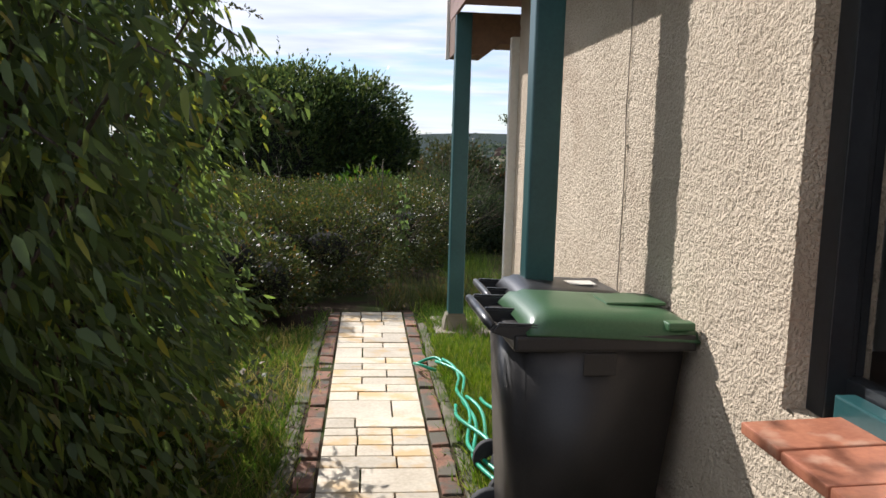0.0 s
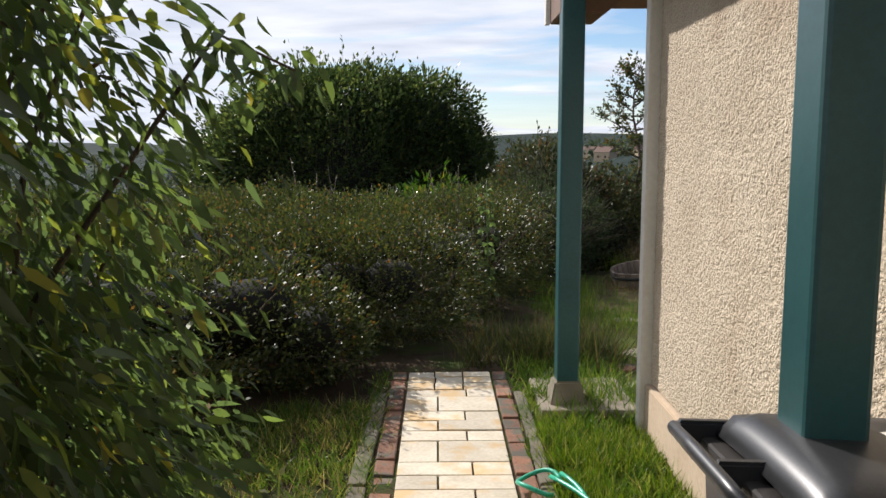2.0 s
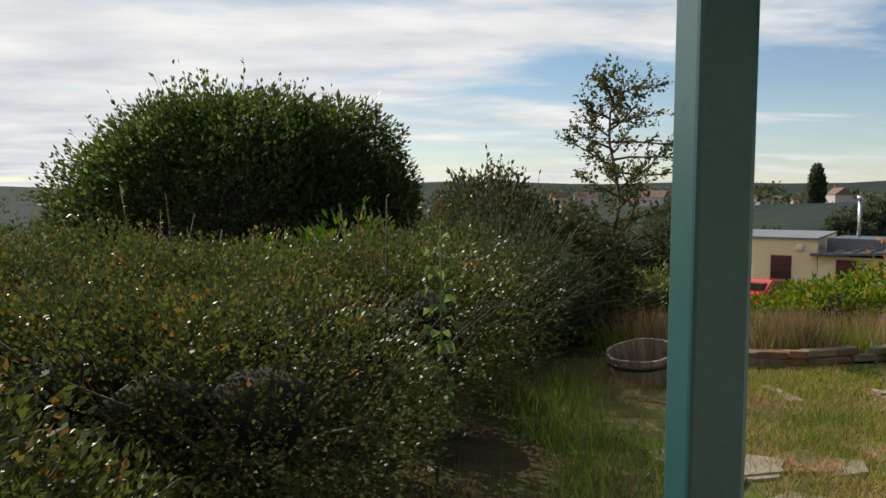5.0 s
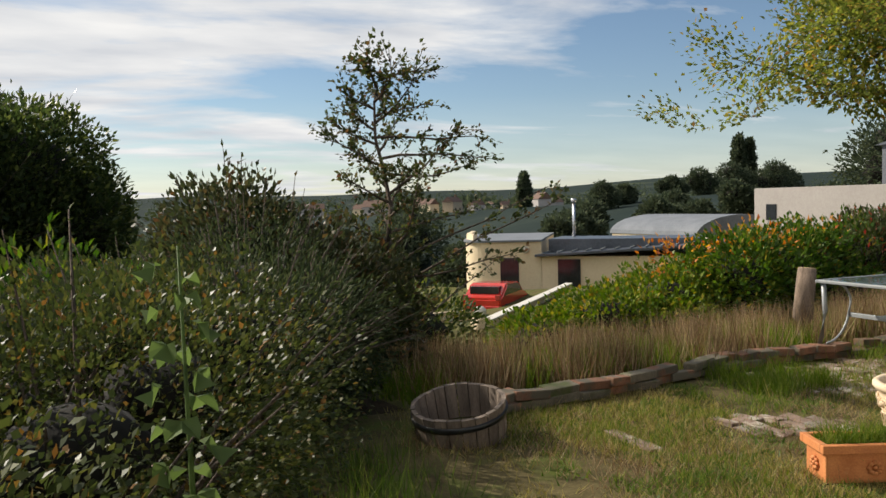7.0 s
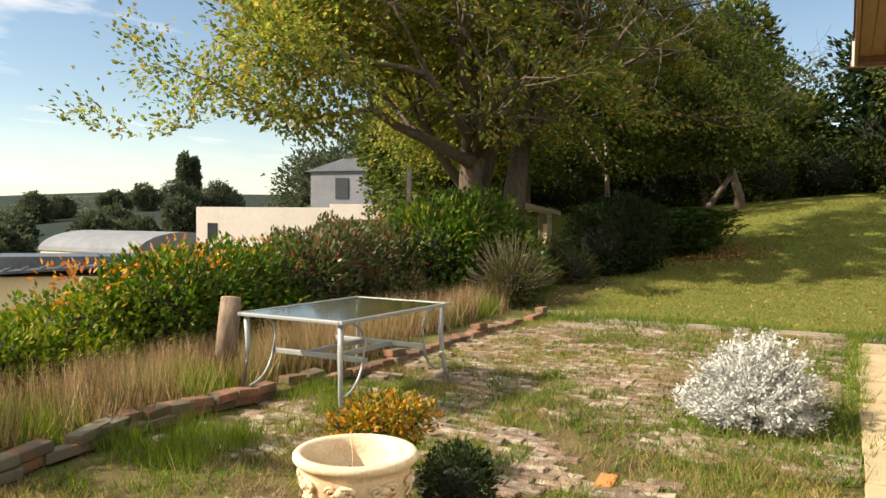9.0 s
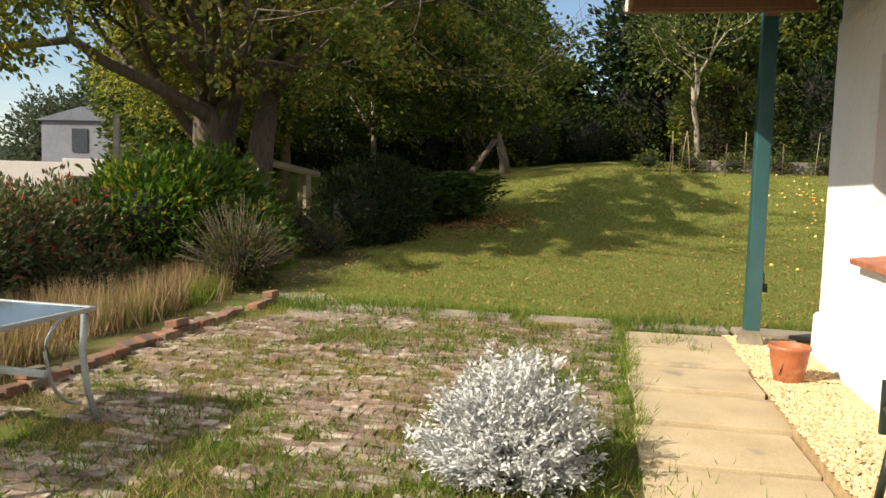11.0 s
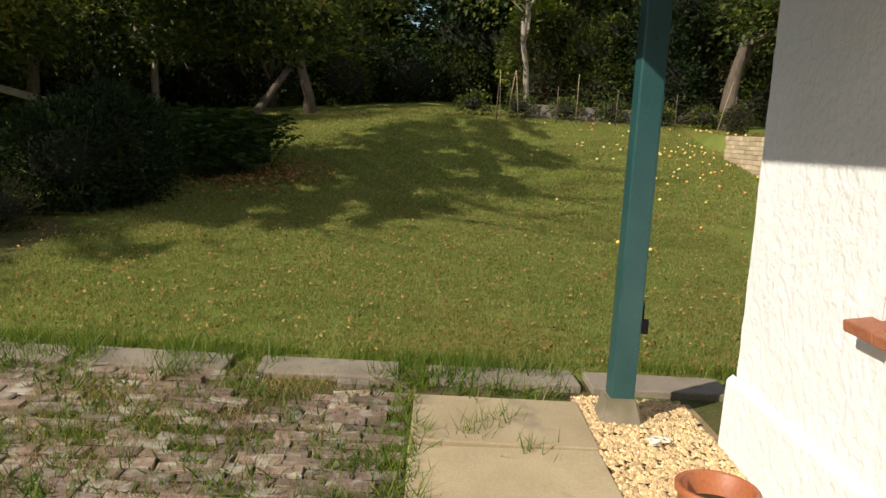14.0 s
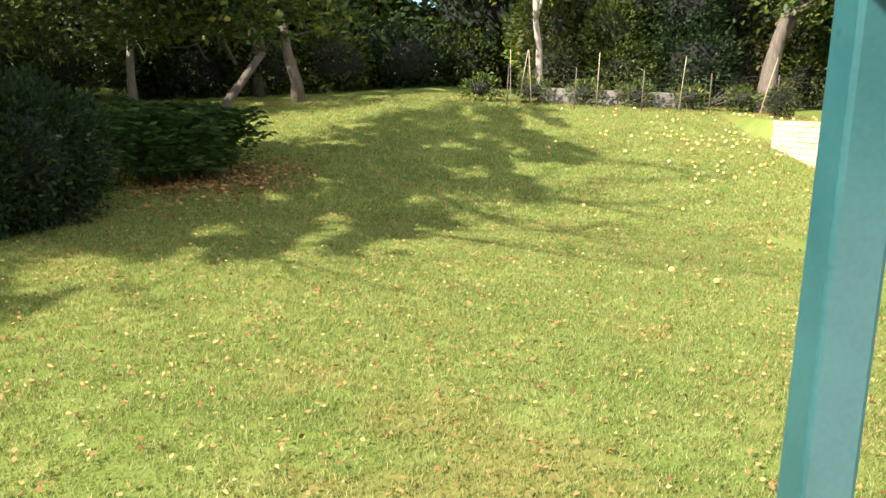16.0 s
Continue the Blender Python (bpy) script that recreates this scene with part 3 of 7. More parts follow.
def tree(name, at, label, trunk, n, length, width, leaf, bark, seed=1, way=(0, 0, 1), thick=0.2, depth=3, forks=3, spread=0.75, shrink=0.68, reach=0.45, bend=0.22, lift=0.12, group="", droop=0.1, category="tree", clear=0.0, shadow_edge=(), boughs=()):
    t = thing(name, at, label, category, group)
    rng = random.Random(seed)
    lines, tips = [], []
    grow(rng, Vector((0, 0, -0.1)), Vector(way).normalized(), trunk, thick, depth, lines, tips, bend, forks, spread, shrink, lift)
    for foot, lway, llen, lthick in boughs:
        grow(rng, Vector(foot), Vector(lway).normalized(), llen, lthick, 4, lines, tips, bend, forks, spread, shrink, 0.02)
    low = clear - (0.15 if boughs else 0.5)
    lines = [a for i, a in enumerate(lines) if i == 0 or clear < 1.5 or a[0][1] > 0.09 or min(p.z for p, r in a) > low]
    first = lines[0]
    first[0] = (first[0][0], thick * 1.25)
    rods("trunk", lines, bark, t, sides=7)
    nr = np.random.default_rng(seed)
    P = np.array([p[:] for p, w in tips]); W = np.array([w[:] for p, w in tips])
    k = nr.integers(0, len(P), n)
    off = nr.normal(0, reach, (n, 3)) * np.array([1, 1, 0.75])
    P, W = P[k] + off, W[k] + off / max(reach, 0.01) * 0.4
    ok = P[:, 2] > clear + 0.35 * np.sin(P[:, 0] * 1.7) * np.sin(P[:, 1] * 1.3)
    if shadow_edge:
        # crown cut so that its shadow on the lawn gets this edge, clumps and gaps
        h = P[:, 2] + at[2] - 0.4
        sx, sy = P[:, 0] + at[0] + 0.857 * h, P[:, 1] + at[1] - 1.143 * h
        rag = np.array([0.9 * noise.noise(Vector((x * 0.55, y * 0.9, 2.0))) + 0.7 * noise.noise(Vector((x * 1.6, y * 2.2, 5.0))) for x, y in zip(sx, sy)])
        gap = np.array([noise.noise(Vector((x * 0.9, y * 1.5, 8.0))) + 0.5 * noise.noise(Vector((x * 2.4, y * 3.0, 1.0))) for x, y in zip(sx, sy)])
        into = sy - knots(sx, shadow_edge)
        ok &= (into > 1.3 * rag) & (gap > -0.32 + 0.30 * np.clip(1 - into / 3.0, 0, 1))
    leaves("crown", P[ok], W[ok], length, width, leaf, t, seed=seed, droop=droop)
    return t


# ---- the lie of the land ----
def knots(v, table):
    return np.interp(v, [a for a, b in table], [b for a, b in table])


def wall_line(x):
    return knots(x, [(17, -1.6), (19, -0.5), (21.4, 0.8), (28, 1.3)])


def ground(x, y):
    x, y = np.asarray(x, float), np.asarray(y, float)
    terrace = knots(x, [(1, 0.0), (4, -0.10), (8, -0.10), (10, 0.0), (12.2, 0.02)])
    lawn = knots(x, [(12.2, 0.0), (12.6, 0.02), (19, 0.36), (22, 0.70), (26, 1.35), (29, 1.9), (32, 2.2), (40, 2.9), (70, 5)])
    lawn = lawn - np.clip((y - 8) / 9, 0, 1) * 0.8 * np.clip((x - 20) / 10, 0, 1)
    lawn = lawn - 1.9 * np.clip((y - 13.6) / 3.5, 0, 1) * np.clip((x - 20) / 3, 0, 1) * np.clip((31.5 - x) / 3, 0, 1)
    z = np.where(x > 12.2, lawn, terrace)
    raised = 1.56 + (x - 22) * 0.05
    z = np.where((x > 17.5) & (x < 29.5) & (y < wall_line(x) - 0.38), np.maximum(z, raised), z)
    edge = knots(x, [(-60, 12.5), (13.5, 12.5), (18, 15.0), (24, 20), (60, 26)])
    d = np.maximum(y - edge, 0)
    fall = knots(d, [(0, 0), (1.2, 0.15), (6, 1.0), (14, 2.2), (24, 3.3), (45, 4.6), (90, 8), (200, 17), (500, 26), (900, 28), (1500, 20)])
    fall = fall * np.clip(1.3 - np.maximum(x - 30, 0) / 60, 0.35, 1)
    west = np.maximum(-4 - x, 0)
    fall2 = knots(west, [(0, 0), (8, 0.5), (30, 3), (120, 10), (500, 24), (1500, 20)])
    r = np.hypot(x, y)
    hills = knots(r, [(900, 0), (1600, 12), (2400, 52), (3200, 88), (4200, 60)]) * (0.86 + 0.14 * np.sin(np.arctan2(y, x) * 9 + 1.3) + 0.08 * np.sin(np.arctan2(y, x) * 23))
    hills = hills * knots(np.degrees(np.arctan2(y, x)), [(-180, 0.6), (0, 1.0), (45, 1.0), (60, 0.9), (75, 0.66), (90, 0.5), (130, 0.5), (180, 0.6)])
    return z - np.maximum(fall, fall2) + hills


def ground_at(x, y):
    return float(ground(x, y))


def build_ground():
    def axis(lo, hi, step, reach):
        a = list(np.arange(lo, hi + 1e-6, step))
        s, v, up = step, hi, []
        while v < reach:
            s *= 1.16; v += s; up.append(v)
        s, v, dn = step, lo, []
        while v > -reach:
            s *= 1.16; v -= s; dn.append(v)
        return np.array(dn[::-1] + a + up)
    xs, ys = axis(-5, 30, 0.35, 4300), axis(-2, 22, 0.35, 4300)
    X, Y = np.meshgrid(xs, ys, indexing="ij")
    Z = ground(X, Y)
    bump = np.array([[noise.noise(Vector((x * 0.8, y * 0.8, 3.1))) if -8 < x < 45 and -4 < y < 30 else 0 for y in ys] for x in xs])
    near = (X > 12.6) | (Y > 12.6) | (X < -0.6)
    Z = Z + bump * np.where((X > 12.6) & (Y < 14), 0.012, np.where(near, 0.05, 0.012)) - 0.012
    Z = np.where((X > 1.4) & (X < 10.6) & (Y < 6.2), Z - 0.2, Z)
    ny = len(ys)
    verts = np.stack([X, Y, Z], -1).reshape(-1, 3)
    faces, mats = [], []
    for i in range(len(xs) - 1):
        for j in range(ny - 1):
            faces.append((i * ny + j, (i + 1) * ny + j, (i + 1) * ny + j + 1, i * ny + j + 1))
            x, y = (xs[i] + xs[i + 1]) / 2, (ys[j] + ys[j + 1]) / 2
            if max(abs(x), abs(y)) > 70:
                k = 3
            elif x > 12.3 and y < 11.5 + max(0, x - 16) * 0.9 and x < 60:
                k = 1
            elif 1.2 < x <= 12.3 and 6.4 < y < 12.4:
                k = 2
            elif x < -0.3 or (y > 7.6 and x < 2.2):
                k = 4
            else:
                k = 0
            mats.append(k)
    me = bpy.data.meshes.new("ground")
    me.from_pydata(verts.tolist(), [], faces)
    for m in (M_ROUGH, M_LAWN, M_PATIO, M_FIELD, M_SOIL):
        me.materials.append(m)
    me.polygons.foreach_set("material_index", mats)
    me.polygons.foreach_set("use_smooth", [True] * len(mats))
    tagged(new("ground", me), "sloping garden ground with mown lawn, rough grass and distant hills", "ground", kind="structure")


build_ground()

# ---- the house ----
WX, NY, EX = 1.19, 6.42, 11.08          # west wall face, north wall face, east wall face


def relief_wall(name, u0, u1, v0, v1, step, spot, amount, freq, material, holes=(), label="", parent=None):
    """A face of thrown render with real relief; holes are (u0, u1, v0, v1)."""
    nu, nv = max(2, int((u1 - u0) / step)), max(2, int((v1 - v0) / step))
    verts, index, faces = [], {}, []
    for i in range(nu + 1):
        for j in range(nv + 1):
            u, v = u0 + (u1 - u0) * i / nu, v0 + (v1 - v0) * j / nv
            h = noise.noise(Vector((u * freq, v * freq, 1.7))) + 0.6 * noise.noise(Vector((u * freq * 2.1, v * freq * 2.1, 8.2)))
            h = amount * (max(-0.5, min(0.6, h * 1.6)))
            verts.append(spot(u, v, h))
    for i in range(nu):
        for j in range(nv):
            u, v = u0 + (u1 - u0) * (i + 0.5) / nu, v0 + (v1 - v0) * (j + 0.5) / nv
            if any(a < u < b and c < v < d for a, b, c, d in holes):
                continue
            faces.append((i * (nv + 1) + j, (i + 1) * (nv + 1) + j, (i + 1) * (nv + 1) + j + 1, i * (nv + 1) + j + 1))
    ob = raw(name, verts, faces, material, parent, label, True)
    return ob


def slab_wall(name, pieces, material, label):
    """A wall of thickness, as butted blocks round its openings."""
    bm = bmesh.new()
    for p in pieces:
        add_box(bm, *p)
    ob = part(name, bm, material)
    return tagged(ob, label, "wall", kind="structure")


# the body of the walls, just behind their rendered faces
W1Y0, W1Y1, W1Z0, W1Z1 = 0.55, 2.12, 0.91, 2.15
W2X0, W2X1, W2Z0, W2Z1 = 7.55, 9.85, 0.95, 2.45
slab_wall("wall_west", [(WX + 0.02, WX + 0.26, -2.0, W1Y0, -0.2, 2.9), (WX + 0.02, WX + 0.26, W1Y1, NY - 0.01, -0.2, 2.9),
                        (WX + 0.02, WX + 0.26, W1Y0, W1Y1, -0.2, W1Z0), (WX + 0.02, WX + 0.26, W1Y0, W1Y1, W1Z1, 2.9)], M_CREAM, "cream roughcast rendered house wall")
slab_wall("wall_north", [(WX + 0.26, W2X0, NY - 0.27, NY - 0.02, -0.2, 3.1), (W2X1, EX - 0.01, NY - 0.27, NY - 0.02, -0.2, 3.1),
                         (W2X0, W2X1, NY - 0.27, NY - 0.02, -0.2, W2Z0), (W2X0, W2X1, NY - 0.27, NY - 0.02, W2Z1, 3.1)], M_WHITE, "white painted rendered house wall")
slab_wall("wall_east", [(EX - 0.26, EX, -2.0, NY - 0.45, -0.2, 3.1)], M_WHITE, "white rendered east house wall")
slab_wall("wall_south", [(WX + 0.26, EX - 0.26, -2.0, -1.75, -0.2, 2.9)], M_WHITE, "plain rendered back wall of the house")
f1 = relief_wall("wall_face_west", -2.0, NY, 0.30, 2.79, 0.0115, lambda u, v, h: (WX - h, u, v), 0.0055, 44, M_CREAM, [(W1Y0, W1Y1, W1Z0, W1Z1)])
tagged(f1, "coarse cream roughcast render with a hairline crack", "wall", kind="structure")
f2 = relief_wall("wall_face_north", 6.0, EX, 0.40, 2.9, 0.03, lambda u, v, h: (u, NY + h, v), 0.003, 9, M_WHITE, [(W2X0, W2X1, W2Z0, W2Z1)])
tagged(f2, "bright white painted rough render", "wall", kind="structure")
bm = bmesh.new(); add_box(bm, WX + 0.01, 6.0, NY - 0.02, NY, 0.0, 2.9)
tagged(part("wall_face_north_plain", bm, M_WHITE), "white rendered wall under the roof", "wall", kind="structure")
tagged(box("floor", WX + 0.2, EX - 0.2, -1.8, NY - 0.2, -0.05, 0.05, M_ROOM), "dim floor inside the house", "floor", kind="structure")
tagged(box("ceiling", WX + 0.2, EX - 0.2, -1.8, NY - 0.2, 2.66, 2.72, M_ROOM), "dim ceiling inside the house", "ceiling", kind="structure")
tagged(prism("plinth", [(-2.0, -0.1), (NY, -0.1), (NY, 0.29), (-2.0, 0.29)], "x", WX - 0.035, WX + 0.02, M_CREAM_SMOOTH, bevel=0.006), "smooth tan plinth under the roughcast", "plinth", kind="structure")
tagged(prism("plinth_north", [(NY - 0.02, -0.1), (NY + 0.05, -0.1), (NY + 0.04, 0.38), (NY + 0.005, 0.41)], "x", 3.0, EX + 0.03, M_WHITE, bevel=0.006), "white painted plinth of the house", "plinth", kind="structure")
tagged(box("trim_corner", WX - 0.065, WX + 0.02, NY - 0.005, NY + 0.075, 0.0, 2.49, M_PALE_BOARD, bevel=0.006), "weathered vertical corner board", "trim", kind="structure")


def crack():
    rng = random.Random(4)
    pts, y = [], 3.62
    for k in range(26):
        y += rng.gauss(0, 0.006)
        pts.append(((WX - 0.008, y, 0.55 + k * 0.08), 0.0035))
    tagged(rods("wall_crack", [pts], M_CONCRETE, sides=4), "fine vertical crack in the render", "crack", kind="structure")


crack()


def window(name, axis, a0, a1, z0, z1, face, deep, frame_mat, label, mullions, sign):
    """A casement set back in the wall; axis is the way it runs."""
    t = thing(name, (0, 0, 0), label, "window", kind="structure")
    def bx(nm, u0, u1, d0, d1, v0, v1, mat, lab="", bev=0.004):
        d = sorted((face - sign * d0, face - sign * d1))
        if axis == "y":
            return box(nm, d[0], d[1], u0, u1, v0, v1, mat, t, bev, lab)
        return box(nm, u0, u1, d[0], d[1], v0, v1, mat, t, bev, lab)
    w = 0.075
    bx("frame", a0, a1, deep, deep + 0.06, z0, z0 + w, frame_mat)
    bx("frame", a0, a1, deep, deep + 0.06, z1 - w, z1, frame_mat)
    for u in (a0, a1 - w, *mullions):
        bx("frame", u, u + w, deep + 0.002, deep + 0.062, z0 + w, z1 - w, frame_mat)
    edges = [a0, *mullions, a1 - w]
    for p, q in zip(edges[:-1], edges[1:]):
        g = bx("pane", p + w, q, deep + 0.03, deep + 0.036, z0 + w, z1 - w, M_GLASS, "clear window pane", 0)
        g.visible_shadow = False
    return t


window("window_1", "y", W1Y0, W1Y1, W1Z0 + 0.04, W1Z1, WX, 0.13, M_DARK_FRAME, "dark framed window in the cream wall", [1.3], -1)
window("window_2", "x", W2X0, W2X1, W2Z0 + 0.07, W2Z1, NY, 0.14, M_GREEN_PAINT, "green painted casement window with pale curtains", [8.50], 1)
box("sub_frame", WX + 0.07, WX + 0.14, W1Y1 - 0.09, W1Y1, W1Z0, W1Z1, M_DARK_FRAME, bpy.data.objects["window_1"], 0.004)
for ob_name, boxes in (("reveal_west", [(WX + 0.0, WX + 0.2, W1Y1 - 0.001, W1Y1 + 0.03, W1Z0, W1Z1)]), ("reveal_north", [(W2X1 - 0.001, W2X1 + 0.03, NY - 0.22, NY - 0.001, W2Z0, W2Z1)])):
    bm = bmesh.new()
    for b in boxes:
        add_box(bm, *b)
    tagged(part(ob_name, bm, M_CREAM if "west" in ob_name else M_WHITE), "rendered window reveal", "wall", kind="structure")
box("low_rail", WX + 0.06, WX + 0.12, W1Y0, 1.97, 0.93, 1.0, M_GREEN_PAINT, bpy.data.objects["window_1"], 0.006, "green painted lower rail")


def sills():
    t = thing("window_sill", (0, 0, 0), "worn red quarry tile window sill", "window sill", kind="structure")
    rng = random.Random(3)
    for k in range(9):
        y0 = 0.10 + k * 0.205
        m = Matrix.Translation((WX - 0.02, y0 + 0.1, 0.935)) @ Euler((rng.gauss(0, 0.01), -0.05, rng.gauss(0, 0.01))).to_matrix().to_4x4()
        bm = bmesh.new(); add_box(bm, -0.19, 0.17, -0.0995, 0.0995, -0.02, 0.012, 0.006, m)
        part("tile", bm, M_TILE_RED, t)
    t2 = thing("window_sill", (0, 0, 0), "red clay tile sill under the green window", "window sill", kind="structure")
    for k in range(12):
        x0 = 7.46 + k * 0.206
        m = Matrix.Translation((x0 + 0.1, NY - 0.05, 0.985)) @ Euler((-0.16, rng.gauss(0, 0.01), rng.gauss(0, 0.01))).to_matrix().to_4x4()
        bm = bmesh.new(); add_box(bm, -0.1, 0.1, -0.17, 0.15, -0.026, 0.018, 0.007, m)
        part("tile", bm, M_TILE_RED, t2)


sills()


def curtain(x0, x1, y):
    verts, faces, n = [], [], 60
    for i in range(n + 1):
        u = x0 + (x1 - x0) * i / n
        d = 0.045 * math.sin(i * 1.05) + 0.015 * math.sin(i * 2.3)
        verts += [(u, y + d, W2Z0 - 0.1), (u, y + d * 0.8, W2Z1 + 0.1)]
    for i in range(n):
        faces.append((2 * i, 2 * i + 2, 2 * i + 3, 2 * i + 1))
    ob = raw("curtain", verts, faces, M_CURTAIN, None, "", True)
    so = ob.modifiers.new("thick", "SOLIDIFY"); so.thickness = 0.006
    tagged(ob, "pale gathered curtain hanging behind the window", "curtain", "window curtains")


curtain(9.25, 9.82, NY - 0.30)
curtain(7.6, 8.0, NY - 0.34)


# the north front runs a degree off square to the west wall
NORTH_TURN = Matrix.Translation((WX, NY, 0)) @ Matrix.Rotation(radians(-1.0), 4, "Z") @ Matrix.Translation((-WX, -NY, 0))
for ob in list(scene.objects):
    if ob.parent is None and (ob.name in ("wall_north", "wall_face_north", "wall_face_north_plain", "plinth_north", "window_2", "reveal_north", "window_sill.001") or ob.name.startswith("curtain")):
        ob.matrix_basis = NORTH_TURN @ ob.matrix_basis


def post(at, height, foot, label):
    t = thing("veranda_post", (*at, ground_at(*at)), label, "post", "veranda posts")
    w = 0.068
    box("shaft", -w, w, -w, w, foot, height, M_GREEN_PAINT, t, 0.012, "glossy dark green painted timber")
    bm = bmesh.new()
    made = add_box(bm, -0.13, 0.13, -0.13, 0.13, -0.05, foot + 0.01)
    for v in made:
        if v.co.z > 0:
            v.co.x *= 0.62; v.co.y *= 0.62
    bmesh.ops.bevel(bm, geom=list(bm.edges), offset=0.012, segments=2, affect="EDGES")
    part("footing", bm, M_CONCRETE, t, "tapered concrete footing")
    return t


post((0.80, 6.95), 2.74, 0.16, "green painted veranda post on a concrete footing")
post((0.80, 3.66), 2.79, 0.10, "green painted veranda post beside the bins")
p3 = post((11.45, 6.74), 3.12, 0.13, "green painted veranda post at the lawn edge")
box("bracket", -0.025, 0.02, -0.12, -0.07, 0.50, 0.58, M_RUBBER, p3, 0.01, "small black outdoor socket")
rods("cable", [[((0.0, -0.09, 0.56), 0.006), ((-0.01, -0.085, 0.66), 0.006), ((-0.02, -0.075, 0.70), 0.005)]], M_RUBBER, p3)


def roofs():
    t = thing("roof_west", (0, 0, 0), "boarded gable overhang with brown cladding", "roof", kind="structure")
    for k in range(7):
        z = 2.72 + k * 0.13
        bm = bmesh.new()
        add_box(bm, 0.725, 0.75, -2.0, 7.45, z, z + 0.128, 0.004, Matrix.Rotation(0, 4, "X"))
        part("board", bm, M_CLAD, t)
    # the sun on the cladding's end is put in as a pale board
    box("end_board", 0.70, 0.73, 7.40, 7.46, 2.40, 3.6, M_PALE_BOARD, t, 0.004, "pale end board, sunlight put into its colour")
    box("soffit", 0.752, 1.5, -2.0, 6.9, 2.80, 2.83, M_CLAD, t, 0.003, "stained plywood soffit")
    prism("bracket", [(0.73, 2.40), (1.0, 2.40), (1.12, 2.50), (1.45, 2.50), (1.45, 2.75), (0.73, 2.75)], "y", 6.95, 7.42, M_SOFFIT, t, "dark boxed eaves end", 0.006)
    prism("slope", [(-3.0, 2.9), (7.45, 2.9), (7.45, 2.98), (2.2, 3.9), (-3.0, 3.4)], "x", 0.752, 6.4, M_ROOF_TILE, t)
    n = thing("roof_north", (0, 0, 0), "brown boarded veranda roof on green posts", "roof", kind="structure")
    for k in range(14):
        y0 = 6.44 + k * 0.11
        box("board", 6.4, 11.08, y0, y0 + 0.106, 3.12, 3.14, M_SOFFIT, n, 0.003)
    box("fascia", 6.4, 11.12, 7.985, 8.02, 3.05, 3.30, M_SOFFIT, n, 0.004, "brown fascia board")
    box("fascia", 11.085, 11.12, 6.44, 7.983, 3.05, 3.30, M_SOFFIT, n, 0.004)
    box("gutter", 11.125, 11.20, 6.4, 8.06, 3.02, 3.10, M_SOFFIT, n, 0.02, "dark brown gutter")
    # pale material stands in for sunlight on the fascia's end
    box("fascia_end", 11.122, 11.16, 8.022, 8.045, 3.03, 3.30, M_PALE_BOARD, n, 0.003, "pale fascia end, sunlight put into its colour")
    box("beam", 11.21, 11.56, 6.68, 6.80, 3.03, 3.16, M_SOFFIT, n, 0.005)
    prism("slope", [(6.4, 3.31), (8.04, 3.31), (8.04, 3.36), (1.5, 3.95), (-2.2, 3.5), (-2.2, 3.2)], "x", 6.42, 11.08, M_ROOF_TILE, n)


roofs()

# ---- paving ----
def garden_path():
    t = thing("garden_path", (0, 0, 0), "pale sandstone garden path edged with red brick", "path", kind="structure")
    rng = random.Random(11)
    box("bed", -0.36, 0.50, -2.0, 7.68, -0.06, 0.006, M_SOIL, t)
    y, k = 7.64, 0
    x0, x1, gap = -0.215, 0.365, 0.010
    depths = [1.2 * v for v in (0.10, 0.12, 0.13, 0.13, 0.24, 0.14, 0.14, 0.13, 0.25, 0.14, 0.14, 0.15, 0.14, 0.14, 0.15, 0.28, 0.14)]
    splits = [(0.32, 0.66), (0.33, 0.66), (0.32, 0.65), (0.68,), (0.36,), (0.64,), (0.36,), (0.64,), (0.36,), (0.66,), (0.36,), (0.66,), (0.36,), (0.64,), (0.32,), (0.68,), (0.3,)]
    while y > -1.8:
        d = depths[k % len(depths)]
        xs = [x0] + [x0 + (x1 - x0) * s for s in splits[k % len(splits)]] + [x1]
        for a, b in zip(xs[:-1], xs[1:]):
            bm = bmesh.new()
            h = rng.gauss(0, 0.002)
            add_box(bm, a + gap / 2, b - gap / 2, y - d + gap / 2, y - gap / 2, -0.03, 0.018 + h, 0.005)
            part("tile", bm, M_STONE_PALE, t)
        y -= d
        k += 1
    for xa, xb in ((-0.325, -0.227), (0.377, 0.472)):
        y = 7.66
        while y > -1.8:
            l = 0.205 + rng.gauss(0, 0.012)
            bm = bmesh.new()
            m = Matrix.Translation(((xa + xb) / 2, y - l / 2, rng.gauss(0.008, 0.006))) @ Euler((rng.gauss(0, 0.02), rng.gauss(0, 0.03), rng.gauss(0, 0.025))).to_matrix().to_4x4()
            add_box(bm, -(xb - xa) / 2, (xb - xa) / 2, -l / 2 + 0.006, l / 2 - 0.006, -0.05, 0.012, 0.008, m)
            part("brick", bm, M_BRICK, t)
            y -= l
    y = 7.2
    while y > -1.5:
        l = rng.uniform(0.5, 0.9)
        for xa, xb, s in ((-0.43, -0.34, 1), (0.49, 0.56, 0)):
            bm = bmesh.new()
            m = Matrix.Translation(((xa + xb) / 2 + rng.gauss(0, 0.008), y - l / 2, 0)) @ Euler((0, rng.gauss(0, 0.05), rng.gauss(0, 0.015))).to_matrix().to_4x4()
            add_box(bm, -(xb - xa) / 2, (xb - xa) / 2, -l / 2 + 0.01, l / 2 - 0.01, -0.05, rng.uniform(0.008, 0.03), 0.012, m)
            part("edging_stone", bm, M_MOSSY, t)
        y -= l


garden_path()


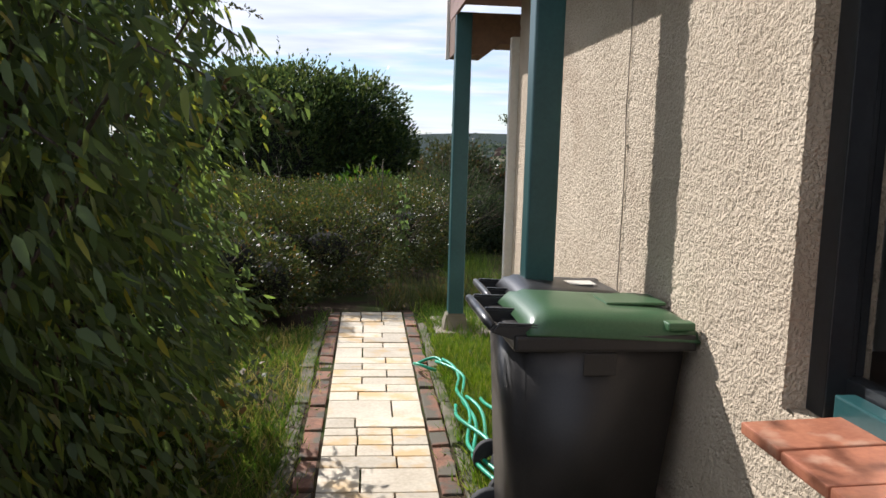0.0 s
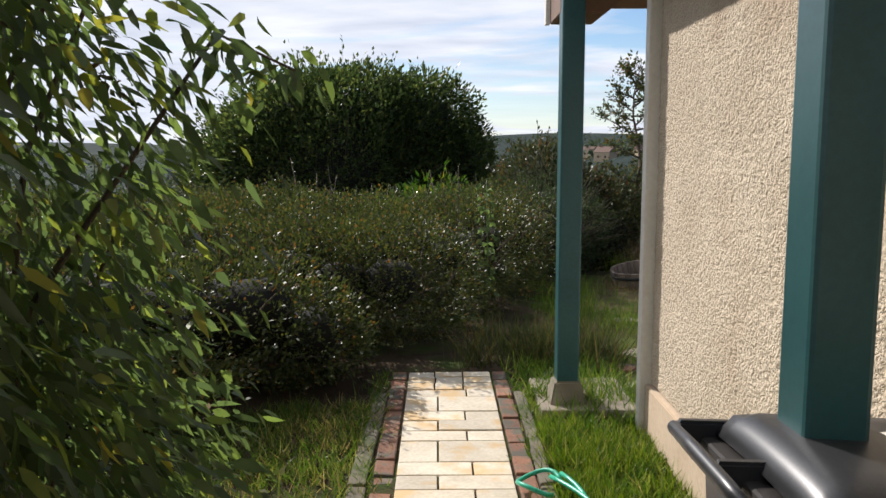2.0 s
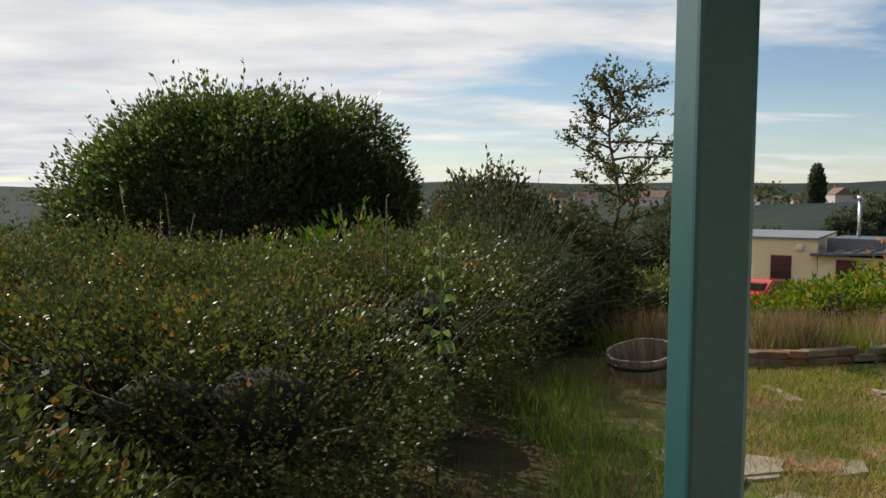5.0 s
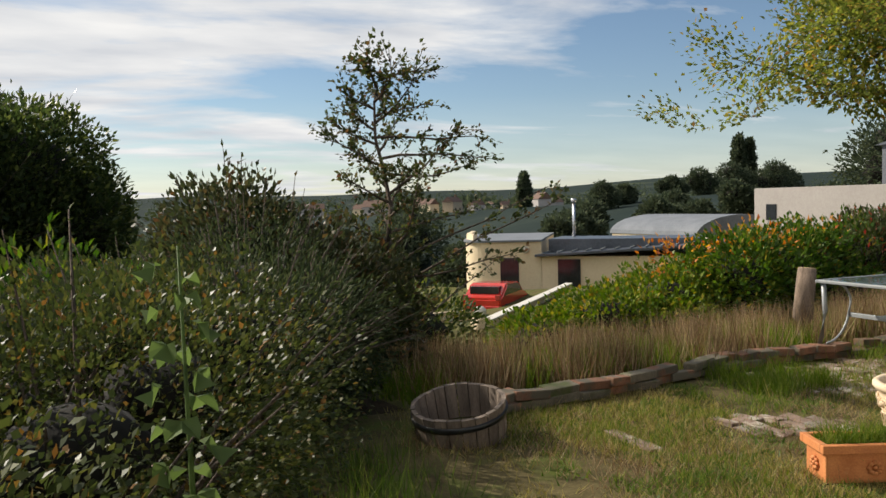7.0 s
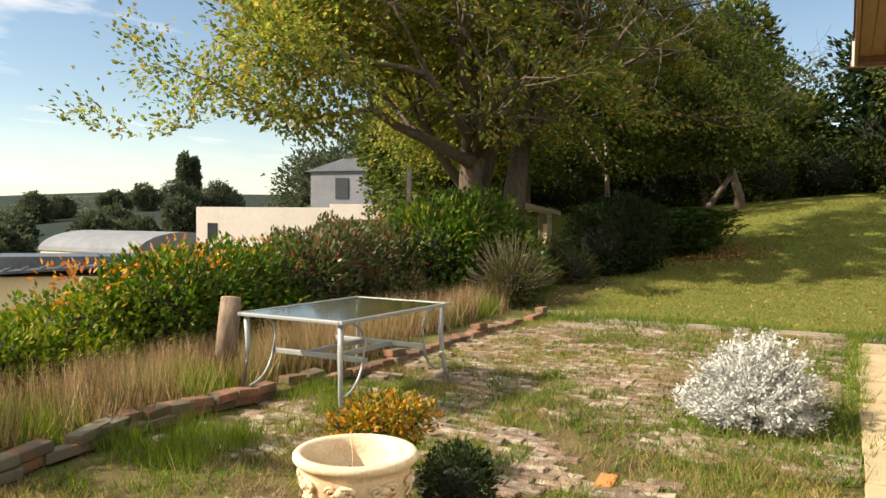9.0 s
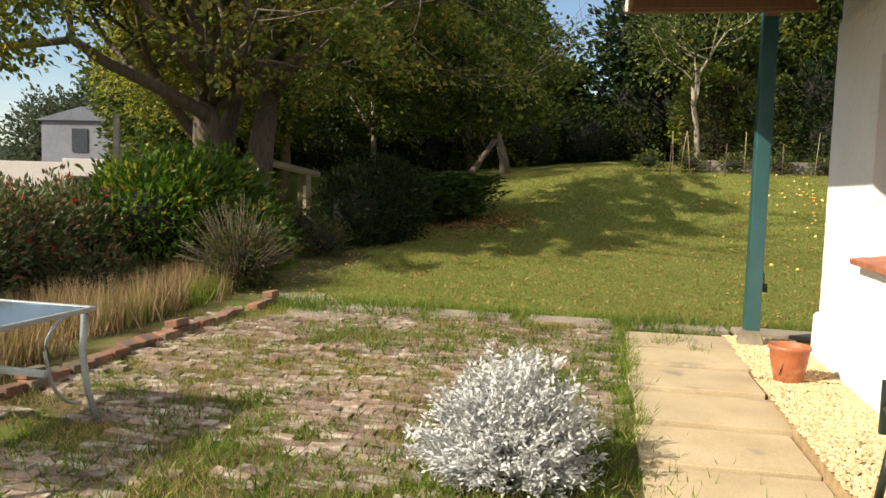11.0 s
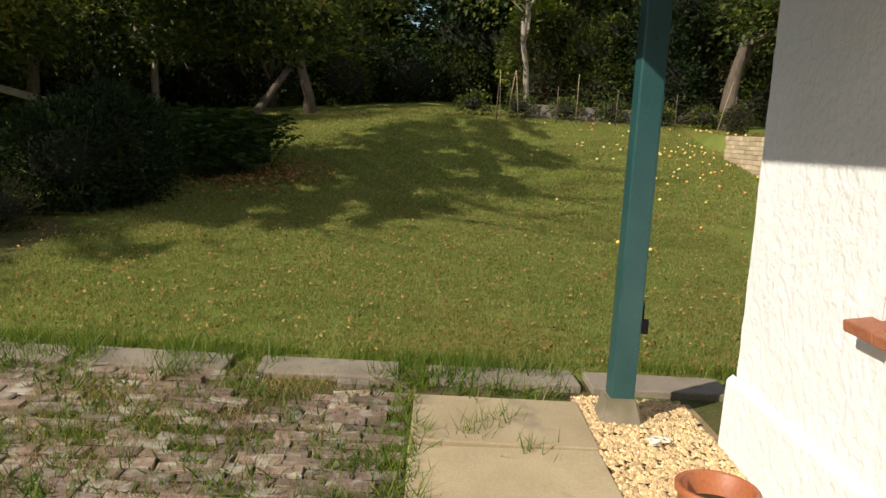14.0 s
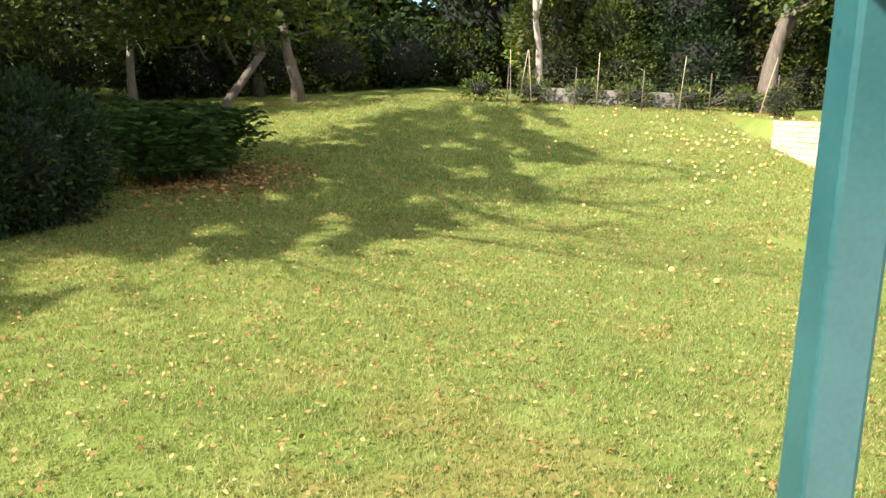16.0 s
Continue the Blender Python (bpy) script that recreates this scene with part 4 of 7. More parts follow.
def pads():
    t = thing("concrete_pad", (0, 0, 0), "broken concrete pad at the house corner", "paving", kind="structure")
    box("slab", 0.62, 1.22, 6.75, 7.45, -0.05, 0.03, M_KERB, t, 0.015)
    rng = random.Random(8)
    for k in range(34):
        x, y = rng.uniform(1.25, 3.6), rng.uniform(6.9, 9.6)
        a = [rng.uniform(0, 0.6) + i * 1.256 for i in range(5)]
        r = rng.uniform(0.12, 0.26)
        z = ground_at(x, y)
        prism("flagstone", [(x + r * math.cos(q) * rng.uniform(0.8, 1.2), y + r * math.sin(q) * rng.uniform(0.7, 1.1)) for q in a], "z", z - 0.03, z + rng.uniform(0.005, 0.02), rng.choice((M_KERB, M_KERB, M_BRICK)), t)


pads()


def slabs():
    t = thing("slab_path", (0, 0, 0), "sandy concrete slab path along the gravel", "paving", kind="structure")
    rng = random.Random(5)
    x = 11.66
    while x > 4.5:
        w = 0.725
        bm = bmesh.new()
        z = ground_at(x - w / 2, 7.4)
        m = Matrix.Translation((x - w / 2, 7.435 + rng.gauss(0, 0.012), z)) @ Euler((rng.gauss(0, 0.006), rng.gauss(0, 0.008), rng.gauss(0, 0.008))).to_matrix().to_4x4()
        add_box(bm, -w / 2 + 0.011, w / 2 - 0.011, -0.475, 0.475, -0.05, 0.022, 0.006, m)
        part("slab", bm, M_SLAB, t)
        x -= w
    for cx, cy, hx, hy, turn in ((11.75, 11.15, 0.42, 0.30, 0.3), (12.55, 11.55, 0.45, 0.32, 0.5)):
        bm = bmesh.new()
        add_box(bm, -hx, hx, -hy, hy, -0.05, 0.012, 0.012, Matrix.Translation((cx, cy, ground_at(cx, cy))) @ Matrix.Rotation(turn, 4, "Z"))
        part("corner_slab", bm, M_KERB, t)
    k = thing("lawn_edging", (0, 0, 0), "weathered stone edging slabs along the lawn", "edging", kind="structure")
    for y0, y1 in ((5.3, 5.85), (5.9, 6.8), (6.86, 7.81), (7.99, 8.88), (9.06, 9.98), (10.05, 10.9)):
        bm = bmesh.new()
        m = Matrix.Translation((12.06, (y0 + y1) / 2, ground_at(12.06, y0) - 0.004)) @ Euler((rng.gauss(0, 0.01), rng.gauss(0, 0.015), rng.gauss(0, 0.02))).to_matrix().to_4x4()
        add_box(bm, -0.17, 0.17, -(y1 - y0) / 2 + 0.006, (y1 - y0) / 2 - 0.006, -0.06, 0.03, 0.012, m)
        part("slab", bm, M_KERB, k)
    g = thing("gravel_strip", (0, 0, 0), "golden gravel strip against the white wall", "gravel", kind="structure")
    box("gravel_bed", 4.6, 11.8, 6.22, 6.955, -0.1, 0.0, M_GRAVEL, g)
    nr = np.random.default_rng(3)
    n = 13000
    px, py = nr.uniform(7.4, 11.78, n), nr.uniform(6.29, 6.95, n)
    ps = nr.uniform(0.008, 0.020, n)
    v0 = np.array([(1, 0, 0), (-1, 0, 0), (0, 1, 0), (0, -1, 0), (0, 0, 0.7), (0, 0, -0.7)])
    f0 = np.array([(0, 2, 4), (2, 1, 4), (1, 3, 4), (3, 0, 4)])
    rot = nr.uniform(0, 6.28, n)
    c, s = np.cos(rot)[:, None], np.sin(rot)[:, None]
    V = v0[None] * ps[:, None, None] * nr.uniform(0.7, 1.3, (n, 1, 3))
    VX = V[:, :, 0] * c - V[:, :, 1] * s + px[:, None]
    VY = V[:, :, 0] * s + V[:, :, 1] * c + py[:, None]
    VZ = V[:, :, 2] + 0.004 + ps[:, None] * 0.3 + np.where(px < 10, 0.0, 0.012)[:, None]
    verts = np.stack([VX, VY, VZ], -1).reshape(-1, 3)
    faces = (f0[None] + (np.arange(n) * 6)[:, None, None]).reshape(-1, 3)
    ob = raw("pebbles", verts.tolist(), faces.tolist(), M_PEBBLE, g)
    ob["kind"] = "stuff"


slabs()


def brick_terrace():
    """Old bricks laid in rows across the terrace, sunken and uneven."""
    t = thing("brick_terrace", (0, 0, 0), "old sunken brick terrace with weeds in the joints", "paving", kind="structure")
    rng = random.Random(21)
    shapes = []
    for k in range(6):
        bm = bmesh.new()
        add_box(bm, -0.048, 0.048, -0.105, 0.105, -0.05, 0.012, 0.007)
        for v in bm.verts:
            v.co += Vector((rng.gauss(0, 0.003), rng.gauss(0, 0.003), rng.gauss(0, 0.002)))
        me = bpy.data.meshes.new("brick")
        bm.to_mesh(me); bm.free()
        me.materials.append(M_PAVER)
        shapes.append(me)
    spots = []
    row, x = 0, 11.84
    while x > 3.2:
        y = 8.03 + (row % 2) * 0.11
        while y < 12.1:
            patch = noise.noise(Vector((x * 0.9, y * 0.9, 5))) + 0.5 * noise.noise(Vector((x * 2.4, y * 2.4, 2)))
            lim = -0.12 if x > 5.5 else 0.10
            if patch > lim - 0.30 * (x > 8.5) and rng.random() > 0.11:
                spots.append((x, y))
            y += 0.222
        x -= 0.107
        row += 1
    near = [s for s in spots if 8.6 < s[0] < 11.9 and 8.0 < s[1] < 9.9]
    keep = set(near[:300])
    def lay(x, y):
        sink = min(0, noise.noise(Vector((x * 1.4, y * 1.4, 9)))) * 0.035 - 0.006
        return Matrix.Translation((x + rng.gauss(0, 0.004), y + rng.gauss(0, 0.004), ground_at(x, y) + sink + rng.gauss(0.004, 0.004))) @ Euler((rng.gauss(0, 0.045), rng.gauss(0, 0.045), rng.gauss(0, 0.06))).to_matrix().to_4x4()
    allv, allf = [], []
    for s in spots:
        m = lay(*s)
        if s in keep:
            ob = new("brick", rng.choice(shapes))
            ob.parent, ob.matrix_basis = t, m
        else:
            me = rng.choice(shapes)
            o = len(allv)
            allv += [(m @ v.co)[:] for v in me.vertices]
            allf += [tuple(o + i for i in p.vertices) for p in me.polygons]
    ob = raw("brick_field", allv, allf, M_PAVER_FIELD, t)
    ob["kind"] = "stuff"
    bm = bmesh.new()
    add_box(bm, -0.105, 0.105, -0.05, 0.05, -0.04, 0.016, 0.006, Matrix.Translation((5.95, 9.22, ground_at(5.95, 9.22))) @ Matrix.Rotation(0.1, 4, "Z"))
    part("bright_brick", bm, M_TERRACOTTA, t, "bright orange red replacement brick")


def per_island(m, spread):
    """Lets a joined field vary from piece to piece."""
    nt = m.node_tree
    geo = nt.nodes.new("ShaderNodeNewGeometry")
    for n in nt.nodes:
        if n.bl_idname == "ShaderNodeObjectInfo":
            for l in list(n.outputs["Random"].links):
                to = l.to_socket
                nt.links.remove(l)
                nt.links.new(geo.outputs["Random Per Island"], to)
    return m


M_PAVER_FIELD = per_island(surface("lichened_brick_field", (0.12, 0.085, 0.065), (0.29, 0.20, 0.145), 13, 90, 0.92, 0.6, 0.006, spread=0.34, stain=(0.33, 0.295, 0.235), stain_scale=9, stain_at=0.50), 0.3)
per_island(M_PEBBLE, 0.3)
brick_terrace()


def brick_edge():
    t = thing("brick_edging", (0, 0, 0), "low tumbled brick edge of the terrace", "edging", kind="structure")
    rng = random.Random(31)
    line = [(2.55, 11.9), (3.0, 12.0), (3.9, 12.12), (4.9, 12.3), (5.3, 12.38), (6.9, 12.2), (8.8, 12.02), (10.7, 11.85), (12.2, 11.8)]
    for (xa, ya), (xb, yb) in zip(line[:-1], line[1:]):
        rough = xa < 5.2
        step = 0.31 if rough else 0.225
        n = max(1, math.ceil(math.hypot(xb - xa, yb - ya) / step))
        a = math.atan2(yb - ya, xb - xa)
        for k in range(n):
            f = (k + 0.5) / n
            x, y = xa + (xb - xa) * f, ya + (yb - ya) * f
            if rng.random() < 0.02:
                continue
            for c in range(2 if rng.random() < (0.92 if x < 6.9 else 0.25) else 1):
                bm = bmesh.new()
                m = Matrix.Translation((x + rng.gauss(0, 0.01), y + rng.gauss(0, 0.015), ground_at(x, y) + 0.035 + c * 0.067)) @ Euler((rng.gauss(0, 0.10), rng.gauss(0, 0.045), a + rng.gauss(0, 0.08))).to_matrix().to_4x4()
                w = rng.uniform(0.145, 0.165) if rough else 0.105
                add_box(bm, -w, w, -0.062, 0.062, -0.033, 0.033, 0.010, m)
                part("brick", bm, rng.choice((M_BRICK, M_MOSSY)) if rough else M_BRICK, t)


brick_edge()


# ---- grass and weeds ----
def tuft_field(name, spots, per, height, width, mat, label, category, seed, spread=0.05, lean=0.35):
    nr = np.random.default_rng(seed)
    S = np.repeat(np.array(spots, float), per, axis=0)
    S[:, :2] += nr.normal(0, spread, (len(S), 2))
    P = np.column_stack([S[:, 0], S[:, 1], ground(S[:, 0], S[:, 1]) - 0.01])
    hs = S[:, 2] if S.shape[1] > 2 else 1
    W = np.column_stack([nr.normal(0, lean, len(S)), nr.normal(0, lean, len(S)), np.ones(len(S))])
    ob = leaves(name, P, W, height, width, mat, seed=seed, tri=True, jitter=0.1)
    return tagged(ob, label, category, kind="stuff")


def scatter(n, x0, x1, y0, y1, seed, want=None, floor=0.0, freq=0.8):
    rng = random.Random(seed)
    out = []
    while len(out) < n:
        x, y = rng.uniform(x0, x1), rng.uniform(y0, y1)
        if want and not want(x, y):
            continue
        if noise.noise(Vector((x * freq, y * freq, seed))) < floor - 0.3 * rng.random():
            continue
        out.append((x, y))
    return out


tuft_field("lawn_grass", scatter(40000, 12.3, 19.5, 3.8, 11.8, 1, None, -5), 8, 0.034, 0.0065, F_LAWN, "short mown lawn grass", "grass", 1, 0.03, 0.5)
tuft_field("lawn_grass_far", scatter(32000, 19, 32, 1.0, 14, 2, None, -5), 6, 0.05, 0.013, F_LAWN, "short mown lawn grass further up", "grass", 2, 0.06, 0.5)
tuft_field("lawn_edge_grass", scatter(420, 12.22, 12.5, 5.2, 11.0, 3), 14, 0.10, 0.006, F_GRASS, "longer grass along the edging", "grass", 3, 0.03, 0.3)
tuft_field("terrace_grass", scatter(900, 2.5, 12.0, 8.0, 12.0, 4, None, 0.14, 1.1), 26, 0.075, 0.006, F_GRASS, "grass tufts between the bricks", "grass", 4, 0.06, 0.5)
tuft_field("terrace_turf", scatter(7000, 2.2, 12.0, 8.0, 12.3, 18, lambda x, y: x < 6.4 or noise.noise(Vector((x, y, 3))) > 0.1, 0.05, 0.7), 8, 0.055, 0.006, F_TERRACE, "thin dry turf over the terrace", "grass", 18, 0.05, 0.6)
tuft_field("terrace_weeds", scatter(700, 2.5, 12.0, 7.9, 12.0, 5, None, 0.1, 1.7), 22, 0.05, 0.014, F_WEED, "low weeds between the bricks", "weeds", 5, 0.06, 0.8)
tuft_field("terrace_dry_grass", scatter(1500, 2.0, 12.0, 8.2, 12.0, 6, None, 0.0, 0.9), 14, 0.11, 0.004, F_STRAW, "dry grass wisps on the terrace", "grass", 6, 0.06, 0.7)
tuft_field("table_grass", scatter(150, 4.9, 7.2, 11.4, 12.3, 7), 24, 0.17, 0.007, F_GRASS, "fresh long grass by the terrace edge", "grass", 7, 0.05, 0.35)
tuft_field("slab_weeds", [(x, 7.93 + 0.05 * math.sin(x * 9)) for x in np.arange(8.3, 11.6, 0.12)] + [(11.1, 7.6), (11.2, 7.5), (11.3, 7.4), (10.9, 7.3), (11.75, 7.2), (11.8, 7.4), (11.8, 7.85), (11.85, 7.93), (11.8, 8.9), (11.85, 8.95)], 34, 0.13, 0.009, F_GRASS, "weedy grass along the slab joints", "grass", 8, 0.05, 0.6)
tuft_field("dry_meadow", scatter(1900, 2.6, 13.5, 12.4, 15.0, 9, None, 0.12, 1.3), 10, 0.46, 0.011, F_STRAW, "tall straw coloured dry grass", "grass", 9, 0.06, 0.22)
tuft_field("meadow_green", scatter(1500, 2.4, 14.5, 12.5, 14.6, 10, None, 0.1, 1.1), 12, 0.30, 0.011, F_GRASS, "green grass in the dry meadow", "grass", 10, 0.06, 0.3)
tuft_field("path_grass", scatter(330, 0.56, 1.15, 2.6, 6.7, 12), 26, 0.13, 0.007, F_GRASS, "overgrown grass beside the path", "grass", 12, 0.05, 0.5)
tuft_field("path_weeds", scatter(260, 0.58, 1.15, 3.4, 6.6, 13), 20, 0.10, 0.022, F_WEED, "leafy weeds beside the path", "weeds", 13, 0.06, 0.8)
tuft_field("path_edge_weeds", [(sx + 0.04 * math.sin(y * 11), y) for sx in (-0.40, 0.55) for y in np.arange(1.0, 7.6, 0.09)], 16, 0.10, 0.010, F_WEED, "weeds creeping over the path edging", "weeds", 51, 0.05, 0.8)
tuft_field("path_edge_straw", scatter(160, -1.0, -0.36, 3.0, 7.4, 52), 14, 0.11, 0.006, F_TERRACE, "dry grass beside the path edging", "grass", 52, 0.06, 0.6)
tuft_field("pad_weeds", scatter(90, 0.58, 1.3, 6.5, 8.0, 53), 18, 0.15, 0.014, F_WEED, "weeds round the concrete pad", "weeds", 53, 0.06, 0.7)
tuft_field("bed_grass", scatter(420, -1.3, -0.42, 2.6, 6.9, 14), 22, 0.09, 0.009, F_WEED, "patchy grass under the shrub", "grass", 14, 0.06, 0.7)
tuft_field("long_grass", scatter(60, 0.2, 1.3, 7.85, 8.5, 15), 22, 0.36, 0.009, F_HAW, "long arching grass before the scrub", "grass", 15, 0.06, 0.5)
tuft_field("scrub_grass", scatter(80, 1.1, 1.9, 8.8, 11.4, 16), 16, 0.24, 0.006, F_WEED, "dry seeding grass at the scrub edge", "grass", 16, 0.07, 0.3)
tuft_field("kerb_weeds", scatter(75, 11.72, 12.34, 6.9, 12.0, 41), 30, 0.19, 0.010, F_WEED, "weeds in the gaps of the kerb slabs", "weeds", 41, 0.06, 0.6)
tuft_field("terrace_weeds", scatter(300, 5.5, 11.7, 7.95, 11.0, 42), 24, 0.10, 0.012, F_WEED, "small weeds between the old terrace bricks", "weeds", 42, 0.07, 0.7)
tuft_field("corner_grass", scatter(330, 1.0, 3.4, 6.9, 10.5, 17, None, 0.1, 1.2), 22, 0.09, 0.007, F_WEED, "weeds among the broken flags", "weeds", 17, 0.06, 0.7)


def litter():
    nr = np.random.default_rng(77)
    n = 24000
    P = np.column_stack([nr.uniform(12.4, 31, n), nr.uniform(-1, 14, n), np.zeros(n)])
    P[:, 2] = ground(P[:, 0], P[:, 1]) + 0.028
    ob = leaves("fallen_leaves", P, np.column_stack([nr.normal(0, 1, n), nr.normal(0, 1, n), np.zeros(n)]), 0.036, 0.026, F_LITTER, seed=78, jitter=0.15)
    tagged(ob, "dry brown fallen leaves on the lawn", "leaves", kind="stuff")
    bm = bmesh.new()
    bmesh.ops.create_icosphere(bm, subdivisions=2, radius=0.027)
    for v in bm.verts:
        v.co.z *= 0.88
    me = bpy.data.meshes.new("windfall_apple")
    bm.to_mesh(me); bm.free()
    me.polygons.foreach_set("use_smooth", [True] * len(me.polygons))
    shades = []
    for k, (a, b) in enumerate((((0.62, 0.45, 0.07), (0.75, 0.62, 0.16)), ((0.62, 0.20, 0.05), (0.75, 0.45, 0.10)), ((0.66, 0.55, 0.14), (0.80, 0.70, 0.30)))):
        m2 = me.copy()
        m2.materials.append(surface("apple_skin", a, b, 12, 60, 0.4, 0.05, spread=0.15))
        shades.append(m2)
    rng = random.Random(13)
    k = 0
    while k < 130:
        if k < 105:
            x, y = rng.gauss(26, 1.8), rng.gauss(2.0, 1.2)
        else:
            x, y = rng.uniform(16, 26), rng.uniform(2.2, 5.8)
        if not (13.5 < x < 31 and -1 < y < 8):
            continue
        ob = new("windfall_apple", rng.choice(shades))
        ob.matrix_basis = pose(x, y, ground_at(x, y) + 0.03, rng.uniform(0, 40), rng.uniform(0, 40), rng.uniform(0, 360)) @ Matrix.Scale(rng.uniform(0.85, 1.25), 4)
        tagged(ob, "yellow and red windfall apple lying on the lawn", "apple", "windfall apples")
        k += 1


litter()

# ---- shrubs and trees round the house ----
def buddleia():
    """Arching stems from the ground with long hanging leaves and spent flower spikes."""
    t = thing("buddleia_bush", (-1.68, 3.3, 0), "tall dark buddleia bush leaning over the path", "shrub")
    BL = [(0.05, 0.1, 0.75, 1.1, 1.75, 0.85), (0.1, 0.85, 1.55, 1.0, 0.85, 0.95), (0.0, -0.7, 1.7, 1.1, 1.1, 1.1), (0.05, 0.1, 2.35, 0.95, 1.3, 0.7), (0.35, 0.9, 0.7, 0.75, 0.75, 0.6), (0.0, 0.35, 2.95, 0.95, 1.3, 0.7)]
    rng = random.Random(2)
    lines, lp, lu, sp, su = [], [], [], [], []
    for k in range(210):
        foot = Vector((rng.uniform(-1.0, 0.45), rng.uniform(-1.9, 1.3), 0))
        a = rng.uniform(0, 6.283)
        out = Vector((math.cos(a), math.sin(a) * 0.9, 0))
        h = rng.uniform(1.3, 3.1)
        r = rng.uniform(0.25, 0.95)
        if foot.x + out.x * r > 1.16:
            out.x *= 0.35
        tip = foot + out * r + Vector((0, 0, h))
        mid = foot + out * r * 0.35 + Vector((0, 0, h * 0.62))
        end = tip + out * 0.22 + Vector((0, 0, -0.10))
        if end.x > 1.3:
            end.x = 1.3
        pts = [foot, foot.lerp(mid, 0.5), mid, mid.lerp(tip, 0.55), tip, end]
        lines.append([(p, 0.014 - 0.002 * i) for i, p in enumerate(pts)])
        for q in range(150):
            f = rng.uniform(0.08, 1.0) * 5
            i = min(4, int(f))
            p = pts[i].lerp(pts[i + 1], f - i)
            w = Vector((rng.gauss(0, 1), rng.gauss(0, 1), rng.gauss(-0.25, 0.5))).normalized()
            s = 0.14 * rng.random()
            lp.append((p + w * s)[:]); lu.append(w[:])
        if rng.random() < 0.22:
            w = (out * 0.8 + Vector((0, 0, rng.uniform(-0.4, 0.6)))).normalized()
            for q in range(46):
                f = q / 46
                sp.append((end + w * f * 0.26 + Vector((0, 0, -0.09 * f * f)) + Vector((rng.gauss(0, 0.012), rng.gauss(0, 0.012), rng.gauss(0, 0.012))) * (1.2 - f))[:])
                su.append((w.x, w.y, w.z - 0.3))
    rods("stem_mass", lines, M_BARK, t, sides=5)["kind"] = "stuff"
    leaves("leaves", lp, lu, 0.098, 0.031, F_BUDD, t, seed=4, droop=1.0, jitter=0.3, six=True)
    p, u = lump_points(BL, 26000, 3, 0.45)
    p[:, 2] = np.maximum(p[:, 2], 0.05)
    leaves("outer_leaves", p, u * np.array([1, 1, 0.4]), 0.092, 0.031, F_BUDD, t, seed=8, droop=0.95, jitter=0.4, six=True)
    leaves("spent_flowers", sp, su, 0.030, 0.016, F_BRONZE, t, "dry brown flower spikes", seed=5, jitter=0.7)
    n = np.random.default_rng(6)
    k = 4200
    P = np.column_stack([n.uniform(-1.2, 1.12, k), n.uniform(-2.2, 1.9, k), np.abs(n.normal(0, 0.20, k)) + 0.02])
    leaves("ground_leaves", P, n.normal(0, 1, (k, 3)) + np.array([0, 0, 0.6]), 0.07, 0.035, F_HEDGE, t, seed=7)


buddleia()

lumps = [(x + 0.2 * math.sin(x * 3), 0.2 * math.sin(x * 2), 0.52 + 0.06 * math.sin(x * 2.2), 0.85, 0.85 + 0.2 * math.sin(x), 0.55 + 0.08 * math.cos(x * 1.7)) for x in np.arange(-6.0, 0.2, 0.62)]
lumps += [(x, 1.25, 0.55, 0.9, 0.9, 0.62) for x in np.arange(-6.0, 0.45, 0.75)] + [(x, 2.3, 0.5, 0.9, 0.9, 0.62 + 0.1 * math.sin(x * 2)) for x in np.arange(-6.0, 0.9, 0.8)]
shrub("scrub_thicket", (0.2, 9.0, ground_at(0.2, 9.0)), lumps, 250000, 0.032, 0.021, F_HEDGE, "dense low thicket of small glossy dark leaves", "thicket", 11, 0.30, 0.66, twigs=230, twig_reach=1.26)
shrub("scrub_thicket", (-4.6, 7.2, -0.1), [(0, 0, 0.5, 1.2, 1.3, 0.62), (0.9, -1.0, 0.4, 1.0, 1.0, 0.55), (-1.2, 0.8, 0.6, 1.3, 1.2, 0.7), (1.5, 0.6, 0.45, 1.0, 0.9, 0.55)], 22000, 0.05, 0.03, F_HEDGE, "low tangled thicket beside the path", "thicket", 12, 0.55, 0.62, twigs=60)
shrub("bramble_bush", (-2.3, 7.0, 0), [(0, 0.2, 0.5, 1.0, 0.8, 0.55), (0.9, 0.5, 0.45, 0.75, 0.7, 0.5), (1.4, 0.6, 0.3, 0.45, 0.6, 0.35), (-1.0, -0.5, 0.45, 0.9, 0.9, 0.5), (0.3, -0.5, 0.25, 0.9, 0.6, 0.3)], 26000, 0.042, 0.024, F_HEDGE, "dark straggling bramble under the thicket", "shrub", 13, 0.55, 0.6, twigs=40)
shrub("broom_bush", (1.15, 12.1, ground_at(1.15, 12.1)), [(0, 0, 0.5, 0.75, 0.7, 0.62), (0.45, 0.5, 0.5, 0.7, 0.7, 0.55), (-0.7, 0.4, 0.5, 0.8, 0.8, 0.6), (0.3, 1.2, 0.6, 0.9, 0.8, 0.7)], 24000, 0.055, 0.014, F_BROOM, "feathery dark green broom bush", "shrub", 14, 0.55, 0.6, twigs=160, twig_reach=1.25)
shrub("bronze_shrub", (1.75, 14.2, -0.6), [(0, 0, 0.9, 1.0, 1.0, 1.1), (0.7, 0.1, 0.9, 0.8, 0.9, 0.9), (-0.2, 0.3, 1.55, 0.75, 0.8, 0.75)], 17000, 0.075, 0.045, F_BRONZE, "dense bronze green shrub behind the broom", "shrub", 15, 0.55, 0.55, twigs=70, twig_reach=1.18)
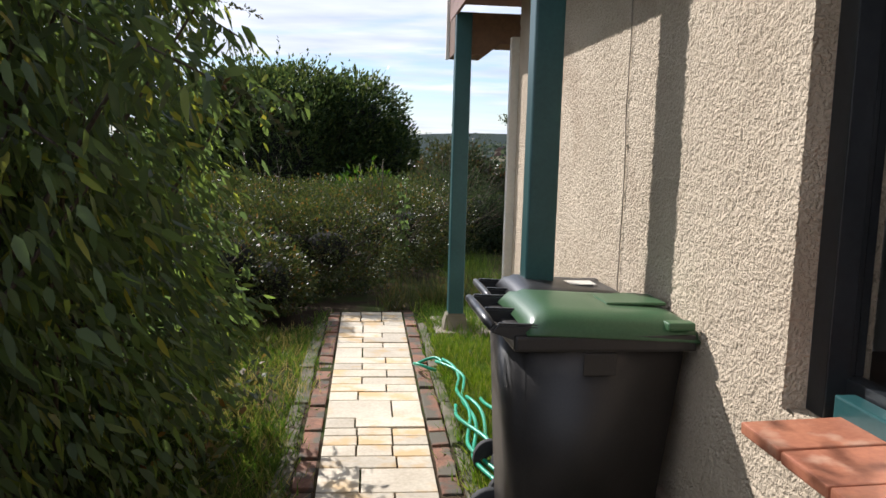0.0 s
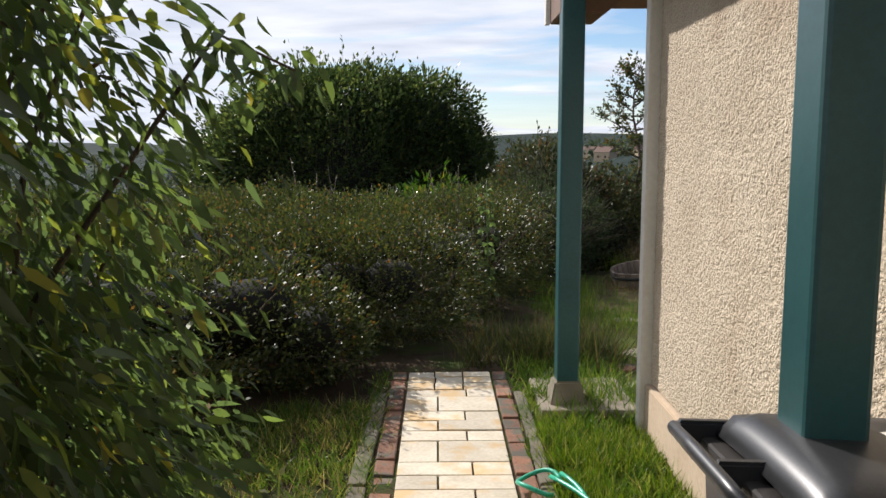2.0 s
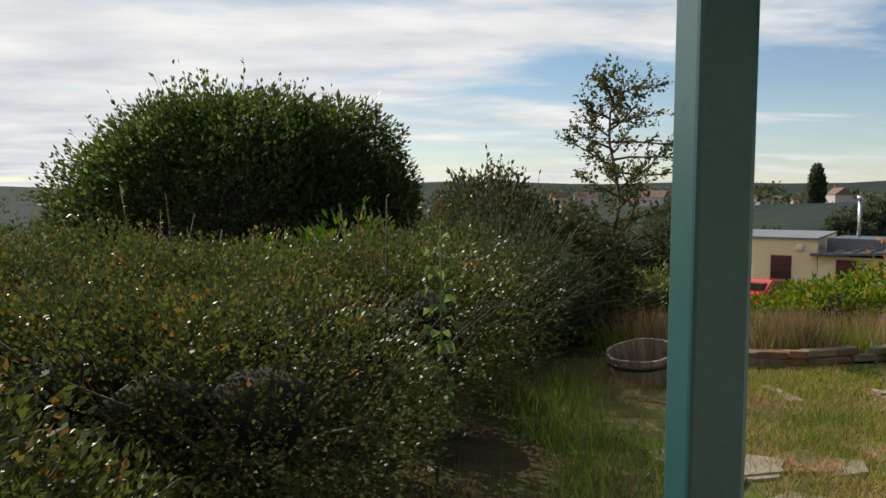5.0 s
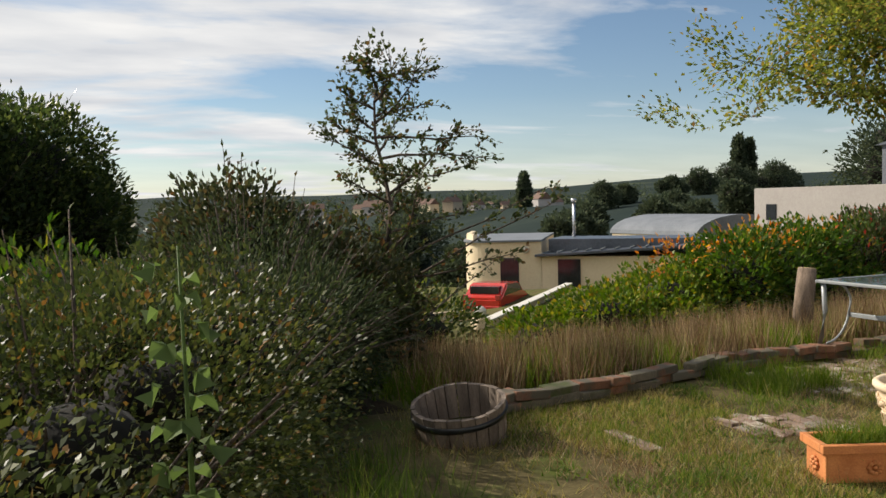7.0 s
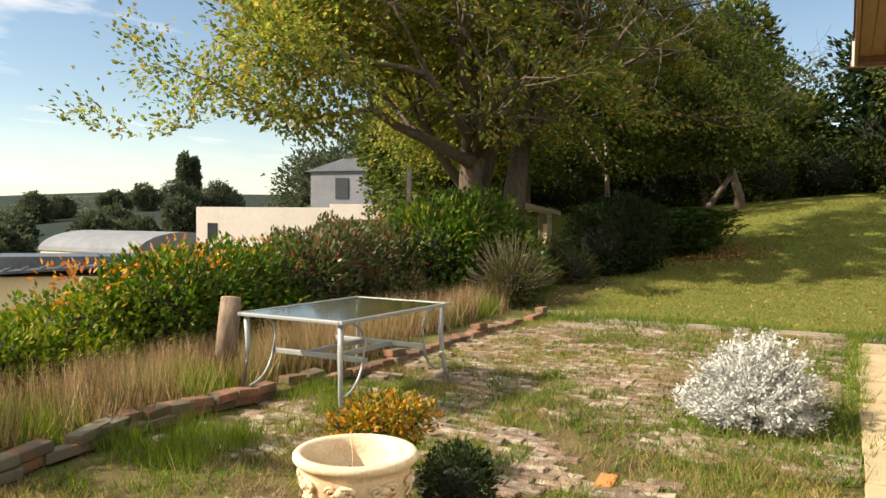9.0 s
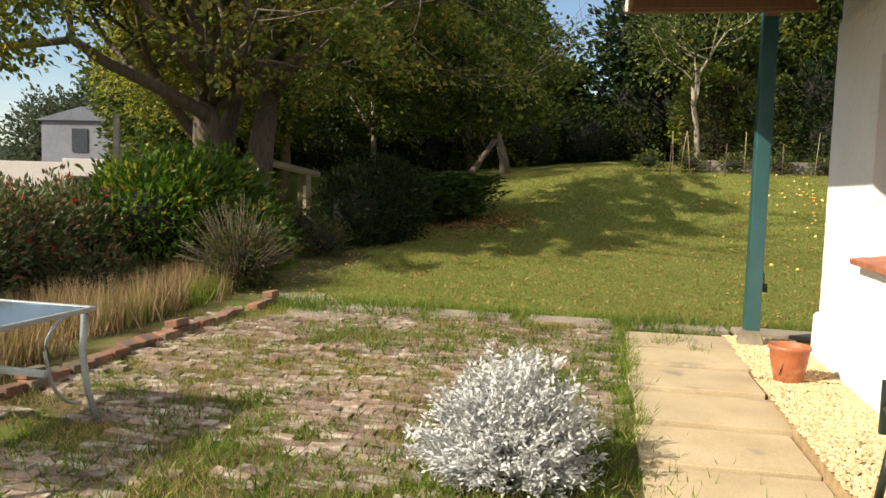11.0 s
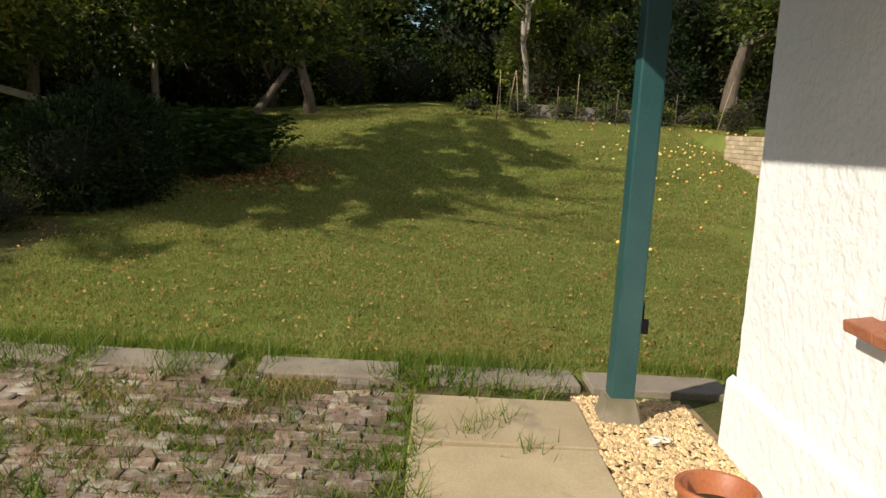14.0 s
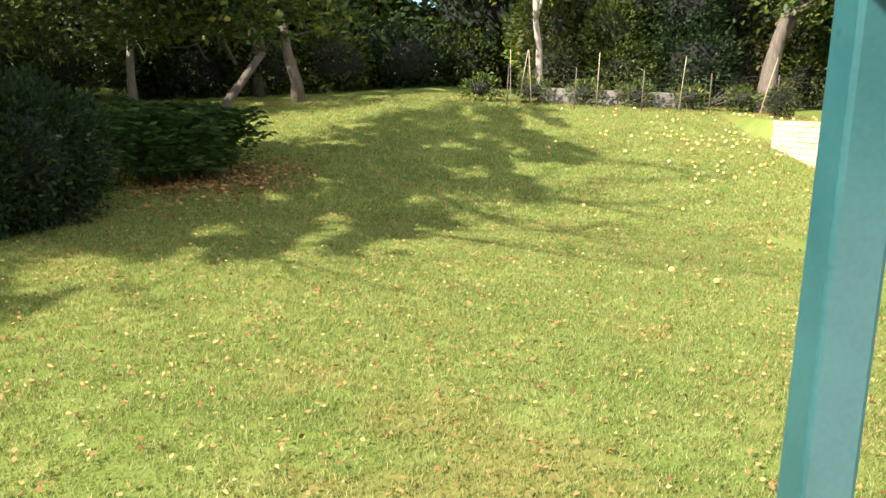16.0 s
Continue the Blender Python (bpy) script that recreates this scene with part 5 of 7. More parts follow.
shrub("fig_shrub", (0.0, 14.0, -0.5), [(0, 0, 0.7, 1.0, 0.9, 0.9), (-1.0, 0.4, 0.6, 0.9, 0.9, 0.7), (0.9, 0.2, 0.5, 0.9, 0.8, 0.7)], 7000, 0.13, 0.06, F_LAUREL, "bright broad leaved shrub behind the thicket", "shrub", 16, 0.55, 0.5, twigs=30)
shrub("bay_tree", (-3.1, 27.0, -2.6), [tuple(1.16 * v for v in a) for a in ((0, 0, 3.0, 3.4, 3.0, 2.7), (-1.7, 0, 2.6, 2.4, 2.2, 2.2), (1.7, 0.2, 2.5, 2.3, 2.2, 2.3), (0.6, 0, 4.4, 1.9, 1.9, 1.3), (-1.2, 0, 4.1, 1.7, 1.8, 1.4), (2.3, 0, 4.2, 1.5, 1.6, 1.35), (3.2, 0, 3.1, 1.0, 1.3, 1.3), (-2.4, 0, 2.2, 1.5, 1.6, 1.8), (0, 0.3, 1.0, 3.2, 2.4, 1.4))], 95000, 0.16, 0.08, F_DOME, "broad rounded dark evergreen tree", "tree", 17, 0.55, 0.66, twigs=420, twig_reach=1.14)
shrub("bay_tree", (-4.2, 31.5, -3.0), [(0, 0, 3.6, 2.4, 2.2, 2.4), (1.6, 0, 4.4, 1.9, 1.8, 1.6)], 12000, 0.17, 0.08, F_DOME, "rounded tree crown behind the evergreen", "tree", 18, 0.55, 0.6, twigs=80)
shrub("valley_shrubs", (2.2, 19.0, -1.5), [(0, 0, 1.1, 1.4, 1.2, 1.1), (-2.0, 0.6, 0.9, 1.5, 1.2, 1.0), (1.6, 0.5, 1.0, 1.3, 1.2, 1.1), (3.2, 0.8, 0.7, 1.4, 1.2, 0.9)], 14000, 0.13, 0.06, F_WOOD, "green shrubs below the bank", "shrub", 19, 0.55, 0.55, twigs=50)


def hawthorn():
    """One leader with tiers of rising side branches."""
    t = thing("hawthorn_tree", (3.05, 14.5, -0.7), "slender open hawthorn with tiered sparse branches", "tree")
    rng = random.Random(23)
    lead = [(Vector((0.06 * math.sin(k * 1.3), 0.05 * math.sin(k * 0.9), 0.345 * k)), 0.045 * (1 - k / 11) + 0.004) for k in range(11)]
    lines, P, U = [lead], [], []
    for k in range(36):
        f = 2.2 + 7.8 * (k / 36) ** 0.9
        i = int(f)
        foot = lead[i][0].lerp(lead[min(i + 1, 10)][0], f - i)
        a = k * 2.4 + rng.gauss(0, 0.3)
        L = (1.75 - 1.35 * (f - 2.2) / 8) * rng.uniform(0.55, 1.2) * (1 + 0.35 * math.cos(a))
        way = Vector((math.cos(a) * 1.0, math.sin(a), rng.uniform(0.1, 0.6)))
        way.normalize()
        pts = [foot]
        for s in range(5):
            way = (way + Vector((rng.gauss(0, 0.12), rng.gauss(0, 0.12), rng.gauss(0.02, 0.1)))).normalized()
            pts.append(pts[-1] + way * L / 5)
        lines.append([(p, 0.014 * (1 - s / 6) + 0.002) for s, p in enumerate(pts)])
        for s in range(1, 6):
            for q in range(3):
                w = (way + Vector((rng.gauss(0, 0.7), rng.gauss(0, 0.7), rng.gauss(0.2, 0.5)))).normalized()
                e = pts[s] + w * rng.uniform(0.08, 0.24)
                lines.append([(pts[s], 0.004), (e, 0.0018)])
                for r in range(11):
                    P.append((pts[s].lerp(e, rng.uniform(0.1, 1.1)) + Vector((rng.gauss(0, 0.02), rng.gauss(0, 0.02), rng.gauss(0, 0.02))))[:])
                    U.append(w[:])
    rods("trunk", lines, M_BARK, t, sides=5)
    leaves("crown", P, U, 0.055, 0.036, F_HAW, t, seed=24, jitter=0.6)


hawthorn()



def hollyhock():
    t = thing("hollyhock", (0.42, 9.15, 0), "tall hollyhock stem with pale ragged leaves", "plant")
    rods("stem", [[((0, 0, 0), 0.010), ((0.02, 0, 0.6), 0.008), ((0.01, 0.02, 1.32), 0.003)]], F_HOLLY, t)
    rng = random.Random(6)
    for k in range(26):
        z = 0.35 + k * 0.037
        a = k * 2.4
        s = 0.050 * (1.15 - 0.6 * k / 26) * rng.uniform(0.8, 1.3)
        verts, faces = [(0, 0, 0)], []
        for i in range(11):
            b = -2.6 + 5.2 * i / 10
            r = s * (0.75 + 0.3 * abs(math.cos(b * 2.5)))
            verts.append((s * 0.6 + r * math.cos(b), r * math.sin(b), 0.02 * math.cos(b * 3) - 0.1 * s))
        faces = [(0, i, i + 1) for i in range(1, 11)]
        m = Matrix.Translation((0, 0, z)) @ Matrix.Rotation(a, 4, "Z") @ Matrix.Translation((0.05, 0, 0)) @ Matrix.Rotation(rng.uniform(0.1, 0.8), 4, "Y")
        raw("leaf", [(m @ Vector(v))[:] for v in verts], faces, F_HOLLY, t)


hollyhock()

# hedge along the north side
shrub("autumn_shrub", (6.6, 15.6, ground_at(6.6, 15.6)), [(0, 0, 0.394, 0.95, 0.8, 0.492), (1.1, 0.1, 0.525, 0.9, 0.9, 0.59), (-0.9, 0.1, 0.262, 0.8, 0.7, 0.361), (2.0, 0.0, 0.59, 0.95, 0.9, 0.623), (0.6, -0.5, 0.328, 0.9, 0.6, 0.394)], 17000, 0.085, 0.05, F_YELLOW, "yellow green autumn shrub in the dry grass", "shrub", 31, 0.55, 0.5, twigs=60)
p, u = lump_points([(9.0, 15.5, ground_at(9, 15.5) + 1.25, 0.9, 0.6, 0.35), (7.6, 15.5, ground_at(7.6, 15.5) + 1.2, 0.6, 0.5, 0.28), (10.2, 15.3, ground_at(10.2, 15.3) + 1.25, 0.6, 0.5, 0.25)], 420, 32, 0.3)
tagged(leaves("orange_shoots", p, u + np.array([0, 0, 0.6]), 0.09, 0.045, F_ORANGE, seed=32), "orange red young shoots on top of the hedge", "shoots", kind="stuff")
shrub("leafy_hedge", (9.6, 15.4, ground_at(9.6, 15.4)), [(0, 0, 0.68, 1.0, 0.9, 0.807), (1.0, -0.1, 0.722, 1.0, 0.9, 0.807), (-1.0, 0.0, 0.637, 0.9, 0.9, 0.765), (0.4, -0.6, 0.425, 0.9, 0.7, 0.51)], 15000, 0.095, 0.05, F_LAUREL, "fresh green hedge shrub", "hedge", 33, 0.55, 0.55, twigs=50)
shrub("rhododendron_hedge", (11.6, 15.0, ground_at(11.6, 15)), [(0, 0, 0.83, 1.0, 0.9, 0.83), (1.0, 0, 0.871, 1.0, 0.9, 0.83), (2.0, -0.1, 0.83, 0.9, 0.9, 0.788), (-0.8, -0.1, 0.747, 0.9, 0.8, 0.747), (0.6, -0.7, 0.415, 1.0, 0.7, 0.498)], 21000, 0.10, 0.04, F_ROSE, "dull green hedge with a few red leaves", "hedge", 34, 0.55, 0.55, twigs=60)
shrub("laurel_hedge", (14.3, 14.2, ground_at(14.3, 14.2)), [(0, 0, 0.871, 0.95, 0.9, 0.954), (0.9, 0, 0.954, 1.0, 0.9, 0.954), (-0.7, 0.1, 0.788, 0.9, 0.9, 0.871), (1.8, 0.1, 0.747, 0.9, 0.9, 0.83), (0.4, -0.8, 0.498, 1.0, 0.8, 0.581)], 16000, 0.13, 0.055, F_LAUREL, "glossy bright laurel hedge under the oak", "hedge", 35, 0.55, 0.6, twigs=90, twig_reach=1.2)
shrub("seeding_clump", (13.0, 12.6, ground_at(13.0, 12.6)), [(0, 0, 0.35, 0.5, 0.45, 0.45), (0.4, 0.2, 0.3, 0.4, 0.4, 0.4)], 5000, 0.09, 0.016, F_HAW, "dry green clump with brown seed heads", "plant", 36, 0.4, 0.3, twigs=130, twig_reach=1.7)
shrub("yew_bush", (18.1, 12.2, ground_at(18.1, 12.2)), [(0, 0, 0.7, 1.0, 0.9, 0.85), (0.9, 0.3, 0.75, 0.9, 0.9, 0.8), (-0.8, 0.2, 0.6, 0.8, 0.8, 0.7)], 26000, 0.075, 0.034, F_YEW, "dark clipped evergreen bush in shade", "shrub", 37, 0.55, 0.65, twigs=12)
shrub("pale_bush", (15.9, 12.5, ground_at(15.9, 12.5)), [(0, 0, 0.25, 0.45, 0.4, 0.35), (0.3, 0.5, 0.4, 0.4, 0.4, 0.45)], 3000, 0.05, 0.025, F_HAW, "small grey green bush by the hedge end", "shrub", 38, 0.5, 0.4, twigs=30)


def fern(at, seed, n=46, size=0.8):
    t = thing("fern_clump", at, "dark fern clump in a bark mulched bed", "fern", "ferns")
    rng = random.Random(seed)
    P, U, lines = [], [], []
    for k in range(n):
        a = rng.uniform(0, 6.283)
        foot = Vector((rng.gauss(0, 0.35), rng.gauss(0, 0.25), 0))
        out = Vector((math.cos(a), math.sin(a), 0))
        L = size * rng.uniform(0.7, 1.25)
        pts = [foot + out * L * f * 0.65 + Vector((0, 0, L * (1.55 * f - 0.8 * f * f))) for f in (0, 0.25, 0.5, 0.75, 1.0)]
        lines.append([(p, 0.006 - 0.001 * i) for i, p in enumerate(pts)])
        side = out.cross(Vector((0, 0, 1)))
        for i in range(26):
            f = 0.15 + 0.85 * i / 26
            p = foot + out * L * f * 0.65 + Vector((0, 0, L * (1.55 * f - 0.8 * f * f)))
            for s in (-1, 1):
                P.append(p[:]); U.append((side * s + out * 0.35)[:])
    rods("stem_mass", lines, F_FERN, t, sides=4)["kind"] = "stuff"
    leaves("fronds", P, U, 0.17, 0.05, F_FERN, t, seed=seed, jitter=0.15)


for k, (x, y) in enumerate(((21.2, 11.1), (20.7, 11.6), (21.9, 11.3), (21.4, 11.8))):
    fern((x, y, ground_at(x, y)), 40 + k, 60, 1.15)
nr = np.random.default_rng(9)
P = np.column_stack([nr.normal(21.2, 0.8, 1500), nr.normal(11.0, 0.6, 1500), np.zeros(1500)])
P[:, 2] = ground(P[:, 0], P[:, 1]) + 0.04
tagged(leaves("bark_mulch", P, nr.normal(0, 1, (1500, 3)) * np.array([1, 1, 0.1]), 0.09, 0.05, F_LITTER, seed=90, jitter=0.1), "reddish bark mulch and dead leaves", "mulch", kind="stuff")

# the oak and the garden trees; low boughs reach out over the hedge
# ground line (x, y) at which the crowns' shadow is made to end
SHADOW_EDGE = [(8, 12.6), (13, 11.6), (15, 10.4), (16.4, 10.6), (17.3, 8.4), (19, 7.9), (21, 6.5), (25, 4.7), (29, 3.4), (36, 3.0)]
LOW_BOUGHS = [((-0.5, 0.0, 2.3), (-0.85, 0.42, 0.34), 2.7, 0.14), ((-0.6, -0.1, 2.8), (-0.95, 0.02, 0.42), 2.7, 0.13), ((-0.4, -0.1, 2.6), (-0.75, -0.5, 0.40), 2.6, 0.12), ((-0.3, -0.2, 2.5), (-0.50, -0.80, 0.42), 2.9, 0.12), ((-0.1, -0.2, 2.7), (-0.10, -0.90, 0.5), 2.8, 0.11)]
tree("oak_tree", (18.0, 15.4, ground_at(18.0, 15.4)), "large spreading oak with several thick stems", 3.6, 130000, 0.12, 0.075, F_OAK, M_BARK, 51, (-0.25, -0.05, 1), 0.36, 5, 3, 0.8, 0.74, 0.26, 0.2, 0.08, category="oak tree", shadow_edge=SHADOW_EDGE, clear=2.75, boughs=LOW_BOUGHS)
tree("oak_tree", (18.6, 15.0, ground_at(18.6, 15.0)), "large spreading oak stem leaning over the lawn", 3.8, 60000, 0.12, 0.075, F_OAK, M_BARK, 57, (0.1, -0.12, 1), 0.34, 5, 3, 0.8, 0.74, 0.26, 0.2, 0.08, category="oak tree", shadow_edge=SHADOW_EDGE, clear=2.9)
tree("oak_tree", (18.4, 16.4, ground_at(18.4, 16.4)), "large spreading oak stem over the lawn edge", 3.8, 55000, 0.12, 0.075, F_OAK, M_BARK, 55, (0.28, -0.42, 1), 0.28, 5, 3, 0.8, 0.74, 0.26, 0.2, 0.08, category="oak tree", shadow_edge=SHADOW_EDGE, clear=2.5)
tree("birch_tree", (34.0, 16.8, ground_at(34, 16.8)), "slender pale barked tree at the lawn edge", 3.4, 9000, 0.17, 0.11, F_WOOD, M_BARK_PALE, 61, (0.08, 0.05, 1), 0.14, 3, 3, 0.6, 0.7, 0.5, 0.15, 0.15)
tree("apple_tree", (23.2, 11.6, ground_at(23.2, 11.6)), "leaning old apple tree", 2.2, 26000, 0.13, 0.08, F_WOOD, M_BARK, 72, (0.3, -0.3, 1), 0.11, 4, 3, 0.8, 0.78, 0.33, 0.25, 0.1, shadow_edge=SHADOW_EDGE, clear=1.9)
tree("orchard_tree", (34.0, 13.0, ground_at(34, 13)), "upright tree with grey brown trunk", 3.2, 11000, 0.2, 0.12, F_WOOD, M_BARK, 63, (0, 0.03, 1), 0.2, 3, 3, 0.7, 0.74, 0.6, 0.15, 0.1)
tree("orchard_tree", (30.6, 11.3, ground_at(30.6, 11.3)), "dark trunked tree on the lawn", 2.6, 26000, 0.16, 0.10, F_WOOD, M_BARK, 64, (-0.1, 0.03, 1), 0.17, 4, 3, 0.8, 0.78, 0.4, 0.2, 0.08, shadow_edge=SHADOW_EDGE, clear=2.0)
tree("orchard_tree", (24.0, 18.2, ground_at(24.0, 18.2)), "broad leafy tree in the hedge line", 3.0, 30000, 0.16, 0.10, F_OAK, M_BARK, 67, (0.05, -0.05, 1), 0.22, 4, 3, 0.8, 0.78, 0.42, 0.2, 0.08, shadow_edge=SHADOW_EDGE, clear=1.2)
tree("orchard_tree", (30.2, 19.2, ground_at(30.2, 19.2)), "broad dark tree behind the lawn", 3.2, 30000, 0.18, 0.11, F_WOOD, M_BARK, 68, (0, -0.05, 1), 0.24, 4, 3, 0.8, 0.78, 0.45, 0.2, 0.08, shadow_edge=SHADOW_EDGE, clear=1.0)
tree("orchard_tree", (31.0, 4.95, ground_at(31, 4.95)), "bare branched tree with pale forked trunk", 2.8, 2600, 0.18, 0.1, F_WOOD, M_BARK_PALE, 65, (0.05, 0.22, 1), 0.11, 3, 3, 0.7, 0.72, 0.5, 0.25, 0.12)
tree("orchard_tree", (30.0, -0.4, ground_at(30, -0.4)), "thick leaning tree trunk behind the fence", 2.6, 8000, 0.2, 0.12, F_WOOD, M_BARK, 66, (0.1, -0.25, 1), 0.26, 3, 3, 0.8, 0.74, 0.6, 0.2, 0.08)


def woodland():
    rng = random.Random(70)
    spots = [(38 + rng.uniform(-1.5, 3), y + rng.uniform(-0.8, 0.8)) for y in np.arange(-14, 27, 3.4)] + [(44 + rng.uniform(-1, 3), y) for y in np.arange(-16, 34, 5.5)] + [(30, 21.5), (33, 24.5)]
    for k, (x, y) in enumerate(spots):
        h = rng.uniform(5.5, 9.0) if x < 43 else rng.uniform(8, 12)
        if 4 < y < 12 and x > 37:
            h = min(h, 4.0 if x < 43 else 4.6)
        w = rng.uniform(2.0, 2.8)
        z = ground_at(x, y)
        L = [(0, 0, h * 0.30, w, w, h * 0.32), (rng.uniform(-1, 1), rng.uniform(-1, 1), h * 0.62, w * 0.95, w * 0.95, h * 0.26), (rng.uniform(-0.7, 0.7), rng.uniform(-0.7, 0.7), h * 0.84, w * 0.65, w * 0.65, h * 0.18), (rng.uniform(-1.6, 1.6), rng.uniform(-1.6, 1.6), h * 0.45, w * 0.7, w * 0.7, h * 0.2)]
        shrub("woodland_tree", (x, y, z), L, 8500 if x < 43 else 5000, 0.30, 0.17, (F_WOOD, F_WOOD, F_YEW, F_WOOD)[k % 4], ("dark leafy woodland tree", "dense green woodland tree", "dark evergreen woodland tree", "dark leafy woodland tree")[k % 4], "tree", 100 + k, 0.62, 0.6, 0.1, "woodland edge", 60, 1.15)
    for k, y in enumerate(np.arange(-6, 24, 2.1)):
        x = 35.2 + rng.uniform(-0.8, 0.8)
        L = [(0, 0, 0.8, 1.2, 1.2, 0.95), (0.3, 0.7, 1.1, 0.9, 0.9, 0.9)]
        shrub("undergrowth", (x, y, ground_at(x, y)), L, 3000, 0.16, 0.08, (F_WOOD, F_YEW, F_WOOD)[k % 3], "dark undergrowth along the lawn edge", "shrub", 200 + k, 0.7, 0.5, 0.0, "undergrowth", 25)


woodland()


# ---- things by the path ----
def wheelie_bin(at, lid_mat, label, turn=0):
    t = thing("wheelie_bin", at, label, "bin", "wheelie bins")
    bm = bmesh.new()
    made = add_box(bm, -0.30, 0.33, -0.285, 0.285, 0.06, 0.97)
    for v in made:
        if v.co.z < 0.5:
            v.co.x = v.co.x * 0.78 - 0.02; v.co.y *= 0.80
    bmesh.ops.bevel(bm, geom=list(bm.edges), offset=0.035, segments=3, affect="EDGES")
    part("body", bm, M_BIN_BODY, t, "scuffed brown black plastic body", True)
    bm = bmesh.new()
    add_box(bm, -0.31, 0.35, -0.30, 0.30, 0.925, 0.985, 0.012)
    part("rim", bm, M_BIN_BODY, t)
    for y in (-0.10, 0.10):
        box("rib", -0.06, 0.06, y * 0 - 0.294 if y < 0 else 0.286, y * 0 - 0.286 if y < 0 else 0.294, 0.84, 0.92, M_BIN_BODY, t, 0.003)
    # lid: a shallow dome, higher at the hinge
    verts, faces, nx, ny = [], [], 14, 12
    for i in range(nx + 1):
        for j in range(ny + 1):
            u, v = i / nx, j / ny
            x, y = -0.27 + 0.66 * u, -0.305 + 0.61 * v
            e = min(1, min(u, 1 - u) * 7, min(v, 1 - v) * 7)
            z = 0.992 + 0.065 * (e ** 0.5) - 0.03 * u + 0.012 * math.sin(math.pi * v)
            if 0.55 < u < 0.9 and 0.3 < v < 0.7:
                z -= 0.010
            verts.append((x, y, z))
    for i in range(nx):
        for j in range(ny):
            a = i * (ny + 1) + j
            faces.append((a, a + ny + 1, a + ny + 2, a + 1))
    lid = raw("lid", verts, faces, lid_mat, t, "", True)
    so = lid.modifiers.new("thick", "SOLIDIFY"); so.thickness = 0.012
    box("lid_lip", 0.375, 0.41, -0.25, 0.25, 0.945, 0.985, lid_mat, lid, 0.008)
    for y in (-0.27, 0.27):
        box("lid_tab", 0.24, 0.34, y - 0.03, y + 0.03, 1.0, 1.03, lid_mat, lid, 0.008)
    box("lid_label", 0.08, 0.24, -0.02, 0.10, 1.042, 1.046, M_PALE_BOARD, lid, 0.001, "small pale sticker") if lid_mat is M_BIN_BLACK else box("lid_panel", 0.10, 0.34, -0.03, 0.17, 1.038, 1.05, lid_mat, lid, 0.005, "raised lid panel")
    # handle and hinge on the path side
    bar = [((-0.385, -0.26, 1.01), 0.016), ((-0.385, -0.1, 1.012), 0.019), ((-0.385, 0.1, 1.012), 0.019), ((-0.385, 0.26, 1.01), 0.016)]
    rods("handle", [bar], M_BIN_BLACK, t, "worn black handle bar", 10)
    for y in (-0.27, 0, 0.27):
        prism("handle_arm", [(-0.395, 0.995), (-0.27, 0.95), (-0.22, 0.985), (-0.22, 1.02), (-0.37, 1.025)], "y", y - 0.016, y + 0.016, M_BIN_BLACK, t, bevel=0.008)
    for y in (-0.235, 0.235):
        w = turned("wheel", [(0.02, -0.025), (0.095, -0.025), (0.10, -0.015), (0.10, 0.015), (0.095, 0.025), (0.02, 0.025)], M_RUBBER, t, sides=24)
        w.matrix_basis = pose(-0.27, y, 0.10, 90, 0, 0)
    t.rotation_euler.z = radians(turn)
    return t


wheelie_bin((0.82, 2.98, 0), M_BIN_GREEN, "dark wheelie bin with a green lid against the wall", 1.5)
wheelie_bin((0.86, 3.58, 0), M_BIN_BLACK, "dark wheelie bin with a black lid", 1).scale = (0.84, 0.9, 0.97)


def hose():
    t = thing("garden_hose", (0.6, 4.3, 0.02), "tangled bright green garden hose beside the path", "hose")
    rng = random.Random(9)
    lines = []
    for k in range(6):
        ph = rng.uniform(0, 6)
        pts = []
        for i in range(40):
            f = i / 39
            y = -1.35 + 2.7 * f
            x = -0.02 + 0.055 * math.sin(6 * f + ph) + 0.03 * math.sin(17 * f + ph * 2) + (0.10 * (1 - f) if k < 4 else 0.22)
            if f > 0.85 and k < 4:
                x -= (f - 0.85) * 0.5
            z = 0.03 + 0.04 * abs(math.sin(9 * f + ph)) + 0.03 * k / 6
            pts.append(((x, y, z), 0.011))
        lines.append(pts[: (40 if k in (0, 1) else 24 + k)])
    lines.append([((-0.14 + 0.10 * math.cos(a), 1.28 + 0.12 * math.sin(a), 0.06 + 0.02 * math.sin(2 * a)), 0.011) for a in np.linspace(0, 5.2, 18)])
    lines.append([((0.3 + 0.06 * math.sin(a * 2), -0.2 + a * 0.22, 0.10 + 0.12 * math.sin(a)), 0.011) for a in np.linspace(0, 3.1, 16)])
    rods("hose", lines, M_HOSE, t, sides=7)
    rods("connector", [[((0.10, -0.86, 0.12), 0.02), ((0.12, -0.80, 0.13), 0.02)]], M_RED_PLASTIC, t, "red hose connector", 8)
    rods("nozzle", [[((0.06, -0.97, 0.10), 0.022), ((0.09, -0.92, 0.11), 0.016)]], M_SAWN, t, "faded brass hose end", 8)


hose()
pot = thing("plant_pot", (0.74, 3.0 + 0.62, 0), "black plastic pot lying on its side", "pot")
o = turned("shell", [(0.001, 0), (0.09, 0), (0.12, 0.2), (0.128, 0.2), (0.128, 0.22), (0.118, 0.22), (0.088, 0.01), (0.001, 0.01)], M_RUBBER, pot, sides=28)
o.matrix_basis = pose(-0.05, 0.14, 0.12, 100, 0, 40)

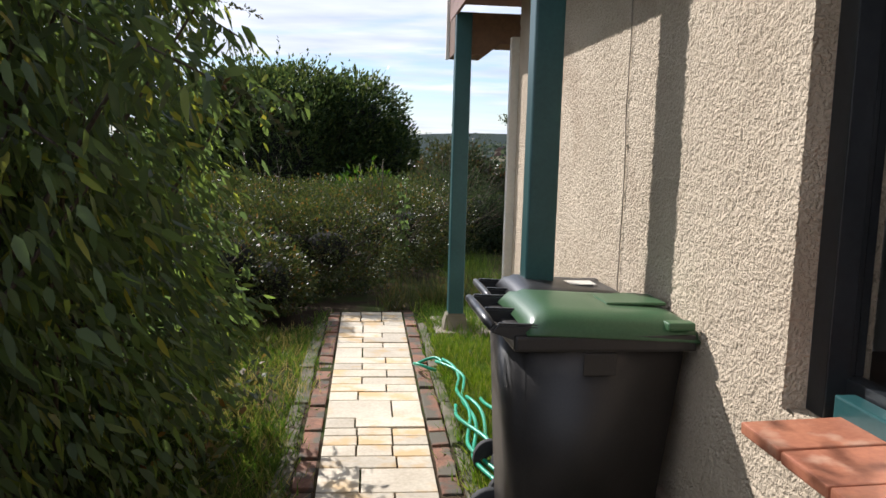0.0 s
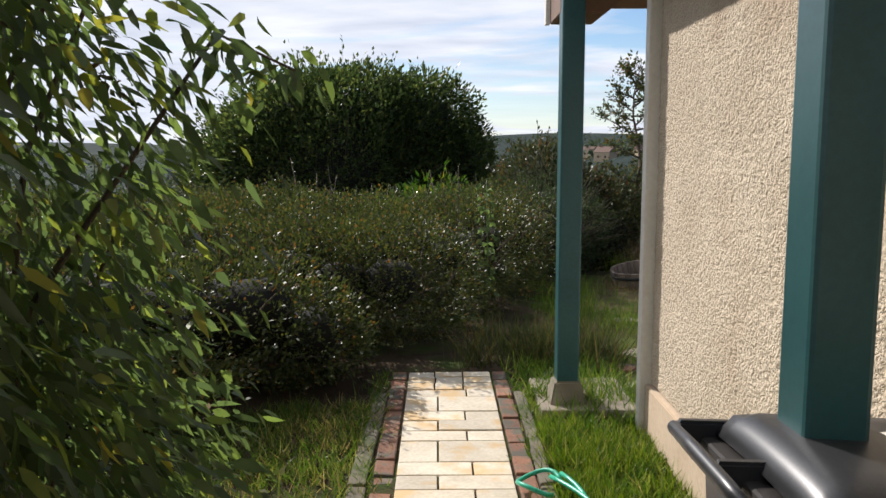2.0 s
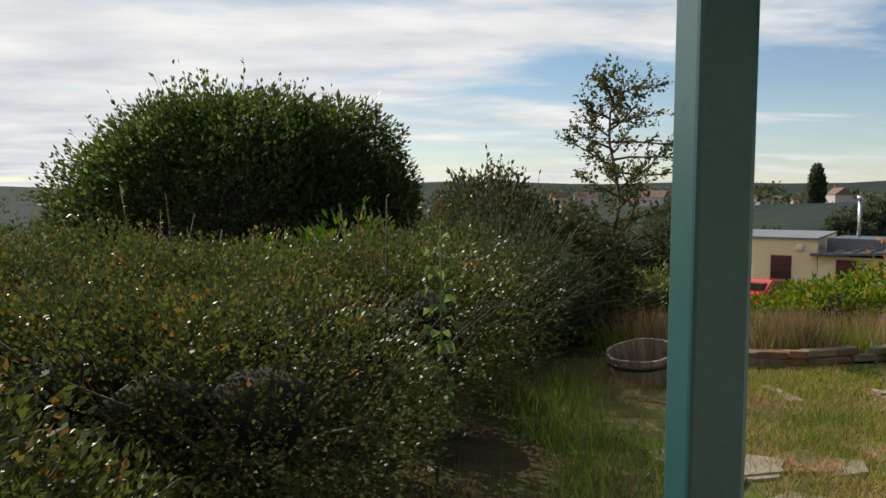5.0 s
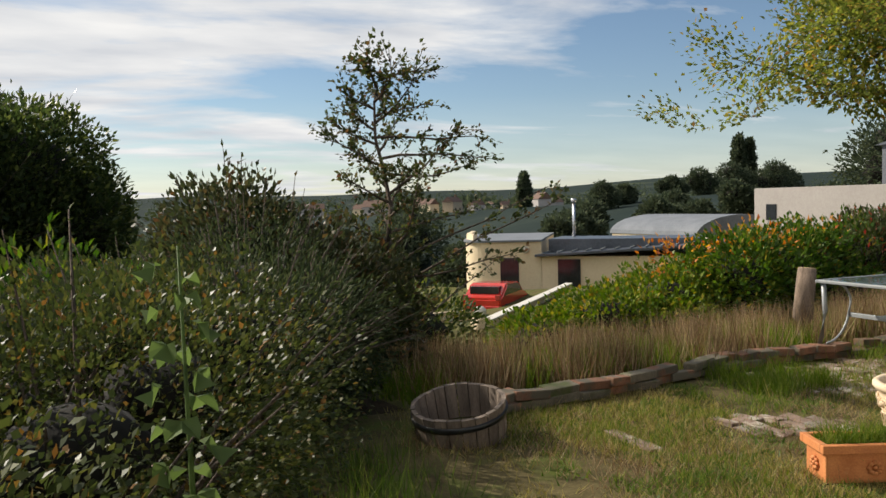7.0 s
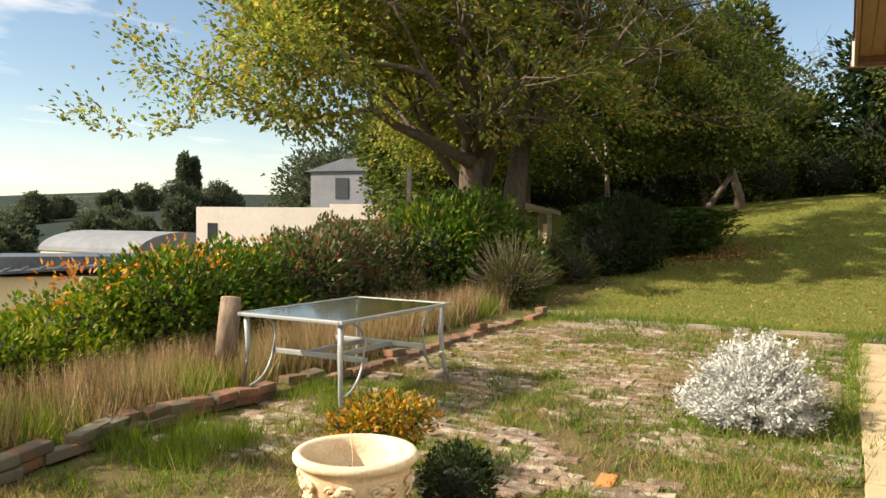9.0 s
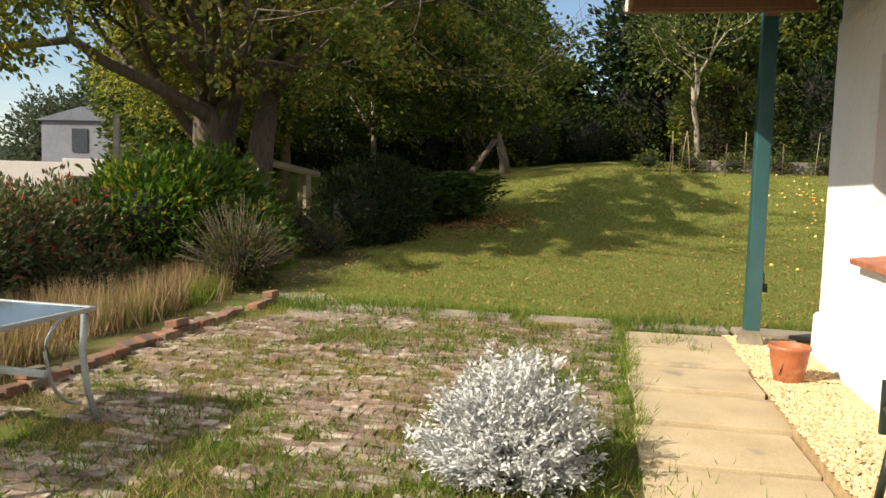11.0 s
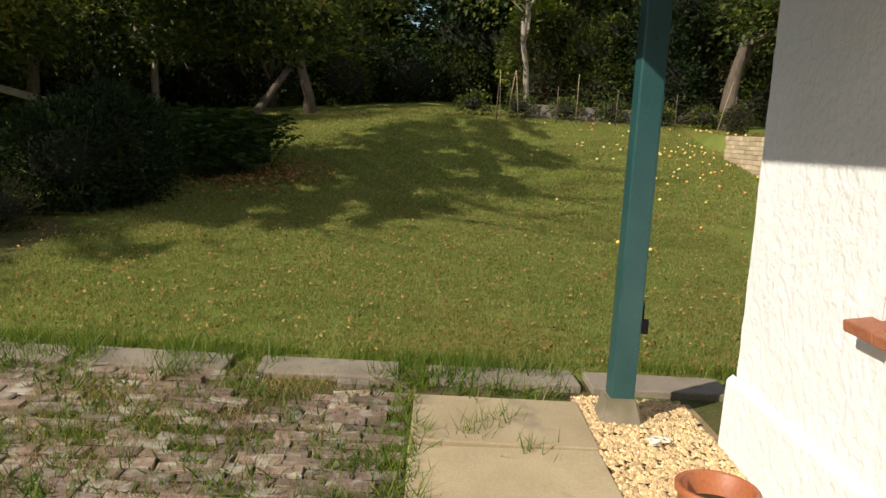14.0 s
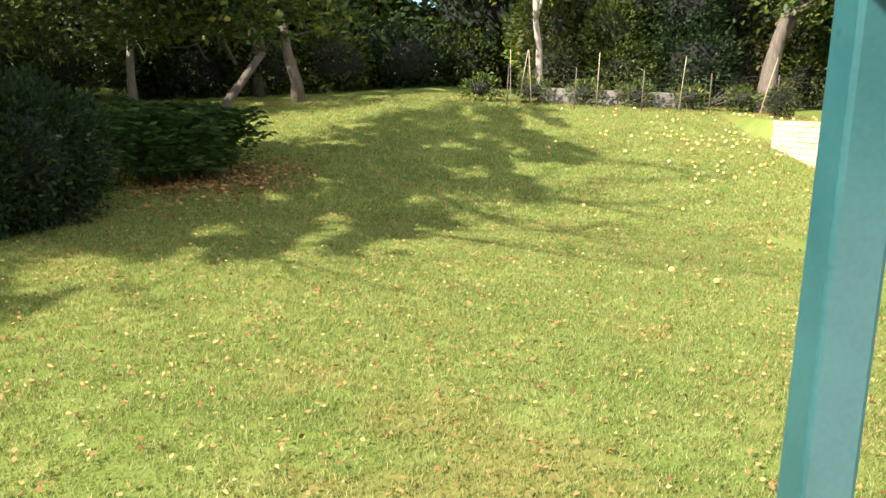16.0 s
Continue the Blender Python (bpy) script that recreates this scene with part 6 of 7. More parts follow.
# ---- things on the terrace ----
def tub():
    x, y = 2.42, 11.60
    t = thing("half_barrel_tub", (x, y, ground_at(x, y) - 0.14), "weathered empty oak half barrel sunk at a tilt", "planter")
    t.rotation_euler = (radians(6), radians(-9), 0)
    n = 22
    for k in range(n):
        a0, a1 = 2 * math.pi * k / n + 0.012, 2 * math.pi * (k + 1) / n - 0.012
        verts = []
        for z, r in ((0.0, 0.25), (0.18, 0.285), (0.37, 0.30)):
            for a, rr in ((a0, r), (a1, r), (a1, r - 0.028), (a0, r - 0.028)):
                verts.append((rr * math.cos(a), rr * math.sin(a), z + (0.004 * math.sin(k * 5) if z > 0.3 else 0)))
        faces = [(0, 3, 2, 1), (8, 9, 10, 11)]
        for s in (0, 4):
            for i in range(4):
                j = (i + 1) % 4
                faces.append((s + i, s + j, s + 4 + j, s + 4 + i))
        raw("stave", verts, faces, M_TUB, t)
    for z, r in ((0.07, 0.268), (0.29, 0.298)):
        turned("hoop", [(r - 0.005, z), (r + 0.004, z), (r + 0.008, z + 0.035), (r - 0.001, z + 0.035)], M_DARK_FRAME, t, "rusty iron hoop", 32)
    turned("soil", [(0.001, 0.15), (0.26, 0.15)], M_SOIL, t)


tub()


def planter():
    t = thing("terracotta_trough", (3.98, 9.98, ground_at(3.98, 9.98)), "orange terracotta trough planter with a rosette and grass", "planter")
    t.rotation_euler.z = radians(-25)
    t.scale = (0.85, 0.85, 0.8)
    bm = bmesh.new()
    add_box(bm, -0.30, 0.30, -0.13, 0.13, 0.0, 0.20, 0.01)
    part("body", bm, M_TERRACOTTA, t)
    for x0, x1, y0, y1 in ((-0.33, 0.33, -0.16, -0.115), (-0.33, 0.33, 0.115, 0.16), (-0.33, -0.285, -0.115, 0.115), (0.285, 0.33, -0.115, 0.115)):
        box("rim", x0, x1, y0, y1, 0.20, 0.26, M_TERRACOTTA, t, 0.008)
    box("soil", -0.285, 0.285, -0.115, 0.115, 0.2, 0.235, M_SOIL, t)
    for sx, sy, rz in ((0, -0.134, 0), (-0.304, 0, -90)):
        P, lines = [], []
        for k in range(8):
            a = k * math.pi / 4
            o = turned("rosette_petal", [(0.001, 0.0), (0.016, 0.0), (0.014, 0.01), (0.001, 0.014)], M_TERRACOTTA, t, sides=12)
            o.matrix_basis = pose(sx, sy, 0.1, 0, 0, rz) @ pose(0.035 * math.cos(a), 0, 0.035 * math.sin(a), 90, 0, 0)
        o = turned("rosette_centre", [(0.001, 0.0), (0.018, 0.0), (0.015, 0.012), (0.001, 0.018)], M_TERRACOTTA, t, sides=14)
        o.matrix_basis = pose(sx, sy, 0.1, 0, 0, rz) @ pose(0, 0, 0, 90, 0, 0)
    nr = np.random.default_rng(4)
    n = 900
    P = np.column_stack([nr.uniform(-0.28, 0.28, n), nr.uniform(-0.11, 0.11, n), np.full(n, 0.235)])
    leaves("grass", P, nr.normal(0, 0.45, (n, 3)) + np.array([0, 0, 1]), 0.17, 0.006, F_GRASS, t, seed=3, tri=True, jitter=0.1)
    leaves("weeds", P[:200], nr.normal(0, 0.8, (200, 3)) + np.array([0, 0, 0.7]), 0.05, 0.03, F_WEED, t, seed=5)


planter()


def ornate_pot():
    t = thing("ornate_pot", (4.55, 10.0, ground_at(4.55, 10.0)), "large pale limed terracotta pot with scroll swags", "pot")
    t.scale = (0.95, 0.95, 0.84)
    turned("body", [(0.001, 0.0), (0.20, 0.0), (0.21, 0.02), (0.235, 0.22), (0.262, 0.42), (0.268, 0.45), (0.285, 0.46), (0.298, 0.478), (0.298, 0.50), (0.285, 0.515), (0.265, 0.515), (0.25, 0.50), (0.243, 0.44), (0.22, 0.34), (0.001, 0.335)], M_TERRA_PALE, t, sides=56)
    turned("soil", [(0.001, 0.345), (0.222, 0.345)], M_SOIL, t)
    rng = random.Random(12)
    for k in range(8):
        a = k * math.pi / 4 + 0.3
        def on(da, z, out=0.012):
            r = 0.205 + 0.06 * z / 0.45 + out
            return Vector((r * math.cos(a + da), r * math.sin(a + da), z))
        lines = [[(on(0.30 * math.sin(s) * (1 - s / 9), 0.40 - 0.028 * s + 0.02 * math.sin(2 * s)), 0.012 - 0.001 * s) for s in np.linspace(0, 7, 18)]]
        lines += [[(on(0.16 + 0.10 * math.cos(s) * (1 - s / 12), 0.375 + 0.032 * math.sin(s) * (1 - s / 12)), 0.009) for s in np.linspace(0, 9, 18)]]
        lines += [[(on(-0.16 - 0.10 * math.cos(s) * (1 - s / 12), 0.375 + 0.032 * math.sin(s) * (1 - s / 12)), 0.009) for s in np.linspace(0, 9, 18)]]
        rods("scroll", lines, M_TERRA_PALE, t, sides=6)
        bm = bmesh.new()
        bmesh.ops.create_icosphere(bm, subdivisions=2, radius=0.026, matrix=Matrix.Translation(on(0, 0.375, 0.008)))
        part("boss", bm, M_TERRA_PALE, t, "", True)
    rods("stalk", [[((0.0, 0.02, 0.345), 0.005), ((0.01, 0.02, 0.46), 0.004), ((0.0, 0.03, 0.60), 0.003)]], M_SAWN, t)
    nr = np.random.default_rng(8)
    leaves("seedlings", np.column_stack([nr.normal(0, 0.05, 90), nr.normal(0, 0.05, 90), np.full(90, 0.35)]), nr.normal(0, 0.7, (90, 3)) + np.array([0, 0, 0.8]), 0.05, 0.03, F_WEED, t, seed=6)


ornate_pot()
shrub("box_plant", (5.05, 9.72, ground_at(5.05, 9.72)), [(0, 0, 0.17, 0.20, 0.20, 0.17), (0.1, 0.05, 0.2, 0.16, 0.16, 0.14)], 2600, 0.03, 0.018, F_YEW, "small dark evergreen plant behind the pot", "plant", 45, 0.55, 0.5, twigs=10)
shrub("orange_berry_shrub", (5.35, 10.35, ground_at(5.35, 10.35)), [(0, 0, 0.34, 0.25, 0.22, 0.16), (0.2, -0.05, 0.32, 0.2, 0.2, 0.14), (-0.16, 0.06, 0.30, 0.18, 0.18, 0.13)], 2800, 0.035, 0.022, F_BERRY, "small shrub with yellow and orange leaves", "shrub", 46, 0, 0.15, twigs=26)


def table():
    t = thing("garden_table", (7.18, 11.75, ground_at(7.18, 11.75)), "grey metal garden table with a textured glass top", "table")
    t.rotation_euler.z = radians(-3)
    hx, hy, zt = 0.80, 0.51, 0.725
    box("rail", -hx, hx, -hy, -hy + 0.03, zt - 0.03, zt, M_ALU, t, 0.008)
    box("rail", -hx, hx, hy - 0.03, hy, zt - 0.03, zt, M_ALU, t, 0.008)
    box("rail", -hx, -hx + 0.03, -hy + 0.03, hy - 0.03, zt - 0.03, zt, M_ALU, t, 0.008)
    box("rail", hx - 0.03, hx, -hy + 0.03, hy - 0.03, zt - 0.03, zt, M_ALU, t, 0.008)
    box("glass_top", -hx + 0.028, hx - 0.028, -hy + 0.028, hy - 0.028, zt - 0.012, zt - 0.005, M_TABLE_GLASS, t, 0, "dusty textured glass")
    for sx in (-1, 1):
        for sy in (-1, 1):
            leg = [((sx * (hx - 0.05), sy * (hy - 0.05), zt - 0.03), 0.022), ((sx * (hx - 0.06), sy * (hy - 0.06), 0.45), 0.022), ((sx * (hx - 0.04), sy * (hy - 0.04), 0.2), 0.020), ((sx * (hx + 0.0), sy * hy, 0.0), 0.016)]
            rods("leg", [leg], M_ALU, t, sides=8)
            arc = [((sx * (hx - 0.12 - 0.26 * math.sin(a)), sy * (hy - 0.06), zt - 0.03 - 0.19 * (1 - math.cos(a))), 0.011) for a in np.linspace(0, 1.57, 8)]
            arc += [((sx * (hx - 0.36 + 0.30 * (1 - math.cos(a))), sy * (hy - 0.06), 0.46 - 0.36 * math.sin(a) * 0.9), 0.011) for a in np.linspace(0.2, 1.5, 7)]
            rods("brace", [arc], M_ALU, t, sides=7)
    for sx in (-1, 1):
        box("shelf_rail", sx * (hx - 0.38) - 0.02, sx * (hx - 0.38) + 0.02, -hy + 0.05, hy - 0.05, 0.36, 0.40, M_ALU, t, 0.006)
    for y in (-0.14, 0.14):
        box("stretcher", -hx + 0.4, hx - 0.4, y - 0.018, y + 0.018, 0.36, 0.40, M_ALU, t, 0.006)


table()


def stump():
    x, y = 6.98, 12.95
    t = thing("log_post", (x, y, ground_at(x, y)), "leaning sawn log standing in the grass", "log")
    lines = [[((0.0, 0, -0.1), 0.11), ((0.0, 0, 0.08), 0.105), ((0.03, 0.0, 0.3), 0.10), ((0.08, 0.01, 0.6), 0.096), ((0.12, 0.02, 0.80), 0.09)]]
    rods("trunk", lines, M_STUMP, t, sides=16)
    o = turned("sawn_end", [(0.001, 0.004), (0.084, 0.002), (0.088, -0.006)], M_SAWN, t, "pale sawn end", 18)
    o.matrix_basis = pose(0.121, 0.021, 0.803, -3, 10, 0)


stump()


def silver_bush():
    t = thing("silver_bush", (7.75, 8.62, ground_at(7.75, 8.62)), "rounded silver white woolly leaved bush", "shrub")
    t.scale = (1.22, 1.22, 1.12)
    rng = random.Random(15)
    P, U, lines = [], [], []
    for k in range(330):
        a, e = rng.uniform(0, 6.283), math.asin(rng.uniform(0.02, 1))
        w = Vector((math.cos(a) * math.cos(e), math.sin(a) * math.cos(e), math.sin(e)))
        r = rng.uniform(0.62, 1.05)
        tip = Vector((w.x * 0.44, w.y * 0.40, 0.04 + w.z * 0.52)) * r
        lines.append([((w.x * 0.05, w.y * 0.05, 0.02), 0.006), (tip * 0.6, 0.005), (tip, 0.004)])
        for q in range(46):
            f = rng.uniform(0.72, 1.1)
            P.append((tip * f + Vector((rng.gauss(0, 0.016), rng.gauss(0, 0.016), rng.gauss(0, 0.016))))[:])
            U.append((w * 0.6 + Vector((rng.gauss(0, 0.6), rng.gauss(0, 0.6), rng.gauss(0.2, 0.5))))[:])
    rods("stem_mass", lines, F_SILVER, t, sides=4)["kind"] = "stuff"
    leaves("leaves", P, U, 0.034, 0.014, F_SILVER, t, seed=16, jitter=0.3)
    n = np.random.default_rng(17)
    leaves("base_grass", np.column_stack([n.normal(0, 0.42, 2200), n.normal(0, 0.36, 2200), np.zeros(2200)]), n.normal(0, 0.5, (2200, 3)) + np.array([0, 0, 0.9]), 0.09, 0.008, F_GRASS, t, "grass round the foot", seed=18, tri=True, jitter=0.1)


silver_bush()
rp = thing("terracotta_pot", (10.0, 6.72, 0.0), "glazed red terracotta pot standing on the gravel", "pot")
turned("body", [(0.001, 0), (0.09, 0), (0.10, 0.01), (0.135, 0.17), (0.145, 0.25), (0.156, 0.262), (0.158, 0.285), (0.145, 0.292), (0.135, 0.285), (0.125, 0.2), (0.001, 0.19)], M_TERRA_RED, rp, sides=40)
turned("soil", [(0.001, 0.2), (0.122, 0.2)], M_SOIL, rp)
rods("mark", [[((-0.13 * math.cos(0.5 + 0.12 * s), 0.13 * math.sin(0.5 + 0.12 * s), 0.17 - 0.05 * s), 0.005) for s in range(3)], [((-0.125 * math.cos(0.2), 0.125 * math.sin(0.2), 0.14), 0.005), ((-0.125 * math.cos(0.75), 0.125 * math.sin(0.75), 0.16), 0.005)]], M_BARK, rp, "dark scratched mark")
tr = thing("string_bundle", (11.05, 6.62, 0.02), "small tangle of white cord on the gravel", "cord")
rods("cord", [[((0.06 * math.cos(a * 3.1) * (1 - a / 12), 0.05 * math.sin(a * 2.3), 0.02 + 0.02 * abs(math.sin(a))), 0.006) for a in np.linspace(0, 8, 50)]], M_PALE_BOARD, tr, sides=5)


def vent():
    t = thing("air_vent", (8.42, NY - 0.075, 0.24), "tan louvred air brick in the plinth", "vent")
    box("frame", -0.12, 0.12, -0.012, 0.012, -0.085, 0.085, M_BUFF, t, 0.003)
    for k in range(9):
        box("slat", -0.11 + k * 0.0255, -0.095 + k * 0.0255, 0.012, 0.02, -0.075, 0.075, M_BUFF, t, 0.002)


vent()


def chair(at, turn):
    t = thing("garden_chair", at, "dark green moulded plastic garden chair by the wall", "chair", "garden chairs")
    t.rotation_euler.z = radians(turn)
    t.scale = (1, 1, 0.78)
    bm = bmesh.new(); add_box(bm, -0.24, 0.24, -0.23, 0.23, 0.40, 0.435, 0.012)
    part("seat", bm, M_CHAIR, t)
    for sx in (-1, 1):
        for y in (-0.22, 0.22):
            rods("leg", [[((sx * 0.22, y, 0.41), 0.025), ((sx * 0.26, y * 1.15, 0.0), 0.02)]], M_CHAIR, t, sides=8)
        rods("armrest", [[((sx * 0.27, -0.22, 0.42), 0.022), ((sx * 0.285, -0.2, 0.62), 0.024), ((sx * 0.28, 0.1, 0.63), 0.026), ((sx * 0.25, 0.24, 0.60), 0.022)]], M_CHAIR, t, sides=8)
    prism("back_top", [(-0.25, 0.74), (0.25, 0.74), (0.24, 0.82), (0.16, 0.85), (-0.16, 0.85), (-0.24, 0.82)], "y", 0.27, 0.30, M_CHAIR, t, bevel=0.01)
    for k in range(5):
        box("back_slat", -0.235, 0.235, 0.258, 0.28, 0.445 + k * 0.06, 0.493 + k * 0.06, M_CHAIR, t, 0.006)
    for sx in (-1, 1):
        box("back_post", sx * 0.25 - 0.02, sx * 0.25 + 0.02, 0.25, 0.285, 0.43, 0.76, M_CHAIR, t, 0.008)


chair((7.28, 6.60, 0.0), -90)

# ---- the lawn's far side ----
def stone_wall():
    """The curved end of a low walling-stone retaining wall."""
    t = thing("stone_wall", (0, 0, 0), "low pale stone retaining wall below a raised lawn", "wall", kind="structure")
    rng = random.Random(18)
    line = [(25.4, 1.05), (23.4, 0.95), (21.4, 0.80), (19.0, -0.50), (17.4, -1.4)]
    tops = [1.74, 1.70, 1.62, 1.60, 1.60]
    for (a, b, ta, tb) in zip(line[:-1], line[1:], tops[:-1], tops[1:]):
        run = math.hypot(b[0] - a[0], b[1] - a[1])
        ang = math.atan2(b[1] - a[1], b[0] - a[0])
        z0 = ground_at(b[0], b[1] + 0.3) - 0.1
        while z0 < max(ta, tb):
            h = rng.uniform(0.07, 0.11)
            u = -rng.uniform(0, 0.1)
            while u < run:
                l = rng.uniform(0.14, 0.36)
                f = min(1, max(0, (u + l / 2) / run))
                if z0 < ta + (tb - ta) * f:
                    x, y = a[0] + (b[0] - a[0]) * f, a[1] + (b[1] - a[1]) * f
                    bm = bmesh.new()
                    add_box(bm, -l / 2 + 0.006, l / 2 - 0.006, -0.10, 0.10 + rng.uniform(0, 0.02), 0.006, h, 0.012, Matrix.Translation((x, y, z0)) @ Matrix.Rotation(ang + rng.gauss(0, 0.02), 4, "Z"))
                    part("stone", bm, M_STONE_WALL, t)
                u += l
            z0 += h


def fence_things():
    rng = random.Random(19)
    t = thing("sleeper_wall", (0, 0, 0), "grey timber sleeper retaining wall", "wall", kind="structure")
    for k in range(4):
        for y0 in (-5.75, -3.65):
            bm = bmesh.new()
            add_box(bm, 28.6, 28.8, y0, y0 + 2.06, ground_at(28.7, y0) + k * 0.19 + 0.1, ground_at(28.7, y0) + k * 0.19 + 0.28, 0.012, Matrix.Translation((rng.gauss(0, 0.02), 0, 0)))
            part("sleeper", bm, M_SLEEPER, t)
    s = thing("sleeper_wall", (0, 0, 0), "low sleeper edge of the vegetable bed", "wall", kind="structure")
    for k in range(2):
        for y0 in (1.2, 3.2):
            bm = bmesh.new()
            add_box(bm, 30.2, 30.4, y0, y0 + 1.96, ground_at(30.3, y0) + k * 0.19 - 0.02, ground_at(30.3, y0) + k * 0.19 + 0.165, 0.012)
            part("sleeper", bm, M_SLEEPER, s)
    for k, (x, y, lean) in enumerate(((27.4, 0.7, -0.22), (29.0, 6.0, 0.05), (29.2, 5.8, -0.12), (29.3, 3.9, 0.0), (29.3, 1.9, -0.06), (29.0, 5.5, 0.1))):
        c = thing("bamboo_cane", (x, y, ground_at(x, y)), "leaning bamboo cane at the bed", "cane", "bamboo canes")
        rods("shaft", [[((0, 0, -0.05), 0.013), ((0, lean * 0.7, 0.65), 0.012), ((0, lean * 1.4, 1.3), 0.010)]], M_CANE, c, sides=6)
    f = thing("wire_fence", (0, 0, 0), "sagging chicken wire fence along the bed", "fence")
    for y in np.arange(-3.5, 6.2, 1.6):
        rods("post", [[((28.9, y, ground_at(28.9, y) - 0.05), 0.016), ((28.9, y, ground_at(28.9, y) + 0.95), 0.014)]], M_BARK, f, sides=7)
    lines = []
    for k in range(9):
        lines.append([((28.86, y, ground_at(28.86, y) + 0.05 + k * 0.105 + 0.02 * math.sin(y * 5 + k)), 0.0018) for y in np.arange(-3.5, 6.1, 0.2)])
    for y in np.arange(-3.5, 6.0, 0.12):
        lines.append([((28.86, y + 0.03 * (i % 2), ground_at(28.86, y) + 0.05 + i * 0.105), 0.0013) for i in range(9)])
    rods("mesh", lines, M_BARK, f, "thin wire mesh", 3)
    shrub("red_shrub", (27.9, 0.0, ground_at(27.9, 0)), [(0, 0, 0.35, 0.35, 0.35, 0.4)], 1600, 0.07, 0.04, F_BRONZE, "small dark red leaved shrub", "shrub", 301, 0.5, 0.3, twigs=12)
    shrub("bed_plants", (29.8, 4.2, ground_at(29.8, 4.2)), [(0, y, 0.3, 0.4, 0.5, 0.35) for y in np.arange(-4, 3, 1.3)], 2600, 0.12, 0.05, F_WOOD, "leafy plants in the vegetable bed", "plants", 302, 0.5, 0.3, twigs=40)
    shrub("yellow_shrub", (33.0, 4.6, ground_at(33, 4.6)), [(0, 0, 2.8, 0.9, 0.9, 0.7), (0.2, 0.3, 1.6, 0.9, 0.9, 1.2)], 6000, 0.14, 0.07, F_YELLOW, "yellow green tall shrub in the wood edge", "shrub", 303, 0.5, 0.4, twigs=20)


    for k, y in enumerate(np.arange(-7.5, 5.6, 1.7)):
        x = 32.0 + 0.8 * math.sin(k * 2.1)
        h = 3.4 + 0.7 * math.sin(k * 1.7)
        L = [(0, 0, h * 0.28, 1.1, 1.1, h * 0.3), (0.2, 0.3, h * 0.62, 1.0, 1.1, h * 0.28), (0.1, -0.4, h * 0.86, 0.7, 0.8, h * 0.18)]
        shrub("boundary_shrub", (x, y, ground_at(x, y)), L, 7000, 0.15, 0.075, (F_WOOD, F_HAW, F_YEW)[k % 3], "tall dark shrub crowding behind the vegetable bed", "shrub", 320 + k, 0.6, 0.5, 0.1, "boundary shrubs", 50, 1.2)


stone_wall()
fence_things()


def log_store():
    x, y = 26.9, 17.7
    t = thing("log_store", (x, y, ground_at(x, y)), "small open timber store with pale boards and a felt roof", "shed")
    t.rotation_euler.z = radians(28)
    t.scale = (1.9, 1.9, 3.6)
    for sx in (-0.5, 0.5):
        for sy in (-0.35, 0.35):
            box("post", sx - 0.035, sx + 0.035, sy - 0.035, sy + 0.035, -0.05, 0.72, M_SLEEPER, t, 0.005)
    for k in range(5):
        box("board", -0.46, 0.46, -0.40, -0.385, 0.05 + k * 0.11, 0.152 + k * 0.11, M_STONE_WALL, t, 0.003)
    bm = bmesh.new(); add_box(bm, -0.56, 0.56, -0.45, 0.42, 0.73, 0.77, 0.006, Matrix.Rotation(0.12, 4, "X")); part("roof", bm, M_SLEEPER, t, "grey felted roof")


log_store()


